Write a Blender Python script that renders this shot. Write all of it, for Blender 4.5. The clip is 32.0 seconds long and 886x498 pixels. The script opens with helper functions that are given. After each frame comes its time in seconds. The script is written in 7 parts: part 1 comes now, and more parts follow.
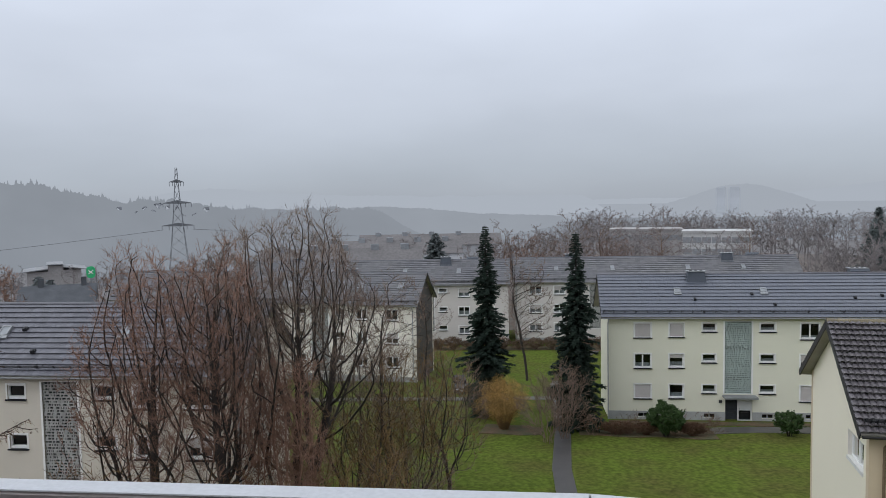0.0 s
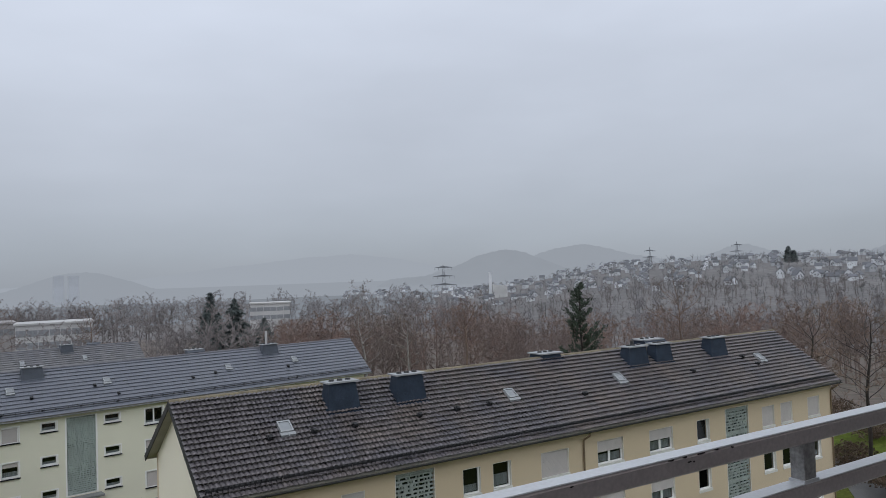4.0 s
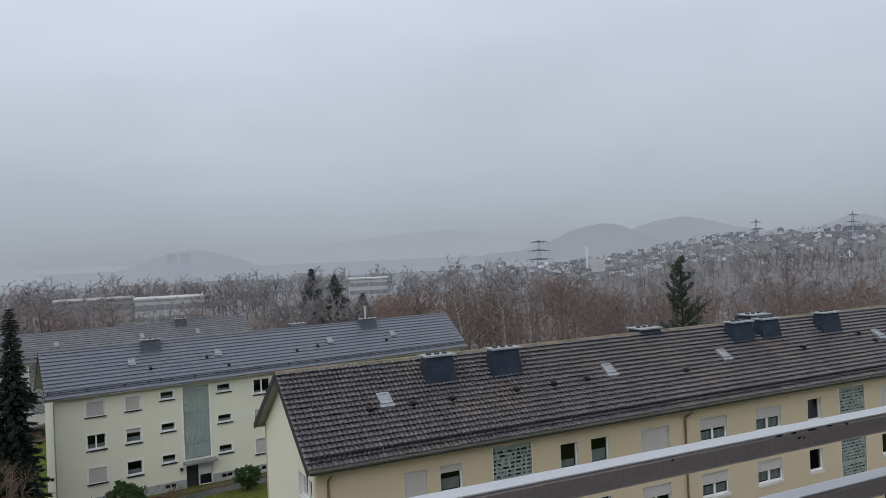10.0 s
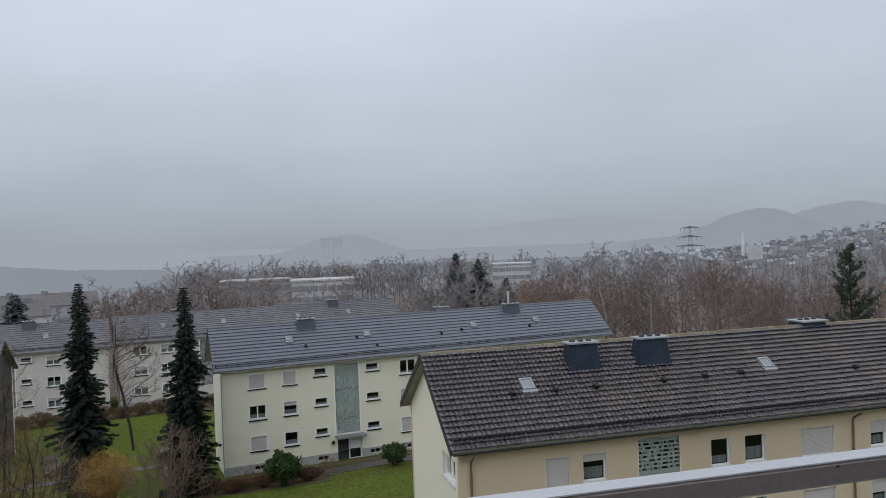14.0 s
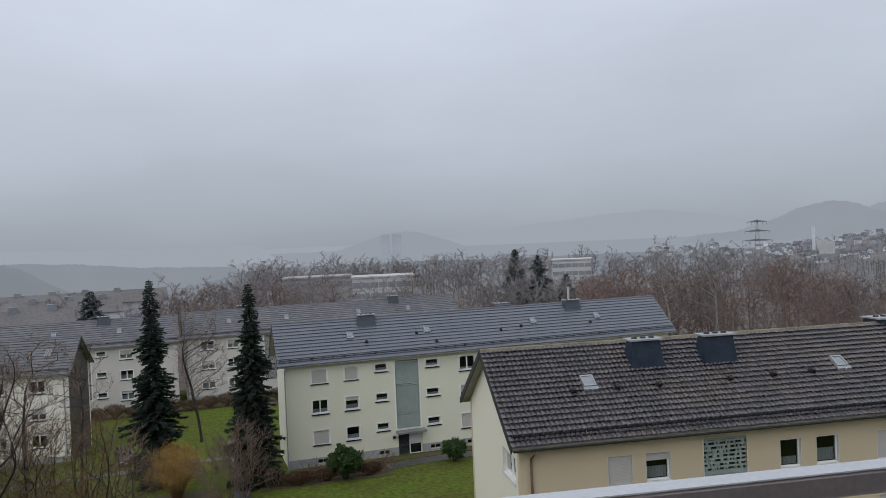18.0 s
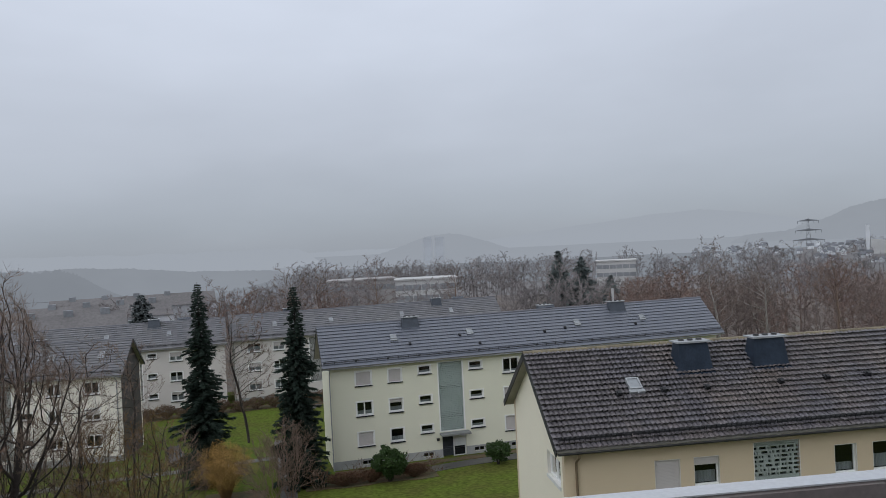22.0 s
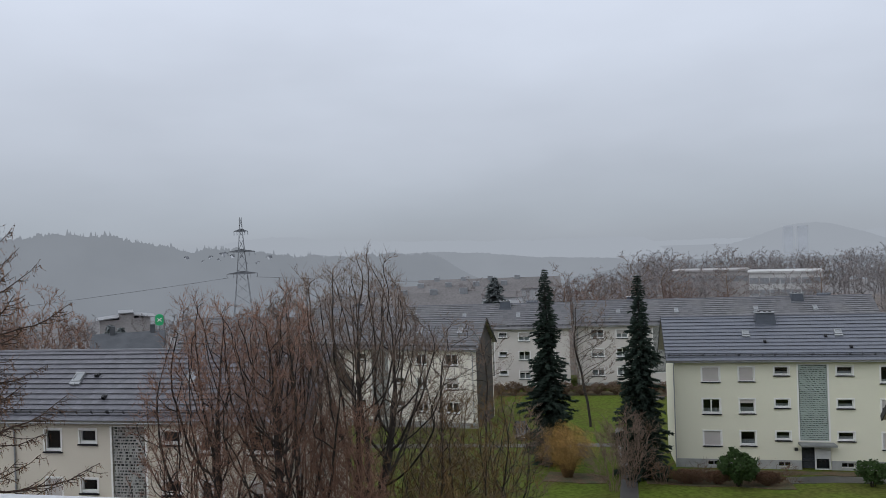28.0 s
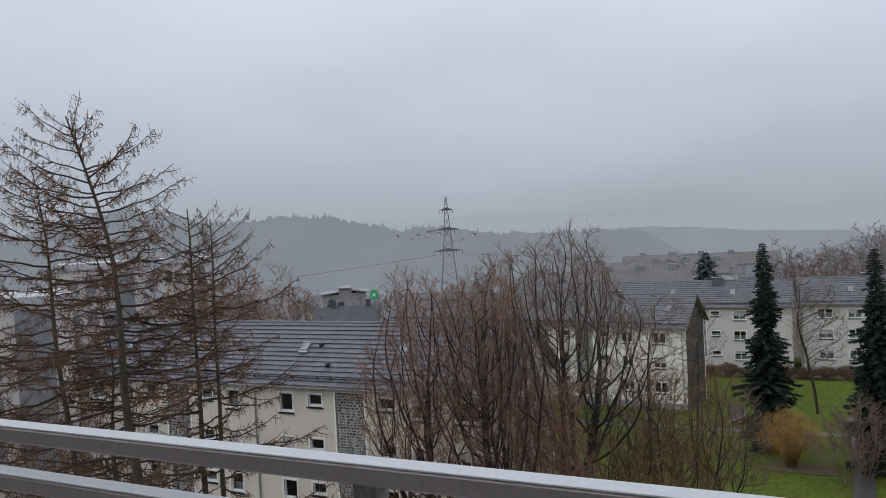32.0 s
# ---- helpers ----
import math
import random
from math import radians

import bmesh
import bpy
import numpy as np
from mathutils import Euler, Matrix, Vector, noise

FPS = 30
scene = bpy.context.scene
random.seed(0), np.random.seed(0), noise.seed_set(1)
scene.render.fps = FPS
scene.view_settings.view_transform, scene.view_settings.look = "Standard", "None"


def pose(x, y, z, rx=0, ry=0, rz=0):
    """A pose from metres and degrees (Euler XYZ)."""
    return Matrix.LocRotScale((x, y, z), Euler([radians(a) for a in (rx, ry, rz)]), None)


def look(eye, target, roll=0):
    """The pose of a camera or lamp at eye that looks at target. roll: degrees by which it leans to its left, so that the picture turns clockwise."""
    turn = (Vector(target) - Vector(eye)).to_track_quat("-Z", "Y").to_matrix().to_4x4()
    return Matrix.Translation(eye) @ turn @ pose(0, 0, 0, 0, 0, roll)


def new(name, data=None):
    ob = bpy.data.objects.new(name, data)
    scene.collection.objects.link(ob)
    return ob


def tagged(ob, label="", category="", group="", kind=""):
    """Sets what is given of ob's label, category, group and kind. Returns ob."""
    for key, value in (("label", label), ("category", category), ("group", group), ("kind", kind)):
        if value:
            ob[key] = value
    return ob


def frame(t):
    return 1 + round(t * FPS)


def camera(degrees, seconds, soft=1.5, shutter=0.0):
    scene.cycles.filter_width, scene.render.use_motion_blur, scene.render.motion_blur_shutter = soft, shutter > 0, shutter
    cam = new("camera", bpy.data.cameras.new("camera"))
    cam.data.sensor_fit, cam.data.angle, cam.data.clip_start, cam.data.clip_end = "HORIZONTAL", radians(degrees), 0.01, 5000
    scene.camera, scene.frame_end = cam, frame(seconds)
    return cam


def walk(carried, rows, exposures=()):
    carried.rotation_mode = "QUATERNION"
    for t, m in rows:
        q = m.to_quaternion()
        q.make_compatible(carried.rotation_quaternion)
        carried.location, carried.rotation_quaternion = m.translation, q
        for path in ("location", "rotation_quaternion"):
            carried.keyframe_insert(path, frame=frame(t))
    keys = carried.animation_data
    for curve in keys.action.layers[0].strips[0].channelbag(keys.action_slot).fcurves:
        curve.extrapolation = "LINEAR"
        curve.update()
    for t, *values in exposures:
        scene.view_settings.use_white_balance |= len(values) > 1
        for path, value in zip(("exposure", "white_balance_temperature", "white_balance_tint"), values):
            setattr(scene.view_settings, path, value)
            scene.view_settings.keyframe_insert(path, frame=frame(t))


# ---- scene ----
cam = camera(61.24, 32.0, soft=0.5)
PATH = [
    (0.0, pose(0, 0, 19.860, 86.296, 0.996, 6.985)),
    (0.5, pose(0, 0, 19.836, 89.358, 1.014, -17.869)),
    (1.0, pose(0, 0, 19.825, 89.936, 0.720, -32.473)),
    (1.5, pose(0, 0, 19.812, 90.770, 0.495, -36.279)),
    (2.0, pose(0, 0, 19.812, 91.103, 0.731, -37.592)),
    (2.5, pose(0, 0, 19.812, 91.234, 1.270, -38.572)),
    (3.0, pose(0, 0, 19.812, 91.522, 1.613, -39.410)),
    (3.5, pose(0, 0, 19.811, 91.852, 1.791, -40.072)),
    (5.5, pose(0, 0, 19.808, 91.365, 2.177, -41.202)),
    (6.0, pose(0, 0, 19.807, 91.128, 2.186, -41.026)),
    (6.5, pose(0, 0, 19.804, 90.802, 2.189, -40.594)),
    (7.0, pose(0, 0, 19.800, 90.501, 2.251, -39.920)),
    (7.5, pose(0, 0, 19.799, 90.242, 2.272, -39.069)),
    (8.0, pose(0, 0, 19.799, 90.072, 2.294, -37.818)),
    (8.5, pose(0, 0, 19.799, 90.135, 2.360, -36.642)),
    (9.0, pose(0, 0, 19.799, 90.114, 2.313, -35.642)),
    (9.5, pose(0, 0, 19.799, 90.087, 2.347, -34.656)),
    (10.0, pose(0, 0, 19.800, 90.151, 2.434, -33.245)),
    (10.5, pose(0, 0, 19.801, 90.170, 2.424, -31.024)),
    (11.0, pose(0, 0, 19.802, 90.081, 2.358, -29.345)),
    (11.5, pose(0, 0, 19.803, 89.956, 2.301, -27.960)),
    (12.0, pose(0, 0, 19.804, 89.893, 2.150, -26.219)),
    (12.5, pose(0, 0, 19.806, 89.682, 1.976, -24.777)),
    (13.0, pose(0, 0, 19.807, 89.477, 1.951, -23.620)),
    (13.5, pose(0, 0, 19.807, 89.449, 2.021, -22.751)),
    (14.0, pose(0, 0, 19.807, 89.447, 2.085, -22.288)),
    (14.5, pose(0, 0, 19.807, 89.421, 2.110, -21.357)),
    (16.5, pose(0, 0, 19.807, 89.393, 2.411, -19.064)),
    (17.0, pose(0, 0, 19.807, 89.372, 2.420, -18.596)),
    (17.5, pose(0, 0, 19.807, 89.335, 2.415, -18.207)),
    (18.0, pose(0, 0, 19.807, 89.340, 2.461, -17.779)),
    (18.5, pose(0, 0, 19.807, 89.338, 2.583, -17.408)),
    (19.0, pose(0, 0, 19.807, 89.311, 2.667, -17.048)),
    (19.5, pose(0, 0, 19.807, 89.320, 2.727, -16.686)),
    (20.0, pose(0, 0, 19.806, 89.375, 2.779, -16.291)),
    (20.5, pose(0, 0, 19.806, 89.462, 2.852, -15.859)),
    (21.0, pose(0, 0, 19.805, 89.528, 2.894, -15.310)),
    (21.5, pose(0, 0, 19.804, 89.605, 2.903, -14.890)),
    (22.0, pose(0, 0, 19.804, 89.659, 2.906, -14.523)),
    (22.5, pose(0, 0, 19.804, 89.601, 2.942, -13.856)),
    (23.0, pose(0, 0, 19.803, 89.437, 2.944, -13.045)),
    (23.5, pose(0, 0, 19.803, 89.171, 2.955, -11.627)),
    (24.0, pose(0, 0, 19.802, 88.994, 3.039, -9.428)),
    (24.5, pose(0, 0, 19.803, 88.893, 2.984, -6.877)),
    (26.5, pose(0, 0, 19.805, 89.021, 1.949, 1.559)),
    (27.0, pose(0, 0, 19.806, 89.107, 1.885, 3.182)),
    (27.5, pose(0, 0, 19.805, 89.375, 1.899, 6.558)),
    (28.0, pose(0, 0, 19.806, 89.835, 1.991, 11.431)),
    (28.5, pose(0, 0, 19.804, 90.149, 2.005, 15.647)),
    (29.0, pose(0, 0, 19.802, 90.297, 2.081, 20.942)),
    (29.5, pose(0, 0, 19.799, 90.016, 2.307, 25.051)),
    (30.0, pose(0, 0, 19.797, 89.528, 2.577, 26.402)),
    (30.5, pose(0, 0, 19.797, 89.134, 2.722, 26.830)),
    (31.0, pose(0, 0, 19.797, 89.025, 2.767, 27.144)),
    (31.5, pose(0, 0, 19.797, 88.835, 2.865, 26.980)),
    (32.0, pose(0, 0, 19.797, 88.697, 2.985, 26.828)),
]
walk(cam, PATH, [(0, 0.25), (0.7, 0.1), (1.5, 0.0), (23, 0.0), (24, 0.14), (28, 0.07), (32, 0.05)])

# ---- light ----
world = bpy.data.worlds.new("overcast_sky")
scene.world = world
world.use_nodes = True
wt = world.node_tree
wt.nodes.clear()


def link_nodes(tree, a, b):
    tree.links.new(a, b)


def sky_world():
    n = wt.nodes
    out, bg = n.new("ShaderNodeOutputWorld"), n.new("ShaderNodeBackground")
    sky = n.new("ShaderNodeTexSky")
    sky.sky_type, sky.sun_disc = "NISHITA", False
    sky.sun_elevation, sky.sun_rotation = radians(38.7), radians(233)
    co, sep, ramp = n.new("ShaderNodeTexCoord"), n.new("ShaderNodeSeparateXYZ"), n.new("ShaderNodeValToRGB")
    link_nodes(wt, co.outputs["Generated"], sep.inputs[0])
    link_nodes(wt, sep.outputs["Z"], ramp.inputs[0])
    e = ramp.color_ramp.elements
    e[0].position, e[0].color = 0.0, SKY_LOW
    e[1].position, e[1].color = 1.0, SKY_ZENITH
    for pos, col in ((0.035, SKY_HAZE), (0.13, SKY_MID), (0.32, SKY_HIGH), (0.65, SKY_UP)):
        e.new(pos).color = col
    # soft cloud structure
    stretch, cloud, cr = n.new("ShaderNodeMapping"), n.new("ShaderNodeTexNoise"), n.new("ShaderNodeMapRange")
    stretch.inputs["Scale"].default_value = (1.6, 1.6, 4.5)
    cloud.inputs["Scale"].default_value, cloud.inputs["Detail"].default_value = 1.5, 4.0
    link_nodes(wt, co.outputs["Generated"], stretch.inputs["Vector"])
    link_nodes(wt, stretch.outputs[0], cloud.inputs["Vector"])
    link_nodes(wt, cloud.outputs["Fac"], cr.inputs["Value"])
    cr.inputs["From Min"].default_value, cr.inputs["From Max"].default_value = 0.3, 0.7
    cr.inputs["To Min"].default_value, cr.inputs["To Max"].default_value = 0.93, 1.07
    mul = n.new("ShaderNodeVectorMath")
    mul.operation = "SCALE"
    link_nodes(wt, ramp.outputs["Color"], mul.inputs[0])
    link_nodes(wt, cr.outputs[0], mul.inputs["Scale"])
    bg2, add = n.new("ShaderNodeBackground"), n.new("ShaderNodeAddShader")
    link_nodes(wt, sky.outputs[0], bg2.inputs["Color"])
    bg2.inputs["Strength"].default_value = 0.004
    link_nodes(wt, mul.outputs[0], bg.inputs["Color"])
    link_nodes(wt, bg.outputs[0], add.inputs[0])
    link_nodes(wt, bg2.outputs[0], add.inputs[1])
    link_nodes(wt, add.outputs[0], out.inputs[0])


SKY_LOW = (0.316, 0.347, 0.396, 1)
SKY_HAZE = (0.350, 0.389, 0.447, 1)
SKY_MID = (0.475, 0.518, 0.597, 1)
SKY_HIGH = (0.62, 0.675, 0.785, 1)
SKY_UP = (0.80, 0.86, 0.96, 1)
SKY_ZENITH = (0.95, 1.0, 1.08, 1)
sky_world()

sun = new("sun", bpy.data.lights.new("sun", "SUN"))
sun.data.energy, sun.data.angle, sun.data.color = 1.0, radians(60), (0.93, 0.965, 1.0)
sun.matrix_world = look((-32, -24, 32), (0, 0, 0))

# ---- materials ----


def mat(name, col, rough=0.8, var=0.12, scale=2.0, fine=25.0, bump=0.0, metal=0.0, tint=None, rand=0.0, spec=0.5, stretch=None, island=0.0):
    """A surface with coarse stains and fine grain; tint is the colour of its stains, rand varies it from piece to piece."""
    m = bpy.data.materials.new(name)
    m.use_nodes = True
    t = m.node_tree
    n = t.nodes
    b = n["Principled BSDF"]
    b.inputs["Roughness"].default_value, b.inputs["Metallic"].default_value = rough, metal
    b.inputs["Specular IOR Level"].default_value = spec
    co = n.new("ShaderNodeTexCoord")
    src = co.outputs["Object"]
    if stretch:
        mp = n.new("ShaderNodeMapping")
        mp.inputs["Scale"].default_value = stretch
        t.links.new(src, mp.inputs["Vector"])
        src = mp.outputs[0]
    big, small = n.new("ShaderNodeTexNoise"), n.new("ShaderNodeTexNoise")
    big.inputs["Scale"].default_value, big.inputs["Detail"].default_value = scale, 5.0
    small.inputs["Scale"].default_value, small.inputs["Detail"].default_value = fine, 3.0
    t.links.new(src, big.inputs["Vector"])
    t.links.new(src, small.inputs["Vector"])
    mix = n.new("ShaderNodeMix")
    mix.data_type = "RGBA"
    c2 = tint or tuple(c * 0.6 for c in col)
    mix.inputs["A"].default_value, mix.inputs["B"].default_value = (*col, 1), (*c2, 1)
    mr = n.new("ShaderNodeMapRange")
    mr.inputs["From Min"].default_value, mr.inputs["From Max"].default_value = 0.38, 0.72
    mr.inputs["To Min"].default_value, mr.inputs["To Max"].default_value = 0.0, min(1.0, var * 4)
    t.links.new(big.outputs["Fac"], mr.inputs["Value"])
    t.links.new(mr.outputs[0], mix.inputs["Factor"])
    hsv = n.new("ShaderNodeHueSaturation")
    val = n.new("ShaderNodeMapRange")
    val.inputs["From Min"].default_value, val.inputs["From Max"].default_value = 0.3, 0.7
    val.inputs["To Min"].default_value, val.inputs["To Max"].default_value = 1 - var, 1 + var
    t.links.new(small.outputs["Fac"], val.inputs["Value"])
    last = val.outputs[0]
    if rand or island:
        if rand:
            info = n.new("ShaderNodeObjectInfo")
            rnd = info.outputs["Random"]
        else:
            info = n.new("ShaderNodeNewGeometry")
            rnd = info.outputs["Random Per Island"]
        r2, mu = n.new("ShaderNodeMapRange"), n.new("ShaderNodeMath")
        k = rand or island
        r2.inputs["To Min"].default_value, r2.inputs["To Max"].default_value = 1 - k, 1 + k
        mu.operation = "MULTIPLY"
        t.links.new(rnd, r2.inputs["Value"])
        t.links.new(last, mu.inputs[0])
        t.links.new(r2.outputs[0], mu.inputs[1])
        last = mu.outputs[0]
    t.links.new(last, hsv.inputs["Value"])
    t.links.new(mix.outputs["Result"], hsv.inputs["Color"])
    t.links.new(hsv.outputs[0], b.inputs["Base Color"])
    if bump:
        bp = n.new("ShaderNodeBump")
        bp.inputs["Strength"].default_value, bp.inputs["Distance"].default_value = 0.6, bump
        t.links.new(small.outputs["Fac"], bp.inputs["Height"])
        t.links.new(bp.outputs[0], b.inputs["Normal"])
    return m


def glass_mat(name, tint, gloss=0.16):
    m = bpy.data.materials.new(name)
    m.use_nodes = True
    t = m.node_tree
    n = t.nodes
    n.remove(n["Principled BSDF"])
    tr, gl, mx, lw, mr = (n.new("ShaderNodeBsdfTransparent"), n.new("ShaderNodeBsdfGlossy"), n.new("ShaderNodeMixShader"),
                          n.new("ShaderNodeLayerWeight"), n.new("ShaderNodeMapRange"))
    tr.inputs[0].default_value = (*tint, 1)
    gl.inputs["Roughness"].default_value = 0.06
    lw.inputs["Blend"].default_value = 0.25
    mr.inputs["To Min"].default_value, mr.inputs["To Max"].default_value = gloss * 0.5, 0.9
    t.links.new(lw.outputs["Fresnel"], mr.inputs["Value"])
    t.links.new(mr.outputs[0], mx.inputs[0])
    t.links.new(tr.outputs[0], mx.inputs[1])
    t.links.new(gl.outputs[0], mx.inputs[2])
    t.links.new(mx.outputs[0], n["Material Output"].inputs[0])
    return m


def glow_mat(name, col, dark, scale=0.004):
    """Distance behind everything else: emissive, with the haze put into its glow colour."""
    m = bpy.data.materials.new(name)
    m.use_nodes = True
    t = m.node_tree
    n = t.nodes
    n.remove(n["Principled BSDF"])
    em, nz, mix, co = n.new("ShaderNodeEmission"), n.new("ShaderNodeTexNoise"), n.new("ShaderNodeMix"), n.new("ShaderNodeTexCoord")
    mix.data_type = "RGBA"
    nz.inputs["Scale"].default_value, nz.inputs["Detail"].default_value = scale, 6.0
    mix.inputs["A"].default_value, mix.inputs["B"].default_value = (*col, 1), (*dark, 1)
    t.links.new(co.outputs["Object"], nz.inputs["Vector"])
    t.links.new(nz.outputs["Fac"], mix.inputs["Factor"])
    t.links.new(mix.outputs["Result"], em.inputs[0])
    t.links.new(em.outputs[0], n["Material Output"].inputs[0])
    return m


M_YELLOW = mat("yellow_render", (0.555, 0.448, 0.312), 0.9, 0.06, 0.5, 60, 0.004, tint=(0.495, 0.398, 0.272))
# gable copy of the yellow render, lightened to paint in its brighter lighting
M_YELLOW_LIT = mat("yellow_render_lit_side", (0.76, 0.71, 0.575), 0.9, 0.05, 0.5, 60, 0.004, tint=(0.70, 0.65, 0.52))
M_CREAM = mat("cream_render", (0.68, 0.66, 0.53), 0.9, 0.05, 0.4, 60, 0.004, tint=(0.62, 0.60, 0.48))
M_WHITEWALL = mat("offwhite_render", (0.575, 0.535, 0.50), 0.9, 0.06, 0.5, 60, 0.004, tint=(0.46, 0.44, 0.40))
M_BEIGEWALL = mat("beige_render", (0.60, 0.55, 0.46), 0.9, 0.07, 0.4, 60, 0.004, tint=(0.48, 0.43, 0.35))
# flats behind the larches: haze mixed into wall and edge colours
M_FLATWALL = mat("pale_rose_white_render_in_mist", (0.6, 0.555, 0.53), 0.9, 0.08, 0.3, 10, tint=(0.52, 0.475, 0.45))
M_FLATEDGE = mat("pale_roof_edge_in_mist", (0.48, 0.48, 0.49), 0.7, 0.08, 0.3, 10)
M_SANDWALL = mat("pale_sand_render", (0.76, 0.71, 0.63), 0.9, 0.06, 0.5, 60, 0.004, tint=(0.60, 0.56, 0.49))
M_PLINTH = mat("grey_plinth", (0.34, 0.34, 0.33), 0.9, 0.12, 1.2, 40, 0.004)
M_SLATEWALL = mat("slate_cladding", (0.066, 0.057, 0.052), 0.7, 0.2, 1.0, 20, 0.006, rand=0.25)
M_TILE_BROWN = mat("weathered_brown_roof_tile", (0.092, 0.085, 0.094), 0.4, 0.28, 0.45, 14, 0.006, tint=(0.142, 0.116, 0.104), rand=0.22)
M_TILE_BROWN_ROW = mat("weathered_brown_roof_tile_rows", (0.092, 0.085, 0.094), 0.4, 0.28, 0.45, 14, 0.006, tint=(0.142, 0.116, 0.104), island=0.22)
M_TILE_SLATE = mat("blue_grey_roof_tile", (0.120, 0.129, 0.156), 0.36, 0.12, 0.4, 14, 0.004, tint=(0.138, 0.145, 0.164), island=0.05)
M_TILE_GREY = mat("grey_roof_tile", (0.125, 0.124, 0.134), 0.6, 0.18, 0.4, 14, 0.004, tint=(0.155, 0.152, 0.152), island=0.16)
M_TILE_VIOLET = mat("violet_grey_roof_tile", (0.105, 0.104, 0.122), 0.38, 0.14, 0.4, 14, 0.004, tint=(0.14, 0.14, 0.155), island=0.16)
M_LOWROOF = mat("dull_dark_roof", (0.10, 0.105, 0.115), 0.95, 0.15, 0.6, 8, spec=0.1)
# roof tone paled to carry the haze before the hill
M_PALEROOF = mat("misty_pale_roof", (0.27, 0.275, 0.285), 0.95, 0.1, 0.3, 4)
M_RIDGE = mat("mossy_ridge_tile", (0.145, 0.118, 0.082), 0.85, 0.3, 3.0, 20, 0.01, tint=(0.19, 0.16, 0.10), rand=0.25)
M_RIDGE_GREY = mat("grey_ridge_tile", (0.13, 0.13, 0.145), 0.7, 0.15, 2.0, 20, 0.005)
M_SOFFIT = mat("grey_painted_soffit", (0.33, 0.31, 0.27), 0.8, 0.1, 1.0, 30)
M_BARGE = mat("dark_barge_board", (0.028, 0.027, 0.027), 0.6, 0.15, 2.0, 30)
M_CHIMNEY = mat("dark_slate_chimney", (0.028, 0.039, 0.058), 0.5, 0.2, 2.0, 18, 0.006, spec=0.15)
M_CHIMNEY_PALE = mat("blue_grey_slate_chimney", (0.066, 0.076, 0.096), 0.5, 0.15, 2.0, 18, 0.006)
M_METAL = mat("dull_zinc", (0.33, 0.34, 0.35), 0.6, 0.15, 2.0, 30, metal=0.2)
M_PIPE = mat("brown_copper_pipe", (0.20, 0.145, 0.09), 0.6, 0.15, 3.0, 30, metal=0.3)
M_GUARD = mat("dark_snow_guard", (0.022, 0.022, 0.024), 0.6, 0.1, 3.0, 30, metal=0.3)
M_FRAME = mat("white_window_frame", (0.78, 0.78, 0.76), 0.5, 0.04, 2.0, 40)
M_REVEAL = mat("white_window_surround", (0.66, 0.63, 0.57), 0.85, 0.06, 2.0, 40)
M_SILL = mat("dark_window_sill", (0.018, 0.018, 0.02), 0.8, 0.1, 3.0, 40, spec=0.15)
M_SILL_WHITE = mat("pale_window_sill", (0.66, 0.65, 0.61), 0.6, 0.1, 3.0, 40)
M_SURROUND = mat("bright_white_window_surround", (0.78, 0.77, 0.74), 0.85, 0.05, 2.0, 40)
M_CANOPY = mat("grey_concrete_canopy", (0.20, 0.205, 0.20), 0.85, 0.15, 2.0, 30)
M_BANK = mat("brown_planted_bank", (0.165, 0.105, 0.07), 0.95, 0.3, 0.8, 10)
M_SHUTTER = mat("grey_roller_shutter", (0.45, 0.415, 0.39), 0.6, 0.05, 2.0, 40)
M_GLASS = glass_mat("window_glass", (0.50, 0.53, 0.56), 0.09)
M_BLOCKGLASS = glass_mat("stair_glass", (0.16, 0.24, 0.22), 0.25)
M_LATTICE = mat("pale_green_concrete_lattice", (0.38, 0.44, 0.41), 0.85, 0.15, 1.5, 30)
M_LATTICE_GREEN = mat("grey_green_concrete_lattice", (0.30, 0.34, 0.315), 0.85, 0.15, 1.5, 30)
M_LATTICE_DARK = mat("grey_concrete_lattice", (0.36, 0.36, 0.34), 0.85, 0.2, 1.5, 30)
# near-black base colour stands in for the shade indoors
M_ROOM_SHADE = mat("room_shade_paint", (0.058, 0.064, 0.072), 0.9, 0.2, 0.5, 10)
M_CURTAIN = mat("white_net_curtain", (0.62, 0.64, 0.62), 0.9, 0.12, 1.0, 20, stretch=(12, 12, 0.5))
M_DOOR = mat("white_front_door", (0.66, 0.66, 0.65), 0.5, 0.05, 2.0, 30)
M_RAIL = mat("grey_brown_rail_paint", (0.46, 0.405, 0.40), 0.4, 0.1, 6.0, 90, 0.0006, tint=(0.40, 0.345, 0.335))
M_RAIL_TOP = mat("rail_top_white", (0.66, 0.67, 0.695), 0.3, 0.06, 6.0, 90, 0.0006, tint=(0.58, 0.585, 0.60))
M_POST = mat("weathered_grey_post", (0.36, 0.355, 0.35), 0.55, 0.25, 14.0, 90, 0.0006, tint=(0.17, 0.165, 0.165))
M_CHIP = mat("bare_rusty_metal", (0.03, 0.022, 0.02), 0.8, 0.3, 40.0, 200)
M_LAWN = mat("wet_winter_lawn", (0.08, 0.11, 0.016), 0.95, 0.34, 0.3, 3.0, 0.03, tint=(0.078, 0.078, 0.02), spec=0.08)
M_PATH = mat("wet_asphalt_path", (0.075, 0.071, 0.068), 0.45, 0.2, 0.8, 20, 0.004)
M_SOIL = mat("leaf_strewn_bed", (0.10, 0.062, 0.032), 0.95, 0.35, 0.9, 8, 0.03, tint=(0.05, 0.06, 0.025))
M_BARK = mat("dark_wet_bark", (0.034, 0.026, 0.022), 0.9, 0.3, 2.0, 30, 0.004)
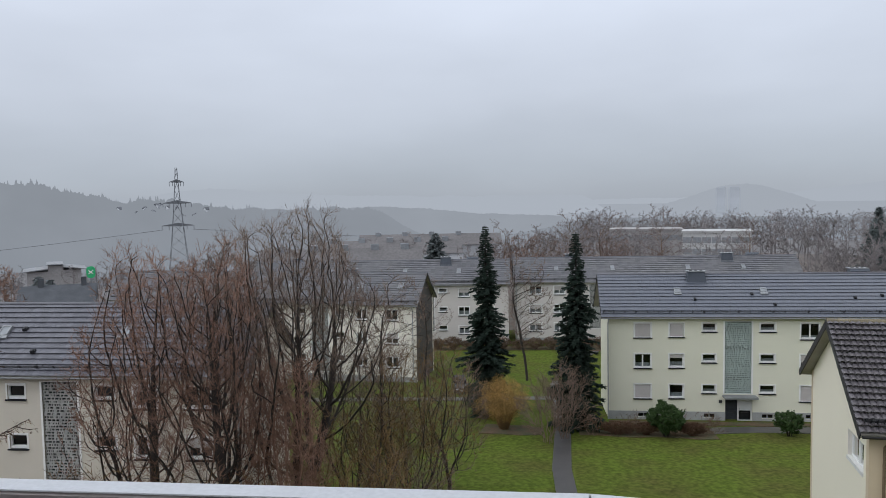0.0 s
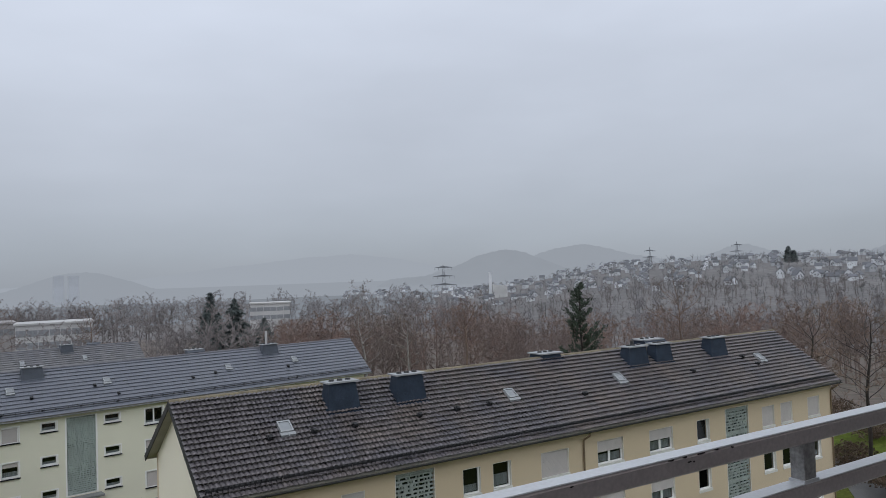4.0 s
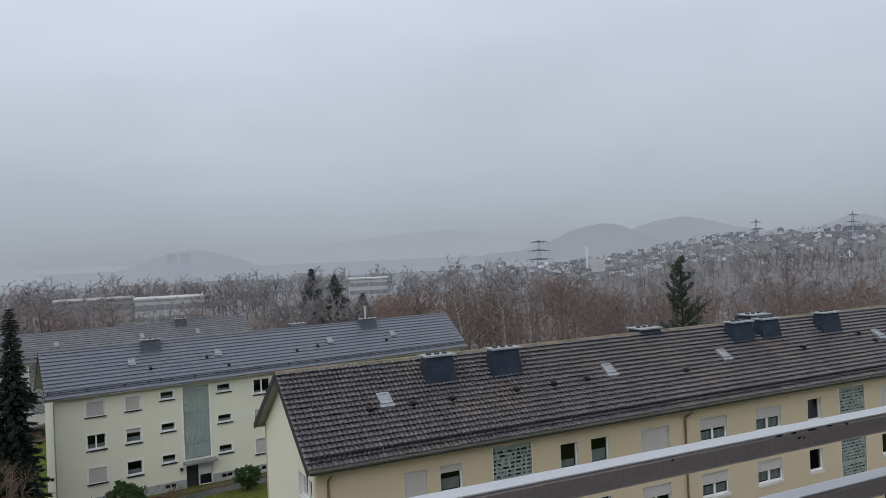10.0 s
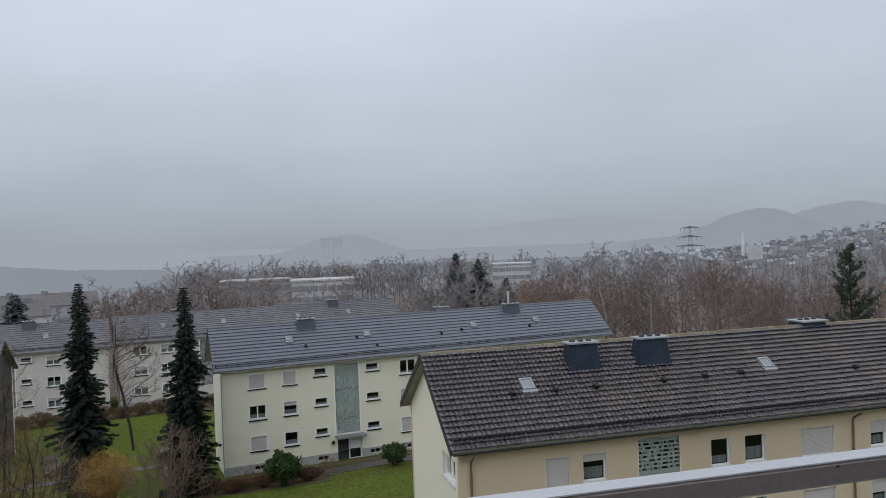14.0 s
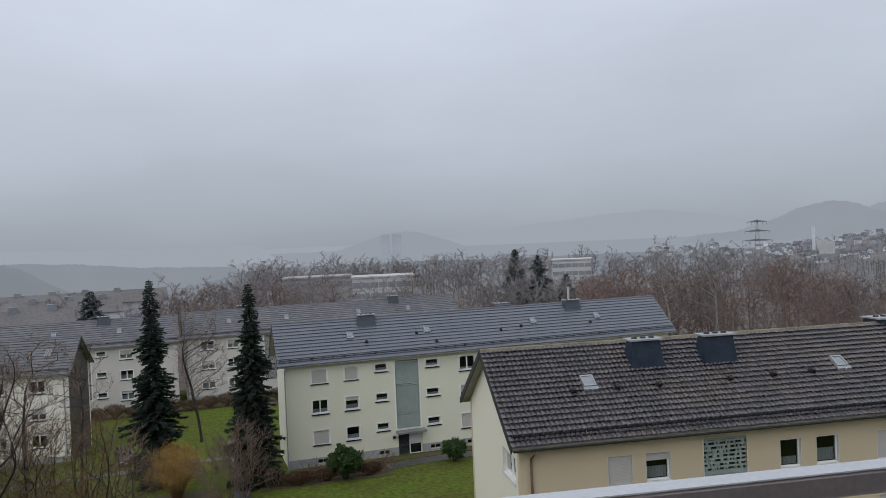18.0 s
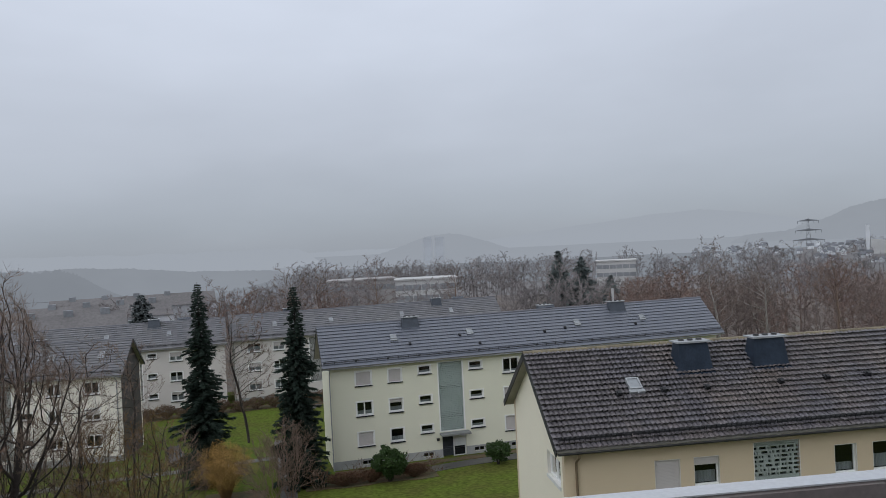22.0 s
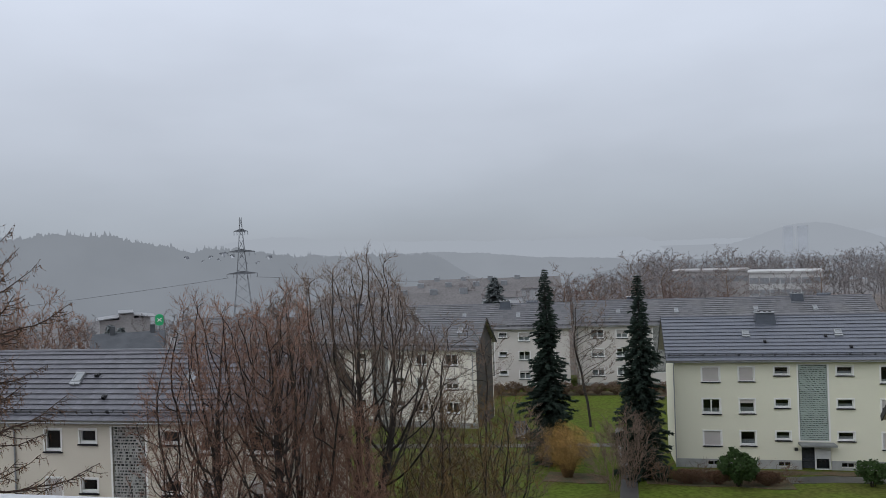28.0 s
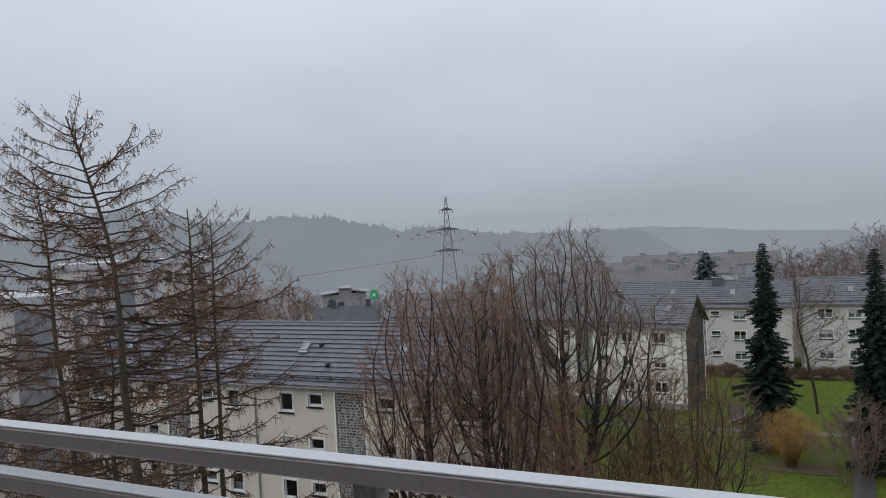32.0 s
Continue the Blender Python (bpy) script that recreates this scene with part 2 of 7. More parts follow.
M_BARK_BROWN = mat("grey_brown_larch_bark", (0.09, 0.07, 0.052), 0.9, 0.35, 3.0, 30, 0.006, tint=(0.06, 0.055, 0.032))
M_TWIG_RED = mat("reddish_winter_twigs", (0.265, 0.148, 0.104), 0.9, 0.3, 0.6, 8)
M_TWIG = mat("grey_brown_winter_twigs", (0.19, 0.132, 0.1), 0.9, 0.3, 0.6, 8)
M_TWIG_OCHRE = mat("ochre_winter_twigs", (0.195, 0.118, 0.048), 0.9, 0.3, 0.6, 8)
M_BOUGH = mat("dark_brown_larch_boughs", (0.06, 0.036, 0.024), 0.9, 0.3, 2.0, 30)
M_TWIG_LARCH = mat("brown_larch_twigs", (0.225, 0.118, 0.064), 0.9, 0.3, 0.6, 8)
M_CONE = mat("larch_cones_and_needles", (0.09, 0.046, 0.028), 0.95, 0.4, 0.8, 8)
M_NEEDLE = mat("dark_green_spruce_needles", (0.027, 0.043, 0.032), 0.85, 0.35, 1.0, 8, spec=0.2)
M_NEEDLE_LIGHT = mat("dull_green_needles", (0.048, 0.064, 0.044), 0.85, 0.35, 1.0, 8)
M_YEL_LEAF = mat("golden_shrub_leaves", (0.552, 0.342, 0.102), 0.9, 0.35, 0.8, 8)
M_RHODO = mat("evergreen_shrub_leaves", (0.045, 0.082, 0.024), 0.6, 0.35, 1.5, 12, spec=0.2)
M_HEDGE = mat("rusty_brown_hedge_twigs", (0.125, 0.068, 0.04), 0.95, 0.35, 1.2, 10)
M_WOOD_NEAR = mat("bare_wood_brown", (0.195, 0.15, 0.133), 0.95, 0.3, 0.05, 0.6)
M_WOOD_RED = mat("bare_wood_russet", (0.215, 0.147, 0.123), 0.95, 0.3, 0.05, 0.6)
# MID and FAR woods: haze put into the base colour, paler with distance
M_WOOD_MID = mat("bare_wood_hazed", (0.235, 0.212, 0.208), 0.95, 0.25, 0.05, 0.6)
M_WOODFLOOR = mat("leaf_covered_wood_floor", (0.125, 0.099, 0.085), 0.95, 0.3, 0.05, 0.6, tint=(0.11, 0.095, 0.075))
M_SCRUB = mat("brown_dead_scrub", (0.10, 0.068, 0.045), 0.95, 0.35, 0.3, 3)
M_WOOD_FAR = mat("distant_wood_hazed", (0.25, 0.238, 0.242), 0.95, 0.2, 0.02, 0.3)
# distant firs, twigs, gardens and buildings: haze mixed into their base colours
M_FIR_FAR = mat("distant_fir_hazed", (0.118, 0.134, 0.133), 0.95, 0.25, 0.1, 0.6)
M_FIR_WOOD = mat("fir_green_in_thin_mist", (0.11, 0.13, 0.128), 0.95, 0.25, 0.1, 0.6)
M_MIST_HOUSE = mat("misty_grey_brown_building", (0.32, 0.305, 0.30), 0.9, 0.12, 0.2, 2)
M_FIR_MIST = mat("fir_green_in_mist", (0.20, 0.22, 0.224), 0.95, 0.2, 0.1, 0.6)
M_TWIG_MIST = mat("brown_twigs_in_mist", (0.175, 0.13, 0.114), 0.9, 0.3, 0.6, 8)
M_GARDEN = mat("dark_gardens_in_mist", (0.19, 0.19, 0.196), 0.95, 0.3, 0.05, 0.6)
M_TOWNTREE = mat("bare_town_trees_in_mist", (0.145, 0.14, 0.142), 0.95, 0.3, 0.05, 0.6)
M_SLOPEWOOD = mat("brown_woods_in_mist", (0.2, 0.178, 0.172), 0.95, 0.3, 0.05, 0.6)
M_BIRCH = mat("birch_bark", (0.30, 0.275, 0.25), 0.85, 0.3, 1.5, 10)
M_CAR = mat("black_car_paint", (0.012, 0.013, 0.015), 0.25, 0.1, 3.0, 30)
M_TYRE = mat("black_rubber", (0.015, 0.015, 0.015), 0.9, 0.1, 3.0, 30)
M_HATCH = mat("dull_hatch_pane", (0.25, 0.265, 0.28), 0.4, 0.1, 3.0, 30)
M_LAMPGLASS = mat("car_lamp_lens", (0.7, 0.7, 0.68), 0.2, 0.05, 3.0, 30)
M_STEEL = mat("galvanised_lattice_steel", (0.16, 0.17, 0.185), 0.7, 0.1, 0.3, 3)
# distant walls, windows and roofs: contrast flattened in base colour for haze
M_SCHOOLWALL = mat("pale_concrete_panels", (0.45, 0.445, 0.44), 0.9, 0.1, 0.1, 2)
M_SCHOOLDARK = mat("window_band_hazed", (0.235, 0.245, 0.26), 0.7, 0.15, 0.1, 2)
M_HOUSE_W = mat("white_house_wall_hazed", (0.52, 0.53, 0.55), 0.9, 0.08, 0.1, 2, rand=0.35)
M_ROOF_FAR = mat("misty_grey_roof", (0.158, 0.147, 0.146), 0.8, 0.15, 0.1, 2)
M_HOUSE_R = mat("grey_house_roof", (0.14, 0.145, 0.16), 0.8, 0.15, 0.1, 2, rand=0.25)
M_TOWER = mat("tower_wall_hazed", (0.43, 0.445, 0.47), 0.9, 0.08, 0.05, 1)
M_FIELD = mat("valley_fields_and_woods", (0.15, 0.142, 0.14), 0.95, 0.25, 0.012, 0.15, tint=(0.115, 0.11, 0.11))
# emissive valley floor, haze painted as glow
M_MISTFIELD = glow_mat("valley_floor_haze_glow", (0.232, 0.256, 0.291), (0.215, 0.238, 0.27), 0.004)
M_BALCONY = mat("balcony_concrete", (0.42, 0.40, 0.385), 0.85, 0.12, 2.0, 30)
M_GREEN = mat("green_sign_face", (0.03, 0.42, 0.16), 0.5, 0.05, 2.0, 20)
# hills glow in haze tones and take no light
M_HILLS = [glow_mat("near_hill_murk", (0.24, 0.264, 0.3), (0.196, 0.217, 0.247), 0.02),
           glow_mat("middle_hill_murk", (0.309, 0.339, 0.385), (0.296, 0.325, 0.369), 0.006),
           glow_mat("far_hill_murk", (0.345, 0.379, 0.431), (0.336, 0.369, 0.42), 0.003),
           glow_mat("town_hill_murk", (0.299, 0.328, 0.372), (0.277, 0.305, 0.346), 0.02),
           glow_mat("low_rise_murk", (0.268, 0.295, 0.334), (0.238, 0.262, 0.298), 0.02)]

# ---- builders ----


class Geo:
    def __init__(self):
        self.v, self.f = [], []

    def quad(self, *p):
        k = len(self.v)
        self.v += [tuple(q) for q in p]
        self.f.append(tuple(range(k, k + len(p))))

    def hexa(self, p):
        k = len(self.v)
        self.v += [tuple(q) for q in p]
        self.f += [(k, k + 3, k + 2, k + 1), (k + 4, k + 5, k + 6, k + 7), (k, k + 1, k + 5, k + 4), (k + 1, k + 2, k + 6, k + 5),
                   (k + 2, k + 3, k + 7, k + 6), (k + 3, k, k + 4, k + 7)]

    def box(self, x0, y0, z0, x1, y1, z1):
        self.hexa([(x0, y0, z0), (x1, y0, z0), (x1, y1, z0), (x0, y1, z0), (x0, y0, z1), (x1, y0, z1), (x1, y1, z1), (x0, y1, z1)])

    def bevel_box(self, x0, y0, z0, x1, y1, z1, c):
        """A box whose long upper edges are chamfered by c, running along x."""
        prof = [(y0, z0), (y1, z0), (y1, z1 - c), (y1 - c, z1), (y0 + c, z1), (y0, z1 - c)]
        self.prism([(x0, y, z) for y, z in prof], [(x1, y, z) for y, z in prof])

    def prism(self, a, b):
        k, n = len(self.v), len(a)
        self.v += [tuple(q) for q in a] + [tuple(q) for q in b]
        self.f += [tuple(range(k + n - 1, k - 1, -1)), tuple(range(k + n, k + 2 * n))]
        self.f += [(k + i, k + (i + 1) % n, k + n + (i + 1) % n, k + n + i) for i in range(n)]

    def tube(self, pts, rad, n=6, cap=True):
        k = len(self.v)
        pts = [Vector(p) for p in pts]
        for i, p in enumerate(pts):
            d = (pts[min(i + 1, len(pts) - 1)] - pts[max(i - 1, 0)]).normalized()
            a = d.cross(Vector((0.31, 0.17, 0.93)) if abs(d.z) < 0.9 else Vector((1, 0.2, 0))).normalized()
            b = d.cross(a)
            r = rad[i] if hasattr(rad, "__len__") else rad
            for j in range(n):
                w = 2 * math.pi * j / n
                self.v.append(tuple(p + (a * math.cos(w) + b * math.sin(w)) * r))
        for i in range(len(pts) - 1):
            for j in range(n):
                q = k + i * n
                self.f.append((q + j, q + (j + 1) % n, q + n + (j + 1) % n, q + n + j))
        if cap:
            self.f += [tuple(range(k + n - 1, k - 1, -1)), tuple(range(k + (len(pts) - 1) * n, k + len(pts) * n))]

    def twig(self, a, b, c, w, rng):
        """A thin tapering twig through three points, as one folded blade."""
        d = c - a
        u = d.cross(Vector((rng.gauss(0, 1), rng.gauss(0, 1), rng.gauss(0, 1))))
        u *= w / (u.length + 1e-9)
        k = len(self.v)
        self.v += [tuple(a - u), tuple(a + u), tuple(b + u * 0.85), tuple(b - u * 0.85), tuple(c)]
        self.f += [(k, k + 1, k + 2, k + 3), (k + 3, k + 2, k + 4)]

    def mesh(self, name, material, smooth=False):
        me = bpy.data.meshes.new(name)
        me.from_pydata(self.v, [], self.f)
        me.materials.append(material)
        if smooth:
            me.shade_smooth()
        me.update()
        return me


def part(name, geo, material, parent=None, label="", smooth=False):
    ob = new(name, geo.mesh(name, material, smooth) if isinstance(geo, Geo) else geo)
    ob.parent = parent
    if label:
        tagged(ob, label)
    return ob


def thing(name, m, label, category, group="", kind=""):
    ob = new(name)
    ob.empty_display_size = 0.2
    ob.matrix_world = m
    return tagged(ob, label, category, group, kind)


def structure(name, geo, material, label, category, smooth=False):
    return tagged(part(name, geo, material, None, "", smooth), label, category, "", "structure")


def smoothstep(a, b, x):
    t = min(1.0, max(0.0, (x - a) / (b - a)))
    return t * t * (3 - 2 * t)


EYE = 19.8


def ground_z(x, y):
    """Height of the ground: a gentle fall from the eye's house to the estate, a valley, and rising slopes at both sides."""
    r, az = math.hypot(x, y), math.degrees(math.atan2(x, y)) if y > 0 or abs(x) > 1 else 0.0
    z = 2.5 - 0.0605 * (min(max(y, 0), 88) - 26) - 0.012 * max(0.0, -12 - x) * smoothstep(30, 80, y)
    z -= (24 - 18 * smoothstep(-3, 5, az) * smoothstep(46, 36, az)) * smoothstep(140, 480, r)
    right = smoothstep(34, 58, az) * smoothstep(95, 80, az)
    z += right * (20 * smoothstep(330, 560, r) + 32 * smoothstep(520, 1150, r))
    z += 1.5 * noise.noise(Vector((x * 0.01, y * 0.01, 0))) * smoothstep(90, 200, r)
    return z


def build_ground():
    radii = [0, 6, 12, 18, 24, 30, 36, 42, 48, 54, 60, 66, 72, 78, 84, 90, 98, 108, 120, 135, 150, 170, 200, 240, 290, 350, 420, 500, 600, 720, 860, 1030, 1250, 1600, 2200, 3200, 4600]
    n = 144
    g = Geo()
    for r in radii:
        for j in range(n):
            a = 2 * math.pi * j / n
            x, y = r * math.sin(a), r * math.cos(a)
            g.v.append((x, y, ground_z(x, y)))
    for i in range(len(radii) - 1):
        for j in range(n):
            g.f.append((i * n + j, i * n + (j + 1) % n, (i + 1) * n + (j + 1) % n, (i + 1) * n + j))
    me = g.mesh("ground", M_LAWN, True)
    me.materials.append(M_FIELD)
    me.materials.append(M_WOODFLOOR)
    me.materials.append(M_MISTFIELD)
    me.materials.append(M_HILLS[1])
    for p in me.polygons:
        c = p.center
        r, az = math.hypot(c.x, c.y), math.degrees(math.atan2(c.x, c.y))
        # far ground glows in haze tones instead of being lit
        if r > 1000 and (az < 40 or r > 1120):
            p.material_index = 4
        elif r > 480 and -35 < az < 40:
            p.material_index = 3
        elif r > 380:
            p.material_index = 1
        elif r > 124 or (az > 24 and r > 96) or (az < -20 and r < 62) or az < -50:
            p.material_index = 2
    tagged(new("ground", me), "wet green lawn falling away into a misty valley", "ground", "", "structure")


build_ground()


def ribbon(name, pts, width, material, label, category, lift=0.03):
    """A strip laid on the ground along a line of points, with real thickness."""
    g = Geo()
    line = []
    for (x0, y0), (x1, y1) in zip(pts, pts[1:]):
        steps = max(2, int(math.hypot(x1 - x0, y1 - y0) / 1.5))
        line += [(x0 + (x1 - x0) * i / steps, y0 + (y1 - y0) * i / steps) for i in range(steps)]
    line.append(pts[-1])
    rows = []
    for i, (x, y) in enumerate(line):
        xa, ya = line[max(0, i - 1)]
        xb, yb = line[min(len(line) - 1, i + 1)]
        d = math.hypot(xb - xa, yb - ya)
        nx, ny = -(yb - ya) / d * width / 2, (xb - xa) / d * width / 2
        if material is M_SOIL:
            k = 0.75 + 0.5 * noise.noise(Vector((x * 0.35, y * 0.35, width)))
            nx, ny = nx * k, ny * k
        rows.append([(x + nx, y + ny, ground_z(x + nx, y + ny) + lift), (x - nx, y - ny, ground_z(x - nx, y - ny) + lift)])
    for a, b in zip(rows, rows[1:]):
        dn = Vector((0, 0, -0.3))
        g.hexa([Vector(a[0]) + dn, Vector(a[1]) + dn, Vector(b[1]) + dn, Vector(b[0]) + dn, a[0], a[1], b[1], b[0]])
    structure(name, g, material, label, category)

# ---- apartment blocks ----


def cut_wall(g, a0, a1, z0, z1, holes, at, thick):
    """A wall sheet of real thickness with rectangular holes; at(a, z, d) places it, d counts inward."""
    xs = sorted({a0, a1, *(h[0] for h in holes), *(h[1] for h in holes)})
    zs = sorted({z0, z1, *(h[2] for h in holes), *(h[3] for h in holes)})
    for i in range(len(xs) - 1):
        for j in range(len(zs) - 1):
            cx, cz = (xs[i] + xs[i + 1]) / 2, (zs[j] + zs[j + 1]) / 2
            if any(h[0] < cx < h[1] and h[2] < cz < h[3] for h in holes):
                continue
            for d in (0, thick):
                g.quad(at(xs[i], zs[j], d), at(xs[i + 1], zs[j], d), at(xs[i + 1], zs[j + 1], d), at(xs[i], zs[j + 1], d))
    for x0, x1, y0, y1 in [h[:4] for h in holes] + [(a0, a1, z0, z1)]:
        c = [(x0, y0), (x1, y0), (x1, y1), (x0, y1)]
        for k in range(4):
            p, q = c[k], c[(k + 1) % 4]
            g.quad(at(*p, 0), at(*q, 0), at(*q, thick), at(*p, thick))


def window(parent, at, a0, a1, z0, z1, kind, dark_sill=True, curtain=0.0):
    """One window in its opening: casing, sashes, glass, sill and, by kind, a roller shutter ('shut', 'half', 'open', 'one', 'tilt')."""
    def bx(g, u0, u1, w0, w1, d0, d1):
        g.hexa([at(u0, w0, d0), at(u1, w0, d0), at(u1, w0, d1), at(u0, w0, d1), at(u0, w1, d0), at(u1, w1, d0), at(u1, w1, d1), at(u0, w1, d1)])
    g, w, h = Geo(), a1 - a0, z1 - z0
    s = 0.07
    cover = {"shut": h, "half": h * 0.5, "third": h * 0.3}.get(kind, 0.0)
    low = 0.17 if dark_sill and kind != "shut" else s
    for u0, u1, w0, w1 in ((a0, a1, z0, z0 + low), (a0, a1, z1 - s, z1), (a0, a0 + s, z0 + low, z1 - s), (a1 - s, a1, z0 + low, z1 - s)):
        bx(g, u0, u1, w0, w1, 0.13 if dark_sill is False else 0.06, 0.21)
    panes = 2 if w > 1.25 and h > 0.9 else 1
    if panes == 2:
        c = (a0 + a1) / 2
        bx(g, c - 0.06, c + 0.06, z0 + s, z1 - s, 0.125, 0.2)
    frame_ob = part("window", g, M_FRAME, parent)
    # raised plaster surround
    g, e = Geo(), 0.09
    if dark_sill:
        for u0, u1, w0, w1 in ((a0 - e, a1 + e, z1, z1 + e), (a0 - e, a0, z0, z1), (a1, a1 + e, z0, z1)):
            bx(g, u0, u1, w0, w1, -0.025, 0.02)
    else:
        for u0, u1, w0, w1 in ((a0 + 0.003, a1 - 0.003, z1 - 0.02, z1 - 0.003), (a0 + 0.003, a0 + 0.02, z0, z1 - 0.02), (a1 - 0.02, a1 - 0.003, z0, z1 - 0.02)):
            bx(g, u0, u1, w0, w1, 0.0, 0.128)
    part("surround", g, M_SURROUND if dark_sill else M_REVEAL, frame_ob)
    g = Geo()
    e = 0.1 if dark_sill else 0.02
    bx(g, a0 - e, a1 + e, z0 - (0.07 if dark_sill else 0.13), z0 + 0.005, -0.11 if dark_sill else -0.045, 0.14)
    part("sill", g, M_SILL if dark_sill else M_SILL_WHITE, frame_ob)
    if kind != "shut":
        for i in range(panes):
            u0 = a0 + s + 0.01 + i * (w - s) / panes
            u1 = u0 + (w - s) / panes - s - 0.02
            g = Geo()
            if kind == "tilt":
                g.quad(at(u0, z0 + s, 0.16), at(u1, z0 + s, 0.16), at(u1, z1 - s, 0.34), at(u0, z1 - s, 0.34))
            else:
                g.quad(at(u0, z0 + s, 0.17), at(u1, z0 + s, 0.17), at(u1, z1 - s, 0.17), at(u0, z1 - s, 0.17))
            part("pane", g, M_GLASS, frame_ob).visible_shadow = False
        if curtain:
            g, n = Geo(), 14
            top = z0 + s + (h - 2 * s) * curtain
            for i in range(n):
                p0, p1 = a0 + s + (w - 2 * s) * i / n, a0 + s + (w - 2 * s) * (i + 1) / n
                d0, d1 = 0.28 + 0.03 * (i % 2), 0.28 + 0.03 * ((i + 1) % 2)
                g.quad(at(p0, z0 + s, d0), at(p1, z0 + s, d1), at(p1, top, d1), at(p0, top, d0))
            part("curtain", g, M_CURTAIN, frame_ob)
    if cover:
        g, n = Geo(), max(3, int(cover / 0.055))
        prof = []
        for i in range(n):
            prof += [(z1 - cover * i / n, 0.1), (z1 - cover * (i + 0.85) / n, 0.084)]
        prof += [(z1 - cover, 0.1), (z1 - cover, 0.122), (z1, 0.122)]
        g.prism([at(a0 + 0.02, z, d) for z, d in prof], [at(a1 - 0.02, z, d) for z, d in prof])
        part("roller_shutter", g, M_SHUTTER, frame_ob)
    return frame_ob


def lattice(parent, at, a0, a1, z0, z1, material, seed, thin=False):
    """Stairwell light: a concrete lattice of bars in an irregular bond before dark glass, in a white casing."""
    rng = random.Random(seed)

    def bx(g, u0, u1, w0, w1, d0, d1):
        g.hexa([at(u0, w0, d0), at(u1, w0, d0), at(u1, w0, d1), at(u0, w0, d1), at(u0, w1, d0), at(u1, w1, d0), at(u1, w1, d1), at(u0, w1, d1)])
    g, e = Geo(), 0.12
    if thin:
        e = 0.03
    for u0, u1, w0, w1 in ((a0 - e, a1 + e, z1, z1 + e / 2), (a0 - e, a0, z0, z1), (a1, a1 + e, z0, z1), (a0 - e, a1 + e, z0 - e / 2, z0)):
        bx(g, u0, u1, w0, w1, -0.03, 0.12)
    case = part("stair_window", g, M_REVEAL if thin else M_SURROUND, parent)
    g = Geo()
    n = max(4, round((z1 - z0) / (0.175 if thin else 0.17)))
    rh = (z1 - z0) / n
    hb = 0.034
    for i in range(n + 1):
        z = z0 + rh * i
        solid = thin and i % 8 == 5
        bx(g, a0, a1, max(z0, z - (0.12 if solid else hb)), min(z1, z + hb), 0.04, 0.12)
    for i in range(n):
        u = a0 + rng.uniform(0.02, 0.2)
        while u < a1 - 0.03:
            wd = rng.choice((0.05, 0.05, 0.06, 0.09)) if thin else rng.choice((0.05, 0.05, 0.07, 0.16))
            span = 2 if rng.random() < 0.25 and i < n - 1 else 1
            bx(g, u, min(a1, u + wd), z0 + rh * i, z0 + rh * (i + span), 0.035, 0.115)
            u += wd + rng.choice((0.07, 0.11, 0.2, 0.3) if thin else (0.06, 0.09, 0.14, 0.2))
    part("lattice", g, material, case)
    g = Geo()
    g.quad(at(a0, z0, 0.15), at(a1, z0, 0.15), at(a1, z1, 0.15), at(a0, z1, 0.15))
    part("pane", g, M_BLOCKGLASS, case).visible_shadow = False


TILE_W, TILE_S = 0.205, 0.30


def tile_template(w, s, flat=False):
    """One tile: its face rises to a thin butt edge that overhangs the course below, with a hollow under it."""
    prof = [(0.0, 0.0), (0.16, 0.033), (0.42, 0.044), (0.64, 0.022), (0.8, -0.004)]
    if flat:
        prof = [(0.0, 0.0), (0.05, 0.012), (0.5, 0.014), (0.95, 0.012), (1.0, 0.0)]
    v = []
    rows = ((0.0, s * 1.1), (0.075, 0.0), (-0.03, 0.07)) if flat else ((0.0, s * 1.12), (0.112, 0.0), (0.094, 0.006), (-0.03, 0.27))
    for lift, t in rows:
        v += [(u * w * (1 if flat else 1.25), t, h + lift) for u, h in prof]
    f = [(i + 5 * k, i + 5 * k + 5, i + 5 * k + 6, i + 5 * k + 1) for k in range(len(rows) - 1) for i in range(4)]
    return v, f


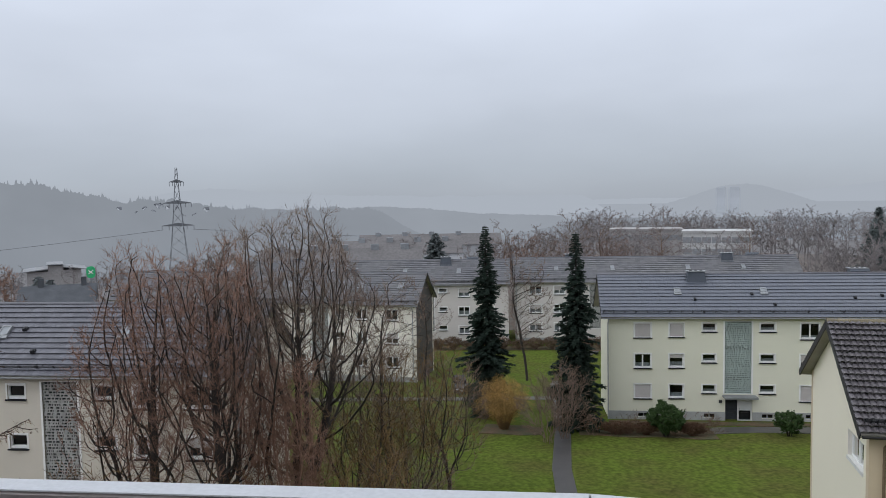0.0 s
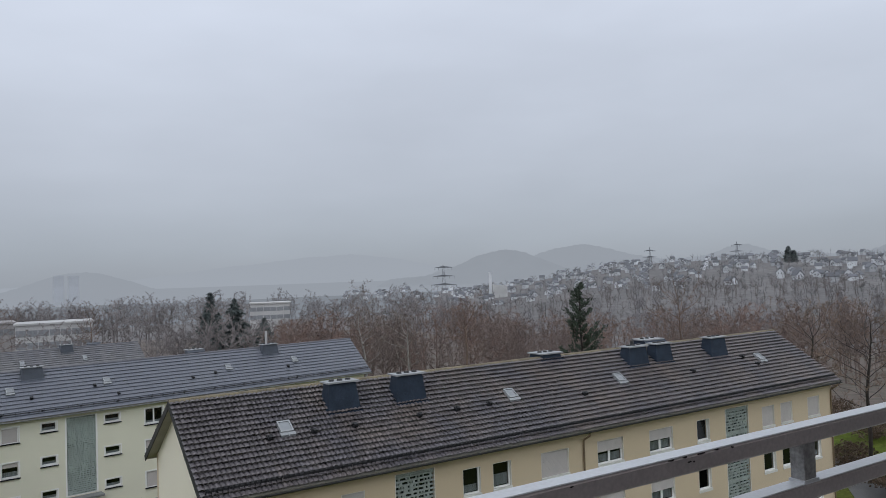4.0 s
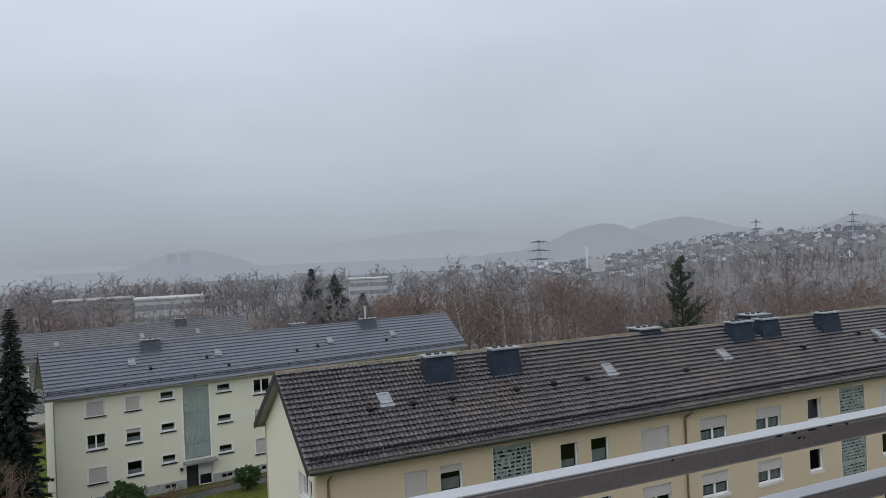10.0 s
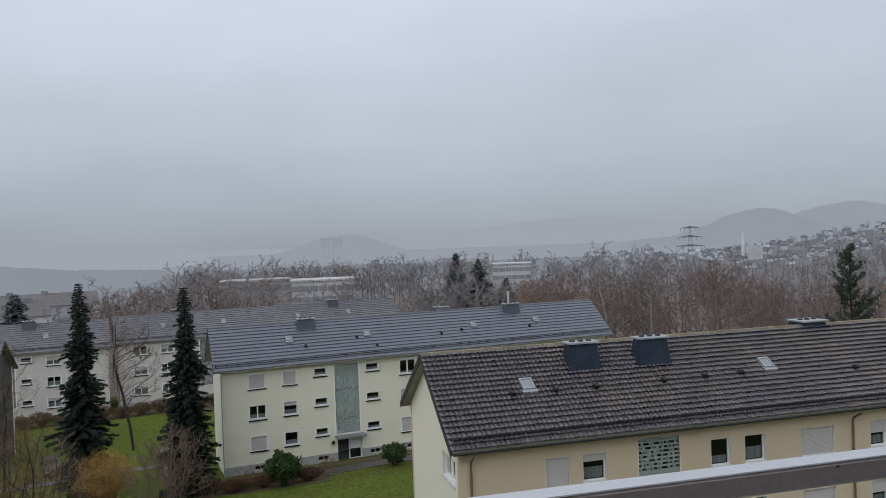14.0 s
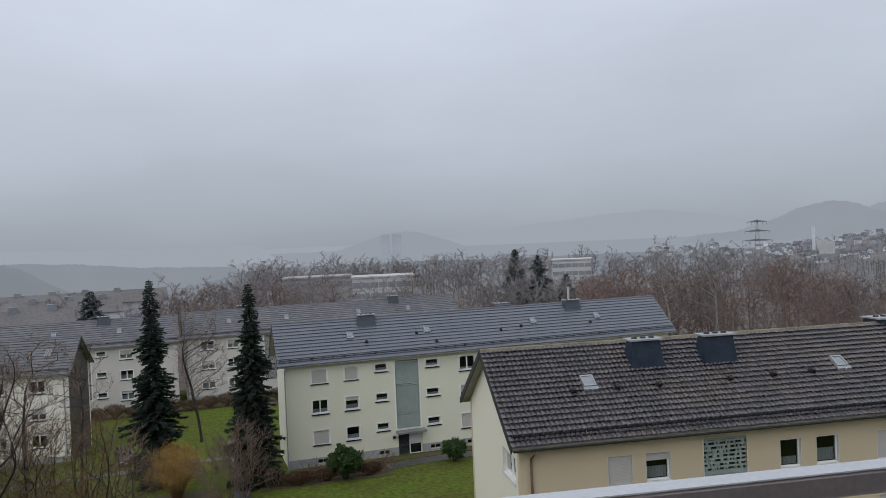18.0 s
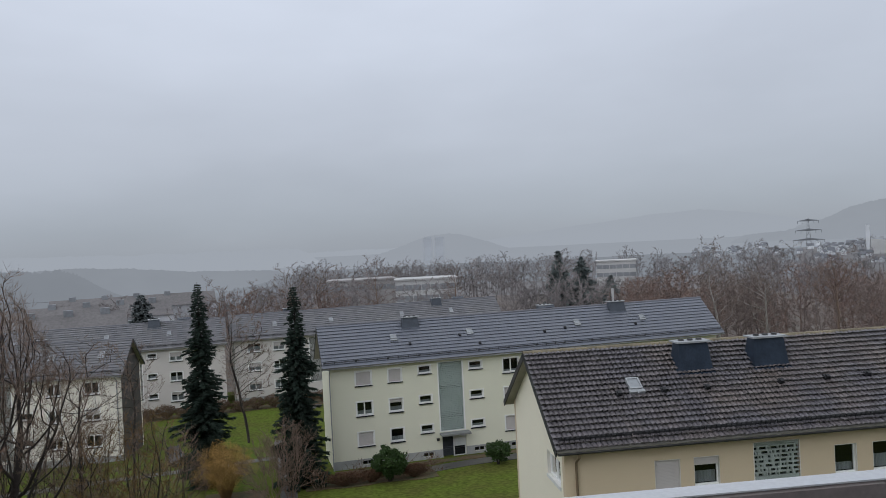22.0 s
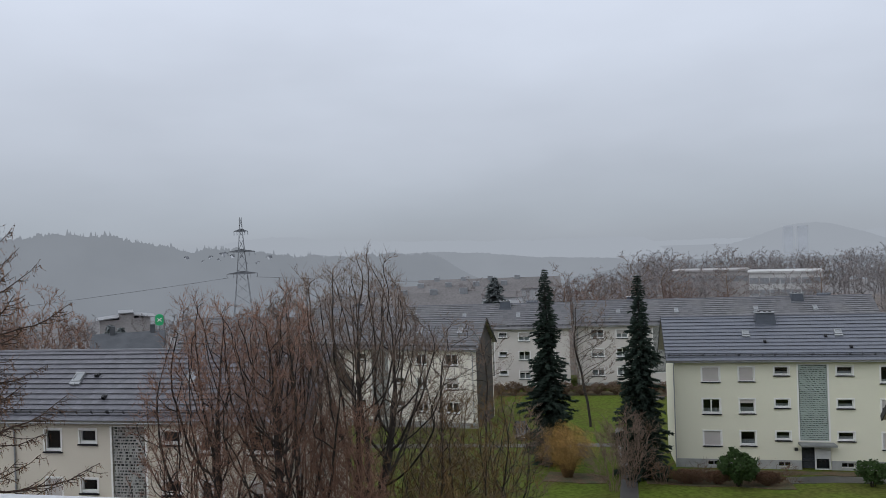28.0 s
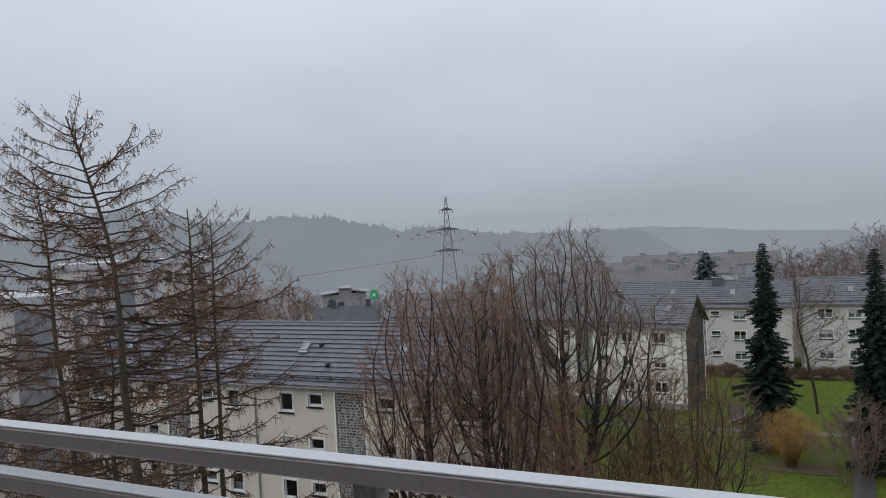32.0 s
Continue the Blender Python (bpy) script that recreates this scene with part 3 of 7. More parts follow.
def roof(parent, L, w, rh, eh, tile_mat, ridge_mat, piece_cols=0, piece_mat=None, coarse=False, flat=True, gutter_mat=None):
    """Both slopes: boarded slab, courses of tiles, ridge caps, barge boards and gutter."""
    sl = math.hypot(w / 2, rh)
    cs, sn = (w / 2) / sl, rh / sl
    for side in (0, 1):
        def at(u, s, d, side=side):
            v, z = s * cs - d * sn, eh + s * sn + d * cs
            return (u, v if side == 0 else w - v, z)
        g = Geo()
        g.hexa([at(0.02, 0.02, -0.2), at(L - 0.02, 0.02, -0.2), at(L - 0.02, sl, -0.2), at(0.02, sl, -0.2),
                at(0.02, 0.02, -0.03), at(L - 0.02, 0.02, -0.03), at(L - 0.02, sl - 0.01, -0.03), at(0.02, sl - 0.01, -0.03)])
        part("roof_boarding", g, M_SOFFIT, parent)
        for u in (0.0, L):
            g = Geo()
            g.hexa([at(u - 0.02, -0.02, -0.24), at(u + 0.02, -0.02, -0.24), at(u + 0.02, sl, -0.24), at(u - 0.02, sl, -0.24),
                    at(u - 0.02, -0.02, 0.02), at(u + 0.02, -0.02, 0.02), at(u + 0.02, sl, 0.02), at(u - 0.02, sl, 0.02)])
            part("barge_board", g, M_BARGE, parent)
        k = 2 if (coarse or side == 1) else 1
        cols, rows = round(L / ((0.33 if flat else TILE_W) * k)), round(sl / (0.4 if flat else TILE_S))
        tw, ts = L / cols, sl / rows
        tv, tf = tile_template(tw, ts, flat)
        first = piece_cols if side == 0 else 0
        g = Geo()
        if first:
            pm = Geo()
            pm.v, pm.f = [at(x, y, z) for x, y, z in tv], tf
            base = Vector(at(0, 0, 0))
            pm.v = [tuple(Vector(q) - base) for q in pm.v]
            shared = pm.mesh("roof_tile", piece_mat)
            PIECES.append((parent, shared, [Vector(at(c * tw, r * ts, 0)) for c in range(first) for r in range(rows)]))
        vs, fs = [], []
        for c in range(first, cols):
            for r in range(rows):
                o = len(vs)
                j = random.uniform(-0.006, 0.006) * (0.4 if flat else 1.0)
                vs += [at(c * tw + x, r * ts + y + j * 2, z + j) for x, y, z in tv]
                fs += [tuple(o + i for i in q) for q in tf]
        g.v, g.f = vs, fs
        tagged(part("roof_tiles", g, tile_mat, parent), kind="stuff")
    g = Geo()
    n = max(6, round(L / 0.42))
    if piece_cols:
        pm, u1 = Geo(), L / n + 0.03
        pm.prism([(0, 0.17 * math.cos(t), 0.125 * math.sin(t)) for t in (0, 0.8, 1.57, 2.34, 3.14)], [(u1, 0.15 * math.cos(t), 0.11 * math.sin(t)) for t in (0, 0.8, 1.57, 2.34, 3.14)])
        PIECES.append((parent, pm.mesh("ridge_tile", ridge_mat), [Vector((L * i / n, w / 2, eh + rh - 0.03)) for i in range(n)]))
        n = 0
    for i in range(n):
        u0, u1 = L * i / n, L * (i + 1) / n + 0.03
        a = [(u0, w / 2 + 0.17 * math.cos(t), eh + rh - 0.03 + 0.125 * math.sin(t)) for t in (0, 0.8, 1.57, 2.34, 3.14)]
        b = [(u1, w / 2 + 0.15 * math.cos(t), eh + rh - 0.03 + 0.11 * math.sin(t)) for t in (0, 0.8, 1.57, 2.34, 3.14)]
        g.prism(a, b)
    if n:
        tagged(part("ridge_capping", g, ridge_mat, parent), kind="stuff")
    g = Geo()
    prof = [(-0.16 + 0.075 * math.cos(t), eh - 0.06 + 0.075 * math.sin(t)) for t in (3.14, 3.8, 4.4, 5.0, 5.6, 6.28)]
    prof += [(-0.16 + 0.06 * math.cos(t), eh - 0.055 + 0.06 * math.sin(t)) for t in (6.28, 5.6, 5.0, 4.4, 3.8, 3.14)]
    g.prism([(0.05, y + 0.1, z) for y, z in prof], [(L - 0.05, y + 0.1, z) for y, z in prof])
    part("gutter", g, gutter_mat or M_METAL, parent)


PIECES = []


def on_slope(w, rh, eh, v):
    return eh + rh * v / (w / 2)


def chimney(parent, u0, u1, v0, v1, top, w, rh, eh, pot=False, skin=None):
    """Slate-clad chimney stack, a little wider at its foot, with a zinc cover."""
    g, e = Geo(), 0.09
    zb = min(on_slope(w, rh, eh, v0), on_slope(w, rh, eh, w - v1)) - 0.25
    lo = [(u0 - e, v0 - e, zb), (u1 + e, v0 - e, zb), (u1 + e, v1 + e, zb), (u0 - e, v1 + e, zb)]
    hi = [(u0 + e, v0 + e, top), (u1 - e, v0 + e, top), (u1 - e, v1 - e, top), (u0 + e, v1 - e, top)]
    n = max(3, int((top - zb) / 0.22))
    rings = []
    for i in range(n):
        a = [Vector(p).lerp(Vector(q), i / n) for p, q in zip(lo, hi)]
        b = [Vector(p).lerp(Vector(q), (i + 1) / n) for p, q in zip(lo, hi)]
        c = sum(a, Vector()) / 4
        rings += [[p + (p - c).normalized() * 0.014 for p in a], b]
    for ring in rings:
        g.v += [tuple(p) for p in ring]
    for i in range(len(rings) - 1):
        g.f += [(4 * i + k, 4 * i + (k + 1) % 4, 4 * i + 4 + (k + 1) % 4, 4 * i + 4 + k) for k in range(4)]
    g.f.append(tuple(range(len(g.v) - 4, len(g.v))))
    body = part("chimney", g, skin or M_CHIMNEY, parent)
    g = Geo()
    g.box(u0 - 0.04, v0 - 0.04, top - 0.02, u1 + 0.04, v1 + 0.04, top + 0.05)
    plate = part("chimney_cap", g, M_METAL, body, "pale metal cover plate")
    for k in range(3):
        c = u0 + (u1 - u0) * (0.22 + 0.28 * k)
        g = Geo()
        g.tube([(c, (v0 + v1) / 2, top + 0.05), (c, (v0 + v1) / 2, top + 0.13)], [0.14, 0.11], 10)
        part("flue_cover", g, M_BARGE, plate)
    g = Geo()
    f0 = v0 - e - 0.12
    g.hexa([(u0 - 0.12, f0, on_slope(w, rh, eh, f0) + 0.05), (u1 + 0.12, f0, on_slope(w, rh, eh, f0) + 0.05), (u1 + 0.12, v0 + 0.1, on_slope(w, rh, eh, v0 + 0.1) + 0.05),
            (u0 - 0.12, v0 + 0.1, on_slope(w, rh, eh, v0 + 0.1) + 0.05), (u0 - 0.12, f0, on_slope(w, rh, eh, f0) + 0.07), (u1 + 0.12, f0, on_slope(w, rh, eh, f0) + 0.07),
            (u1 + 0.12, v0 + 0.1, on_slope(w, rh, eh, v0 + 0.1) + 0.07), (u0 - 0.12, v0 + 0.1, on_slope(w, rh, eh, v0 + 0.1) + 0.07)])
    part("flashing", g, skin or M_CHIMNEY, body)
    if pot:
        g = Geo()
        c = (u0 + u1) / 2
        g.tube([(c, v0 + 0.5, top), (c, v0 + 0.5, top + 0.32)], [0.12, 0.10], 10)
        g.tube([(c, v0 + 0.5, top + 0.36), (c, v0 + 0.5, top + 0.42)], [0.15, 0.05], 10)
        part("flue", g, M_BARGE, body)


def slope_box(g, u0, u1, v0, v1, d0, d1, w, rh, eh):
    sl = math.hypot(w / 2, rh)
    cs, sn = (w / 2) / sl, rh / sl

    def at(u, v, d):
        return (u, v - d * sn, on_slope(w, rh, eh, v) + d * cs)
    g.hexa([at(u0, v0, d0), at(u1, v0, d0), at(u1, v1, d0), at(u0, v1, d0), at(u0, v0, d1), at(u1, v0, d1), at(u1, v1, d1), at(u0, v1, d1)])


def skylight(parent, u, v, w, rh, eh, s=0.55):
    g = Geo()
    for a in ((u, u + 0.06, v, v + s), (u + 0.5, u + 0.56, v, v + s), (u + 0.06, u + 0.5, v, v + 0.06), (u + 0.06, u + 0.5, v + s - 0.06, v + s)):
        slope_box(g, *a, 0.0, 0.22, w, rh, eh)
    slope_box(g, u - 0.05, u + 0.61, v - 0.15, v - 0.01, 0.05, 0.175, w, rh, eh)
    body = part("skylight", g, M_METAL, parent, "small hinged zinc roof hatch with a pale pane")
    g = Geo()
    slope_box(g, u + 0.06, u + 0.5, v + 0.06, v + s - 0.06, 0.07, 0.185, w, rh, eh)
    part("pane", g, M_HATCH, body)
    g = Geo()
    slope_box(g, u + 0.26, u + 0.3, v - 0.24, v - 0.005, 0.17, 0.2, w, rh, eh)
    part("stay", g, M_METAL, body)


def roof_vent(parent, u, v, w, rh, eh):
    g = Geo()
    slope_box(g, u - 0.11, u + 0.11, v - 0.1, v + 0.12, 0.03, 0.165, w, rh, eh)
    slope_box(g, u - 0.08, u + 0.08, v - 0.1, v + 0.02, 0.06, 0.27, w, rh, eh)
    part("vent_tile", g, M_GUARD, parent)


def snow_guard(parent, L, w, rh, eh, v, mesh=True):
    """Snow guard panels on brackets along the eaves, one part a panel."""
    n = round((L - 0.4) / 2.9)
    step = (L - 0.4) / n
    for i in range(n):
        g, u0 = Geo(), 0.2 + i * step
        u1 = u0 + step - 0.08
        for d in ((0.13, 0.17, 0.21, 0.27) if mesh else (0.11, 0.18)):
            slope_box(g, u0, u1, v, v + 0.02, d, d + (0.022 if mesh else 0.03), w, rh, eh)
        k = 14 if mesh else 3
        for j in range(k + 1):
            c = u0 + (u1 - u0) * j / k
            e = 0.012 if mesh else 0.045
            slope_box(g, c - e, c + e, v - 0.004, v + 0.024, 0.02, 0.30 if mesh else 0.26, w, rh, eh)
        for c in (u0 + 0.15, u1 - 0.15):
            slope_box(g, c - 0.02, c + 0.02, v - 0.02, v + 0.3, 0.03, 0.06, w, rh, eh)
        part("snow_guard", g, M_GUARD, parent)


def downpipe(parent, u, eh, z0, inset, material):
    g = Geo()
    g.tube([(u, -0.06, eh - 0.12), (u, -0.06, eh - 0.25), (u, inset - 0.1, eh - 0.55), (u, inset - 0.08, eh - 0.75), (u, inset - 0.08, z0)], 0.05, 8)
    for z in (eh - 1.2, eh - 3.9, eh - 6.6):
        g.tube([(u, inset - 0.08, z), (u, inset - 0.08, z + 0.05)], 0.065, 8)
    part("downpipe", g, material, parent)


def block(label, x, y, z, yaw, L, w, rh, eh, wall_mat, gable_mat, tile_mat, ridge_mat, holes, end=0.45, inset=0.5, piece_cols=0, piece_mat=None,
          gable_holes=(), coarse=False, dark_sill=True, lat=None, plinth=None, seed=1, barge=None):
    """A three-storey block of flats. holes: (u0, u1, z0, z1, kind, curtain), heights from the block's foot."""
    b = thing("apartment_block", pose(x, y, z, 0, 0, yaw), label, "apartment building")

    def front(a, h, d):
        return (a, inset + d, h)
    g = Geo()
    top = eh + rh * inset / (w / 2) - 0.1
    cut_wall(g, end, L - end, -2.5, top, [h[:4] for h in holes], front, 0.32)
    part("front_wall", g, wall_mat, b)
    g = Geo()
    cut_wall(g, end, L - end, -2.5, top, [], lambda a, h, d: (a, w - inset - d, h), 0.32)
    part("back_wall", g, wall_mat, b)
    for u, s in ((end, 1), (L - end, -1)):
        g = Geo()
        hs = [q[:4] for q in gable_holes] if s == 1 else []
        v0, v1 = inset + 0.32, w - inset - 0.32
        cut_wall(g, v0, v1, -2.5, top, hs, lambda a, h, d, u=u, s=s: (u + s * d, a, h), 0.32)
        a = [(u, v0, top), (u, w / 2, eh + rh - 0.12), (u, v1, top)]
        g.prism(a, [(u + s * 0.32, p[1], p[2]) for p in a])
        part("gable_wall", g, gable_mat, b)
    for q in gable_holes:
        window(b, lambda a, h, d: (end + d, a, h), *q[:4], q[4], False)
    # dark sheet and slabs behind the glass, room shade put into their colour
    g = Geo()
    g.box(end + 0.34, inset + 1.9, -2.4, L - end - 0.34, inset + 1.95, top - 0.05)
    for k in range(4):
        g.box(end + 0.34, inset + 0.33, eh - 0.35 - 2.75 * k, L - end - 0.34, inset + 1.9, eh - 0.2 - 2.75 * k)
    part("inner_wall", g, M_ROOM_SHADE, b)
    for i, h in enumerate(holes):
        if h[4] == "lattice":
            lattice(b, front, *h[:4], lat or M_LATTICE, seed * 50 + i, bool(piece_cols))
        elif h[4] == "door":
            pass
        elif h[4] == "cellar":
            g = Geo()
            for k in range(2):
                c0 = h[0] + (h[1] - h[0]) * k / 2
                c1 = h[0] + (h[1] - h[0]) * (k + 1) / 2
                for q in ((c0, c1, h[2], h[2] + 0.05), (c0, c1, h[3] - 0.05, h[3]), (c0, c0 + 0.05, h[2], h[3]), (c1 - 0.05, c1, h[2], h[3])):
                    g.box(q[0], inset + 0.1, q[2], q[1], inset + 0.16, q[3])
                if k == 0:
                    fr = part("cellar_window", g, M_METAL, b)
                    g = Geo()
            part("casement", g, M_METAL, fr)
            g = Geo()
            g.quad((h[0], inset + 0.13, h[2]), (h[1], inset + 0.13, h[2]), (h[1], inset + 0.13, h[3]), (h[0], inset + 0.13, h[3]))
            part("pane", g, M_GLASS, fr).visible_shadow = False
        else:
            window(b, front, *h[:4], h[4], dark_sill, h[5] if len(h) > 5 else 0.0)
    if plinth:
        g = Geo()
        cut_wall(g, end - 0.03, L - end + 0.03, -2.5, plinth, [h[:4] for h in holes if h[3] < plinth] +
                 [(h[0], h[1], h[2], plinth) for h in holes if h[4] == "door"], lambda a, h, d: (a, inset - 0.035 + d, h), 0.03)
        part("plinth", g, M_PLINTH, b)
    roof(b, L, w, rh, eh, tile_mat, ridge_mat, piece_cols, piece_mat, coarse, not piece_cols, M_BARGE if piece_cols else None)
    return b


def entrance(b, u0, u1, z0, z1, inset):
    """Recessed entrance: flat canopy, a dark sheet as shade in the open half and a white door with a low pane."""
    g = Geo()
    g.box(u0 - 0.25, inset - 1.0, z1, u1 + 0.25, inset + 0.3, z1 + 0.16)
    part("canopy", g, M_CANOPY, b, "flat concrete canopy slab")
    # recess shade painted as a dark sheet
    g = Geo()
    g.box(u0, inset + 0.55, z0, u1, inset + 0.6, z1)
    part("porch_back", g, M_ROOM_SHADE, b)
    m = u0 + (u1 - u0) * 0.46
    g = Geo()
    for q in ((m, m + 0.12, z0, z1), (u1 - 0.12, u1, z0, z1), (m, u1, z1 - 0.12, z1), (m + 0.12, u1 - 0.12, z0 + 0.95, z1 - 0.12), (m, u1, z0, z0 + 0.12)):
        g.box(q[0], inset + 0.1, q[2], q[1], inset + 0.16, q[3])
    d = part("door", g, M_DOOR, b, "white panelled entrance door")
    g = Geo()
    g.quad((m + 0.12, inset + 0.13, z0 + 0.12), (u1 - 0.12, inset + 0.13, z0 + 0.12), (u1 - 0.12, inset + 0.13, z0 + 0.95), (m + 0.12, inset + 0.13, z0 + 0.95))
    part("pane", g, M_GLASS, d).visible_shadow = False
    g = Geo()
    g.tube([(m + 0.16, inset + 0.05, z0 + 1.0), (m + 0.16, inset + 0.05, z0 + 1.2)], 0.015, 6)
    part("handle", g, M_METAL, d)
    g = Geo()
    g.box(u0 - 0.2, inset - 1.3, z0 - 0.5, u1 + 0.2, inset + 0.6, z0)
    part("doorstep", g, M_PLINTH, b)
    g = Geo()
    g.box(u0 - 0.55, inset - 0.12, z1 - 0.55, u0 - 0.3, inset, z1 - 0.3)
    part("house_lamp", g, M_BARGE, b)


def storeys(tops, row):
    """Window openings from one row of (u0, u1, height, (kind of each storey), curtain)."""
    out = []
    for u0, u1, h, kinds, cur in row:
        for t, k in zip(tops, kinds):
            if k != "-":
                out.append((u0, u1, round(t - h, 3), t, k, cur))
    return out


# the yellow block
YE = 9.24
YT = (YE - 0.8, YE - 3.55, YE - 6.3)
y_holes = storeys(YT, [
    (4.03, 5.09, 1.22, ("shut", "half", "open"), 0.0), (5.65, 6.72, 1.16, ("third", "half", "open"), 0.45),
    (11.62, 12.61, 1.2, ("open", "half", "open"), 0.3), (13.3, 14.38, 1.2, ("open", "open", "half"), 0.5), (16.2, 18.0, 1.22, ("shut", "half", "shut"), 0.0),
    (19.95, 21.82, 1.22, ("half", "half", "half"), 0.35), (23.8, 25.7, 1.22, ("half", "half", "open"), 0.4), (27.72, 28.84, 1.2, ("tilt", "open", "open"), 0.0),
    (33.83, 35.08, 1.22, ("shut", "open", "open"), 0.0), (35.75, 37.0, 1.22, ("shut", "open", "half"), 0.0), (38.7, 40.05, 1.22, ("shut", "open", "open"), 0.3)])
y_holes += [(8.17, 10.1, 2.3, YE - 0.44, "lattice"), (30.28, 32.4, 2.3, YE - 0.5, "lattice")]
Y = block("yellow rendered three-storey block with weathered brown tiled roof", 10.83, 26.33, 2.5, -7.35, 41.9, 9.68, 3.1, YE, M_YELLOW, M_YELLOW_LIT, M_TILE_BROWN_ROW, M_RIDGE,
          y_holes, end=0.42, lat=M_LATTICE_GREEN, piece_cols=15, piece_mat=M_TILE_BROWN, gable_holes=[(1.1, 3.1, YE - 1.72, YE - 0.69, "open")], dark_sill=False, seed=2)
YR = (9.68, 3.1, YE)
for q in ((6.45, 7.9, 3.2, 4.0, YE + 3.3), (9.9, 11.4, 3.15, 3.95, YE + 3.3), (25.6, 27.15, 3.35, 4.15, YE + 3.3, True), (27.9, 29.3, 3.35, 4.15, YE + 3.3),
          (32.9, 34.45, 3.25, 4.05, YE + 3.3), (20.0, 21.45, 4.55, 5.8, YE + 3.3), (28.9, 30.6, 5.1, 6.3, YE + 3.35)):
    chimney(Y, *q[:5], *YR, pot=len(q) > 5)
for u in (3.87, 15.85, 23.6, 36.6):
    skylight(Y, u, 2.4, *YR)
for u, v in ((3.35, 2.28), (5.28, 2.28), (7.18, 2.26), (10.48, 2.26), (12.6, 2.3), (14.5, 2.3), (20.6, 2.0), (29.9, 2.4), (35.4, 2.9), (36.0, 2.2)):
    roof_vent(Y, u, v, *YR)
snow_guard(Y, 41.9, *YR, 0.36)
for u in (0.87, 18.95, 41.3):
    downpipe(Y, u, YE, 0.0, 0.5, M_PIPE)

# the cream block behind it
CE = 9.3
CT = (CE - 0.58, CE - 3.33, CE - 6.08)
c_half = [(2.95, 4.4, 1.3, ("shut", "open", "shut"), 0.35), (5.97, 7.2, 1.25, ("shut", "third", "open"), 0.4), (8.82, 9.98, 0.76, ("open", "open", "open"), 0.45),
          (13.72, 14.98, 0.76, ("open", "open", "open"), 0.45), (17.1, 18.7, 1.42, ("open", "half", "shut"), 0.2)]
c_row = c_half + [(41.25 - b, 41.25 - a, h, k[::-1], c) for a, b, h, k, c in c_half]
c_holes = storeys(CT, c_row)
for u0, u1 in ((10.72, 13.0), (28.25, 30.53)):
    c_holes += [(u0, u1, CE - 6.82, CE - 0.42, "lattice"), (u0 + 0.08, u1 + 0.1, CE - 9.32, CE - 7.12, "door")]
for u in (3.25, 8.95, 13.9, 17.6):
    c_holes.append((u, u + 1.0, CE - 9.05, CE - 8.66, "cellar"))
C = block("cream rendered three-storey block with blue-grey tiled roof", 5.75, 67.11, -0.05, 0.55, 41.25, 8.22, 3.45, CE, M_CREAM, M_CREAM, M_TILE_SLATE, M_RIDGE_GREY, c_holes,
          end=0.68, plinth=CE - 8.5, seed=3)
CR = (8.22, 3.45, CE)
for u0, u1 in ((10.8, 13.1), (28.33, 30.63)):
    entrance(C, u0, u1, CE - 9.32, CE - 7.12, 0.5)
for q in ((8.05, 9.7, 3.2, 3.95, CE + 3.74), (30.0, 31.75, 3.2, 3.95, CE + 3.74), (22.7, 24.2, 4.4, 5.4, CE + 3.8)):
    chimney(C, *q, *CR, skin=M_CHIMNEY_PALE)
for u in (6.5, 14.0, 25.3, 32.6):
    skylight(C, u + 0.2, 2.2, *CR, 0.4)
for u, v in ((8.4, 1.6), (13.4, 2.06), (15.1, 1.1), (22.0, 1.7), (24.3, 1.9), (32.0, 1.7)):
    roof_vent(C, u, v, *CR)
snow_guard(C, 41.25, *CR, 0.4, False)
g = Geo()
g.tube([(31.3, 4.9, CE + 2.6), (31.3, 4.9, CE + 5.0)], 0.13, 10)
part("flue_pipe", g, M_SCHOOLWALL, C, "pale upright metal flue")
for u in (0.62, 40.6):
    downpipe(C, u, CE, 0.0, 0.5, M_METAL)

# the near block behind the bare trees
AT = (8.72, 5.97, 3.22)
a_row = []
for o, s in ((0.0, 1), (35.1, -1)):
    for a, b, h, k in ((2.2, 3.6, 1.25, ("open", "half", "open")), (5.2, 6.5, 1.25, ("third", "open", "shut")), (7.6, 8.7, 0.8, ("open", "open", "open")), (12.7, 13.7, 0.8, ("open", "open", "open")), (14.9, 15.9, 1.25, ("open", "shut", "open"))):
        p, q = o + s * a, o + s * b
        a_row.append((min(p, q), max(p, q), h, k, 0.5 if s > 0 else 0.0))
a_holes = storeys(AT, a_row) + [(9.7, 11.7, 1.2, 8.9, "lattice"), (23.4, 25.4, 1.2, 8.9, "lattice")]
A = block("beige rendered three-storey block with violet-grey tiled roof behind bare trees", -50.0, 36.0, 1.55, 1.3, 35.1, 8.6, 3.35, 9.3, M_BEIGEWALL, M_BEIGEWALL, M_TILE_VIOLET, M_RIDGE_GREY,
          a_holes, seed=4, lat=M_LATTICE_DARK)
AR = (8.6, 3.35, 9.3)
chimney(A, 5.6, 6.9, 3.3, 4.3, 12.6, *AR, skin=M_CHIMNEY_PALE)
for u in (4.4, 10.4, 19.8, 27.0):
    skylight(A, u, 2.2, *AR)
for u, v in ((22.5, 1.3), (21.2, 2.6), (12.8, 1.6), (8.2, 1.9)):
    roof_vent(A, u, v, *AR)
snow_guard(A, 35.1, *AR, 0.4, False)
for u in (0.7, 17.3, 34.4):
    downpipe(A, u, 9.3, 0.0, 0.5, M_METAL)

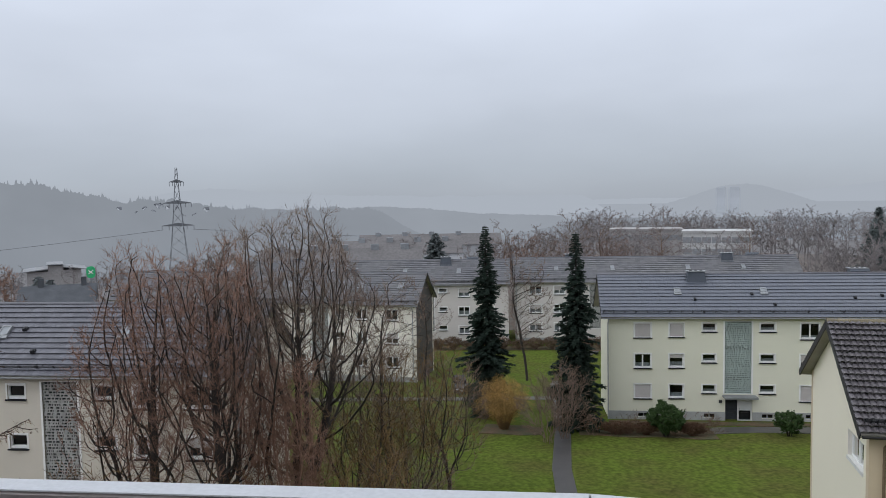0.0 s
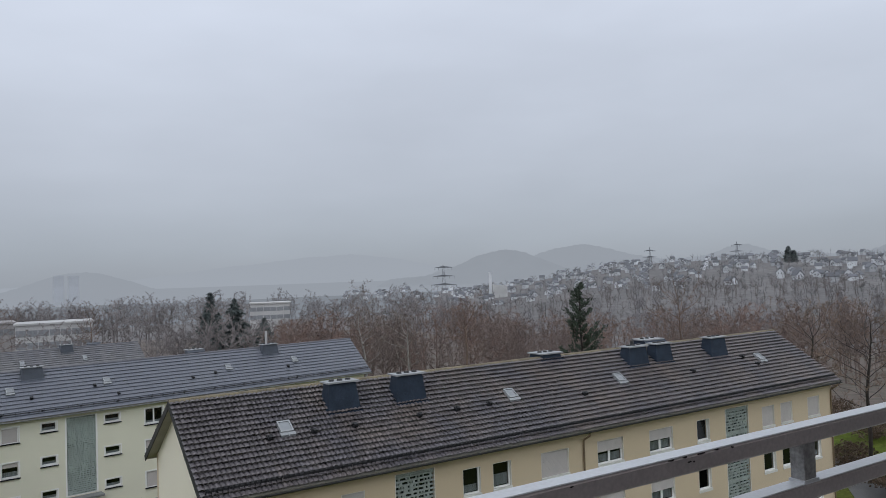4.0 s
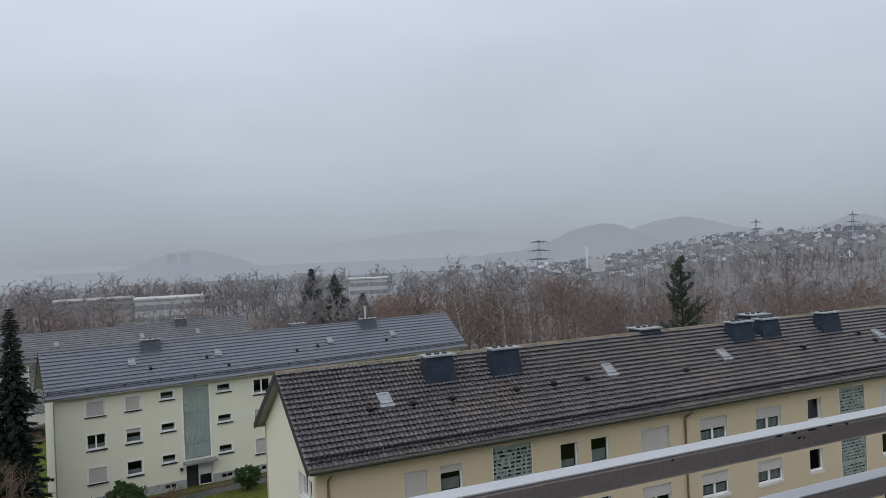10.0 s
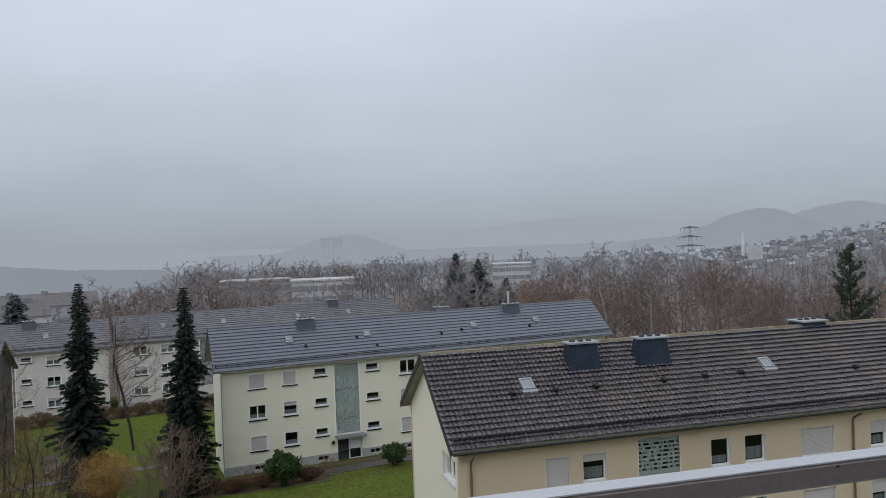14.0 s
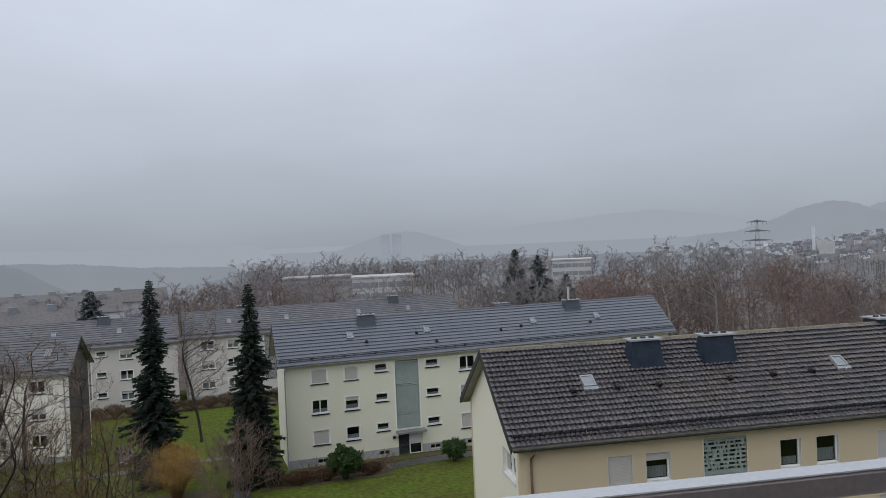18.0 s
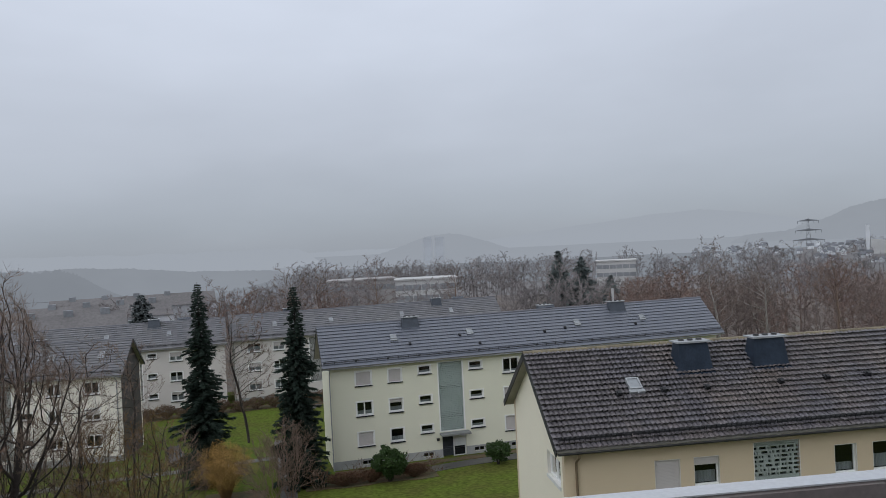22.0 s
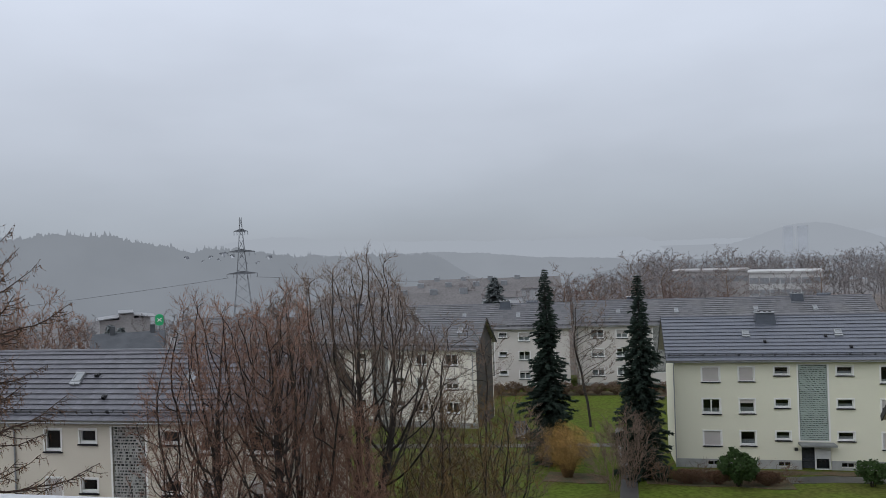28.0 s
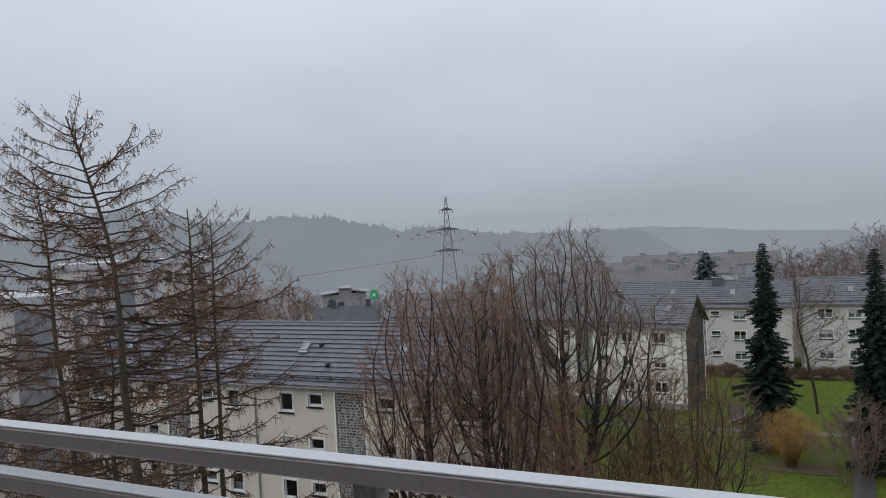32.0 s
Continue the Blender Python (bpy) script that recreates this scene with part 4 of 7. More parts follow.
# the block with the slate-hung gable
D_row = []
for o, s in ((41.0, -1), (0.0, 1)):
    for a, b, h, k in ((2.6, 4.1, 1.3, ("open", "half", "open")), (6.4, 7.7, 1.3, ("open", "open", "third")), (9.2, 10.4, 0.8, ("open", "open", "open")), (14.2, 15.4, 0.8, ("open", "open", "open")), (17.0, 18.5, 1.3, ("half", "open", "open"))):
        p, q = o + s * a, o + s * b
        D_row.append((min(p, q), max(p, q), h, k, 0.0))
d_holes = storeys(AT, D_row) + [(11.2, 13.4, 1.2, 8.9, "lattice"), (27.6, 29.8, 1.2, 8.9, "lattice")]
D = block("off-white three-storey block with a dark slate-hung gable", -54.0, 88.7, -1.35, -7.2, 41.0, 8.6, 3.35, 9.3, M_SANDWALL, M_SLATEWALL, M_TILE_GREY, M_RIDGE_GREY, d_holes,
          seed=5, coarse=True, lat=M_LATTICE_DARK, plinth=0.9)
DR = (8.6, 3.35, 9.3)
chimney(D, 30.5, 31.8, 4.4, 5.4, 13.0, *DR, skin=M_CHIMNEY_PALE)
chimney(D, 12.0, 13.3, 4.4, 5.4, 13.0, *DR, skin=M_CHIMNEY_PALE)
for u in (33.0, 24.0, 38.0):
    skylight(D, u, 2.2, *DR)
snow_guard(D, 41.0, *DR, 0.4, False)
for u in (0.7, 40.2):
    downpipe(D, u, 9.3, 0.0, 0.5, M_METAL)

# the two staggered white blocks at the back
for i, (bx, by, bz, ln, lab) in enumerate(((-45.0, 106.6, -1.75, 41.4, "white three-storey block with grey roof behind the spruces"),
                                           (-3.3, 110.6, -1.75, 42.0, "white three-storey block with grey roof standing behind the cream one"))):
    row = []
    for o, s in ((0.0, 1), (ln, -1)):
        for a, b, h, k in ((2.4, 4.2, 1.3, ("open", "half", "third")), (6.0, 7.6, 1.3, ("half", "open", "third")), (9.3, 10.5, 0.75, ("open", "open", "open")), (14.2, 15.4, 0.75, ("open", "open", "open")), (17.2, 18.9, 1.3, ("shut", "open", "open"))):
            p, q = o + s * a, o + s * b
            # curtains here also lighten the panes in place of haze
            row.append((min(p, q), max(p, q), h, k, 0.55 + 0.1 * i))
    hs = storeys(AT, row) + [(11.2, 13.4, 2.4, 8.9, "lattice"), (ln - 13.4, ln - 11.2, 2.4, 8.9, "lattice")]
    w_ = block(lab, bx, by, bz, 2.6, ln, 8.4, 3.35, 9.3, M_WHITEWALL, M_WHITEWALL, M_TILE_GREY, M_RIDGE_GREY, hs, lat=M_LATTICE_DARK, seed=6 + i, coarse=True, plinth=1.0, end=0.3)
    for q in ((8.0, 9.6, 4.3, 5.3, 13.1), (31.0, 32.6, 3.3, 4.4, 13.1), (35.0, 36.6, 4.5, 5.4, 12.9)):
        chimney(w_, *q, 8.4, 3.35, 9.3, skin=M_CHIMNEY_PALE)
    for u in (6.2, 14.5, 25.5, 33.5):
        skylight(w_, u, 2.0, 8.4, 3.35, 9.3)
    snow_guard(w_, ln, 8.4, 3.35, 9.3, 0.4, False)
    downpipe(w_, 0.45, 9.3, 0.0, 0.5, M_METAL)

# ---- balcony with its railing ----
HB = EYE - 1.55
RAIL_TOP = EYE - 0.460


def rail_dir(phi):
    return Vector((math.cos(radians(phi)), -math.sin(radians(phi)), 0)), Vector((math.sin(radians(phi)), math.cos(radians(phi)), 0))


def railing():
    rt = thing("balcony_railing", pose(0, 0, 0), "white painted metal balcony railing with flat rails, chipped", "railing")
    bend = Vector((math.sin(radians(4)), math.cos(radians(4)), 0)) * 1.31
    for phi, s, ln, gap, deep, high in ((-0.6, -1, 3.6, 0.130, 0.060, 0.042), (8.2, 1, 4.8, 0.158, 0.056, 0.046)):
        d, nrm = rail_dir(phi)

        def at(a, o, z, d=d, nrm=nrm, s=s):
            return bend + d * (s * a) + nrm * o + Vector((0, 0, z))

        def bar(name, a0, a1, o0, o1, z0, z1, material, parent):
            g = Geo()
            g.hexa([at(a0, o0, z0), at(a1, o0, z0), at(a1, o1, z0), at(a0, o1, z0), at(a0, o0, z1), at(a1, o0, z1), at(a1, o1, z1), at(a0, o1, z1)])
            return part(name, g, material, parent)
        count = int((RAIL_TOP - HB - 0.1) / gap) + 1
        for k in range(count):
            z1 = RAIL_TOP - gap * k
            g = Geo()
            prof = [(0.0, z1 - 0.005), (-0.006, z1), (-deep + 0.005, z1), (-deep, z1 - 0.005), (-deep, z1 - high + 0.006), (-deep + 0.006, z1 - high), (-0.004, z1 - high), (0.0, z1 - high + 0.006)]
            g.prism([at(0, o, z) for o, z in prof], [at(ln, o, z) for o, z in prof])
            rail = part("rail", g, M_RAIL, rt)
            # upper face, whiter than the grey-brown sides
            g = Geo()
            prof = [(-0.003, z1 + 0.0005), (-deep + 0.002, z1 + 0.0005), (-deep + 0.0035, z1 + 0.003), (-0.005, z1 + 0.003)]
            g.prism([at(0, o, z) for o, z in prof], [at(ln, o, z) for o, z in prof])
            part("rail_face", g, M_RAIL_TOP, rail, "whiter upper face of the rail")
        for a in ((0.9, 2.75) if s < 0 else (2.07, 3.9)):
            for k in range(count):
                zt, zb = RAIL_TOP - gap * k - high, (RAIL_TOP - gap * (k + 1) + 0.003 if k < count - 1 else HB)
                post = bar("post", a, a + 0.055, -deep + 0.008, -0.006, zb, zt, M_POST, rt)
                # weld seam where the post meets the rail below
                if k < count - 1:
                    bar("weld", a - 0.008, a + 0.063, -deep + 0.004, -0.003, zb, zb + 0.007, M_RAIL_TOP, post)
        if s > 0:
            rng = random.Random(5)
            for a, w, dz in ((1.52, 0.010, 0.001), (1.57, 0.009, 0.001), (1.63, 0.013, 0.001), (1.69, 0.009, 0.001), (1.2, 0.005, 0.006), (1.75, 0.006, 0.004), (0.55, 0.008, 0.005), (1.585, 0.008, 0.014), (1.60, 0.004, 0.017)):
                g = Geo()
                z = RAIL_TOP - dz - rng.uniform(0.0, 0.001)
                pts = [(a + w * math.cos(t) * rng.uniform(0.7, 1.2), z + 0.0022 * math.sin(t) * rng.uniform(0.6, 1.3)) for t in (0, 0.9, 1.8, 2.7, 3.6, 4.5, 5.4)]
                g.prism([at(p, -deep + 0.002, q) for p, q in pts], [at(p, -deep - 0.0006, q) for p, q in pts])
                part("paint_chip", g, M_CHIP, rt)


railing()
g = Geo()
g.box(-6, -0.9, HB - 0.2, 7, 1.24, HB)
structure("balcony_floor", g, M_BALCONY, "plain grey concrete balcony slab", "balcony")
g = Geo()
g.box(-14, -12, -2, 16, -0.95, EYE + 4)
structure("wall_house", g, M_BALCONY, "plain rendered house wall behind the balcony", "wall")
# unseen slab added to keep sky light off the rails' inner faces
g = Geo()
g.box(-7, -0.95, EYE + 1.15, 8, 0.55, EYE + 1.35)
structure("ceiling", g, M_BALCONY, "plain unseen slab added overhead to shade the rails", "balcony")

# ---- trees ----


def bare_tree(name, x, y, height, stems, bark, twig, label, seed, radius=0.16, dome=5.0, dense=1.0, clear=0.5, thick=1.0, arch=0.0):
    """A leafless tree: stems that fork and fan upwards, limbs, and ever finer twigs, all within a rounded crown."""
    rng = random.Random(seed)
    far = math.hypot(x, y) > 75
    t = thing(name, pose(x, y, ground_z(x, y)), label, "tree")
    rw, mid = dome / 2, height * (0.5 + 0.08 * clear)
    up = Vector((0, 0, 1))

    def surface(az, z):
        k = max(0.0, (z - mid) / (height - mid))
        bump = 0.92 + 0.3 * noise.noise(Vector((math.cos(az) * 1.5, math.sin(az) * 1.5, z * 0.3 + seed)))
        return rw * bump * ((1 - min(1.0, k) ** 2.2) ** 0.5 if k > 0 else 0.7 + 0.3 * z / mid)

    def bend(p0, p1, p2, n, wob):
        pts = []
        for i in range(n + 1):
            f = i / n
            q = p0 * (1 - f) ** 2 + p1 * 2 * f * (1 - f) + p2 * f * f
            pts.append(q + Vector((rng.gauss(0, wob), rng.gauss(0, wob), rng.gauss(0, wob))) * (1 if 0 < i < n else 0))
        return pts

    def shoot(p, d, length, step, rise, wob):
        pts, gone = [p.copy()], 0.0
        while gone < length:
            d = (d + up * rise + Vector((rng.gauss(0, wob), rng.gauss(0, wob), rng.gauss(0, wob)))).normalized()
            p = p + d * step
            gone += step
            pts.append(p.copy())
        return pts

    def at(pts, f):
        w = f * (len(pts) - 1)
        i = min(len(pts) - 2, int(w))
        return pts[i].lerp(pts[i + 1], w - i), (pts[i + 1] - pts[i]).normalized()

    def fork(d, angle, out):
        s = Vector((rng.gauss(0, 1), rng.gauss(0, 1), rng.gauss(0, 0.5))) + out
        s = (s - d * s.dot(d)).normalized()
        return (d * math.cos(angle) + s * math.sin(angle)).normalized()

    def span(pts):
        return sum((b - a).length for a, b in zip(pts, pts[1:]))

    def taper(g, pts, r0, r1, sides):
        n = len(pts) - 1
        g.tube(pts, [r0 + (r1 - r0) * i / n for i in range(n + 1)], sides, cap=False)

    crown, slim = Geo(), 0.0108 * thick
    turn = rng.uniform(0, 6.28)

    def twigs(pts, gap, lo, hi, deep):
        for k in range(max(1, int(span(pts) / gap * dense))):
            p, d = at(pts, rng.uniform(0.12, 1.0))
            h = fork(d, rng.uniform(0.4, 0.95), Vector((0, 0, 0.15 - arch)))
            ln = rng.uniform(lo, hi)
            q = shoot(p, h, ln, ln / 2, 0.06 - 0.3 * arch, 0.12)
            crown.twig(q[0], q[1], q[2], slim * 1.35, rng)
            if deep:
                for _ in range(deep):
                    p2, d2 = at(q, rng.uniform(0.25, 0.95))
                    e = p2 + fork(d2, rng.uniform(0.4, 0.9), Vector((0, 0, 0.4))) * ln * rng.uniform(0.25, 0.5)
                    crown.twig(p2, p2.lerp(e, 0.5), e, slim * 1.0, rng)

    lines = []
    for s in range(stems):
        az = turn + 6.28 * (s + rng.uniform(-0.25, 0.25)) / stems
        o = Vector((math.cos(az), math.sin(az), 0))
        tall = height * (rng.uniform(0.72, 0.97) if stems > 1 else 0.97)
        foot = o * (0.2 if stems > 1 else 0.0) - up * 0.3
        tip = o * (surface(az, tall) * rng.uniform(0.4, 0.85) if stems > 1 else 0.1) + up * tall
        stem = bend(foot, foot.lerp(tip, 0.45) + o * rw * (0.12 if stems > 1 else 0.0), tip, 12, 0.07)
        r0 = radius * rng.uniform(0.75, 1.0)
        g = Geo()
        taper(g, stem, r0, slim * 1.4, 8 if not far else 5)
        lines.append((stem, r0, part("trunk", g, bark, t, "", True)))
        twigs(stem[7:], 0.35, 0.4, 0.9, 2)
    total = max(12, int((dome * 3.4 + height * 0.8) * (0.5 + 0.5 * dense)))
    base = height * (0.3 + 0.25 * clear)
    for i in range(total):
        z = base + (height - base) * ((i + rng.random()) / total) ** 0.8
        az = turn + 2.4 * i + rng.uniform(-0.4, 0.4)
        rr = surface(az, z) * (1.0 if rng.random() < 0.62 else math.sqrt(rng.random()))
        tip = Vector((math.cos(az) * rr, math.sin(az) * rr, z))
        best = None
        for stem, r0, trunk in lines:
            for k in range(1, 11):
                q = stem[k]
                hz = math.hypot(tip.x - q.x, tip.y - q.y)
                cost = abs((tip.z - q.z) - hz * (0.95 - 0.5 * arch) - 0.6) + 0.5 * hz + 40 * (q.z < height * (0.03 + 0.28 * clear))
                if best is None or cost < best[0]:
                    best = (cost, q, k, r0, trunk, stem)
        cost, q, k, r0, trunk, stem = best
        d = (stem[k + 1] - stem[k]).normalized()
        length = (tip - q).length
        if length < 0.5:
            continue
        limb = bend(q, q + (d * 0.5 + (tip - q).normalized() * 0.8).normalized() * length * 0.5 + up * length * (0.55 * arch - 0.1 * (1 - arch)), tip, max(4, int(length / 0.6)), 0.045)
        r1 = max(slim * 1.3, min(r0 * 0.65, 0.014 * length + 0.015) * (1 - 0.045 * k))
        g = Geo()
        taper(g, limb, r1, slim, 5 if not far else 3)
        if far:
            m = len(crown.v)
            crown.v += g.v
            crown.f += [tuple(w + m for w in u) for u in g.f]
        else:
            part("limb", g, bark, trunk, "", True)
        twigs(limb[1:], 0.4, 0.35, 0.8, 2 if not far else 1)
        for k in range(max(2, int(length / 0.5 * (0.5 + 0.5 * dense)))):
            f = rng.uniform(0.18, 0.97)
            q, e = at(limb, f)
            b = shoot(q, fork(e, rng.uniform(0.35, 0.75), Vector((q.x, q.y, 0.5)) * 0.15), length * rng.uniform(0.18, 0.36) * (1.25 - 0.6 * f) + 0.35, 0.3 if not far else 0.5, 0.02 - 0.12 * arch, 0.08)
            taper(crown, b, max(slim, r1 * 0.45 * (1 - 0.5 * f)), slim * 0.8, 3)
            twigs(b, 0.2 if not far else 0.45, 0.25, 0.7, 2 if not far else 1)
    tagged(part("crown", crown, twig, t, "fine bare twigs"), kind="stuff")
    return t


def grow(rng, wells, pos, par, head, step, reach, kill, rise, keep, rounds, steep=0.08):
    """Branches that grow from the nodes pos towards the points wells until each well is met. Returns nodes, parents and headings."""
    pos, par, head = [np.array(p) for p in pos], list(par), [np.array(h) for h in head]
    kids = {}
    for p in par:
        kids[p] = kids.get(p, 0) + 1
    near, who = np.full(len(wells), 1e9), np.zeros(len(wells), int)

    def meet(first):
        nonlocal near, who
        new_ = np.array(pos[first:])
        d = np.sqrt(((wells[:, None, :] - new_[None, :, :]) ** 2).sum(2))
        j = d.argmin(1)
        m = d[np.arange(len(wells)), j]
        better = m < near
        near, who = np.where(better, m, near), np.where(better, j + first, who)
    meet(0)
    for _ in range(rounds):
        live = (near > kill)
        wells, near, who = wells[live], near[live], who[live]
        act = np.nonzero(near < reach)[0]
        if not len(act):
            break
        pull = {}
        for i in act:
            v = (wells[i] - pos[who[i]]) / near[i]
            pull[who[i]] = pull.get(who[i], 0) + v
        first = len(pos)
        for n, v in pull.items():
            if kids.get(n, 0) >= 3:
                near[who == n] = 1e9
                continue
            v = v / (np.linalg.norm(v) + 1e-6) + head[n] * keep + np.array([rng.gauss(0, 0.1), rng.gauss(0, 0.1), rng.gauss(0, 0.08) + rise])
            v = v / np.linalg.norm(v)
            if v[2] < steep and pos[n][2] > 2:
                near[who == n] = 0.0
                continue
            kids[n] = kids.get(n, 0) + 1
            pos.append(pos[n] + v * step)
            par.append(n)
            head.append(v)
        if len(pos) > 14000:
            break
        if len(pos) > first:
            meet(first)
    return np.array(pos), par, np.array(head)


def grown_tree(name, x, y, height, stems, bark, twig, label, seed, dome=9.0, base=0.3, count=1500, tip=0.0095, fuzz=3.0, spread=0.35, trunk=1.2, droop=0.0, slim=0.0075, rise=0.25, step=0.36, power=2.0, twist=0.3, close=1.05, steep=0.08, keep=0.7):
    """A leafless tree whose limbs fork again and again to fill a rounded crown, down to a haze of fine upright twigs."""
    rng = random.Random(seed)
    t = thing(name, pose(x, y, ground_z(x, y)), label, "tree")
    lo, mid = height * base, height * (base + (1 - base) * 0.45)
    wells = []
    while len(wells) < count:
        d = Vector((rng.gauss(0, 1), rng.gauss(0, 1), rng.gauss(0.35, 0.9))).normalized()
        k = (0.95 + 0.34 * noise.noise(d * 1.7 + Vector((seed * 1.7, 0, 0)))) * rng.random() ** 0.36
        z = mid + d.z * ((height - mid) if d.z > 0 else (mid - lo)) * k
        wide = dome / 2 * k * (max(0.05, 1 - d.z * d.z) ** -0.2 if d.z > 0 else 1.0)
        wells.append((d.x * wide, d.y * wide, z))
    pos, par, head = [(0, 0, -0.3)], [-1], [(0, 0, 1)]
    turn = rng.uniform(0, 6.28)
    n0 = max(1, int(trunk / step))
    for i in range(n0):
        pos.append((rng.gauss(0, 0.02), rng.gauss(0, 0.02), -0.3 + step * (i + 1)))
        par.append(len(pos) - 2)
        head.append((0, 0, 1))
    root = len(pos) - 1
    if stems > 1:
        for s in range(stems):
            az = turn + 6.28 * (s + rng.uniform(-0.3, 0.3)) / stems
            d = Vector((math.cos(az) * spread, math.sin(az) * spread, 1)).normalized()
            at, last = Vector(pos[root]), root
            for i in range(max(3, int((lo * rng.uniform(0.9, 1.5) - trunk) / step))):
                d = (d + Vector((rng.gauss(0, 0.07), rng.gauss(0, 0.07), 0.03))).normalized()
                at = at + d * step
                pos.append(tuple(at))
                par.append(last)
                head.append(tuple(d))
                last = len(pos) - 1
    else:
        d = Vector((0, 0, 1))
        at, last = Vector(pos[root]), root
        while at.z < height * 0.72:
            d = (d + Vector((rng.gauss(0, 0.05), rng.gauss(0, 0.05), 0.1))).normalized()
            at = at + d * step
            pos.append(tuple(at))
            par.append(last)
            head.append(tuple(d))
            last = len(pos) - 1
    pos, par, head = grow(rng, np.array(wells), pos, par, head, step, dome * 0.42, step * close, rise, keep, 150, steep)
    n = len(pos)
    if droop:
        rad = np.hypot(pos[:, 0], pos[:, 1])
        pos[:, 2] -= droop * np.maximum(0, rad / (dome / 2) - 0.45) ** 2 * np.clip((mid + 1 - pos[:, 2]) / mid, 0, 1) * height * 0.3
    w = np.zeros(n)
    kids = [[] for _ in range(n)]
    for i in range(n - 1, 0, -1):
        if w[i] == 0:
            w[i] = tip ** power
        w[par[i]] += w[i]
        kids[par[i]].append(i)
    r = w ** (1 / power)
    P = [Vector(p) for p in pos]
    crown, wood, parts = Geo(), Geo(), []
    todo = [(0, 0)]
    while todo:
        a, b = todo.pop()
        line, rad = ([P[a]], [min(r[a], r[b] * 1.1)]) if a != b else ([], [])
        while True:
            line.append(P[b])
            rad.append(max(r[b], slim))
            if not kids[b]:
                break
            order = sorted(kids[b], key=lambda q: -r[q])
            todo += [(b, q) for q in order[1:]]
            b = order[0]
        if len(line) < 2:
            continue
        if rad[0] > 0.032:
            parts.append((rad[0], line, rad))
        else:
            (wood if rad[0] > 0.0135 else crown).tube(line, rad, 3, cap=False)
    parts.sort(key=lambda q: -q[0])
    main = None
    for r0, line, rad in parts:
        g = Geo()
        g.tube(line, rad, 7 if r0 > 0.06 else 5, cap=False)
        if main is None:
            main = part("trunk", g, bark, t, "", True)
        else:
            part("limb", g, bark, main, "", True)
    up = Vector((0, 0, 1))
    for i in range(n0 + 1, n):
        if r[i] > max(0.016, tip * 1.6):
            continue
        m = int(fuzz) + (rng.random() < fuzz - int(fuzz))
        h = Vector(head[i])
        for _ in range(m):
            ln = rng.uniform(0.25, 0.75)
            d = (h * 0.8 + Vector((rng.gauss(0, 0.5), rng.gauss(0, 0.5), rng.gauss(0.12, 0.4)))).normalized()
            e = (d + up * twist + Vector((rng.gauss(0, 0.2), rng.gauss(0, 0.2), rng.gauss(0, 0.2)))).normalized()
            a = P[i]
            b = a + d * ln * 0.5
            c = b + e * ln * 0.6
            crown.twig(a, b, c, slim * 1.3, rng)
            for _ in range(2):
                f = (e + Vector((rng.gauss(0, 0.6), rng.gauss(0, 0.6), rng.gauss(0, 0.4)))).normalized()
                crown.twig(b, b + f * ln * 0.3, b + (f + up * 0.2) * ln * 0.55, slim * 1.1, rng)
    if wood.v:
        tagged(part("branchwork", wood, bark, t), kind="stuff")
    tagged(part("crown", crown, twig, t, "fine bare twigs"), kind="stuff")
    return t


def clump(g, p, size, rng, flat=0.6, blades=3):
    """A small ragged tuft of crossed leaf blades."""
    for _ in range(blades):
        a = Vector((rng.uniform(-1, 1), rng.uniform(-1, 1), rng.uniform(-1, 1) * flat)).normalized()
        b = a.cross(Vector((rng.uniform(-1, 1), rng.uniform(-1, 1), rng.uniform(-1, 1)))).normalized()
        s = size * rng.uniform(0.6, 1.3)
        g.quad(p - a * s * 0.5, p + b * s * 0.3, p + a * s * 0.6, p - b * s * 0.25)


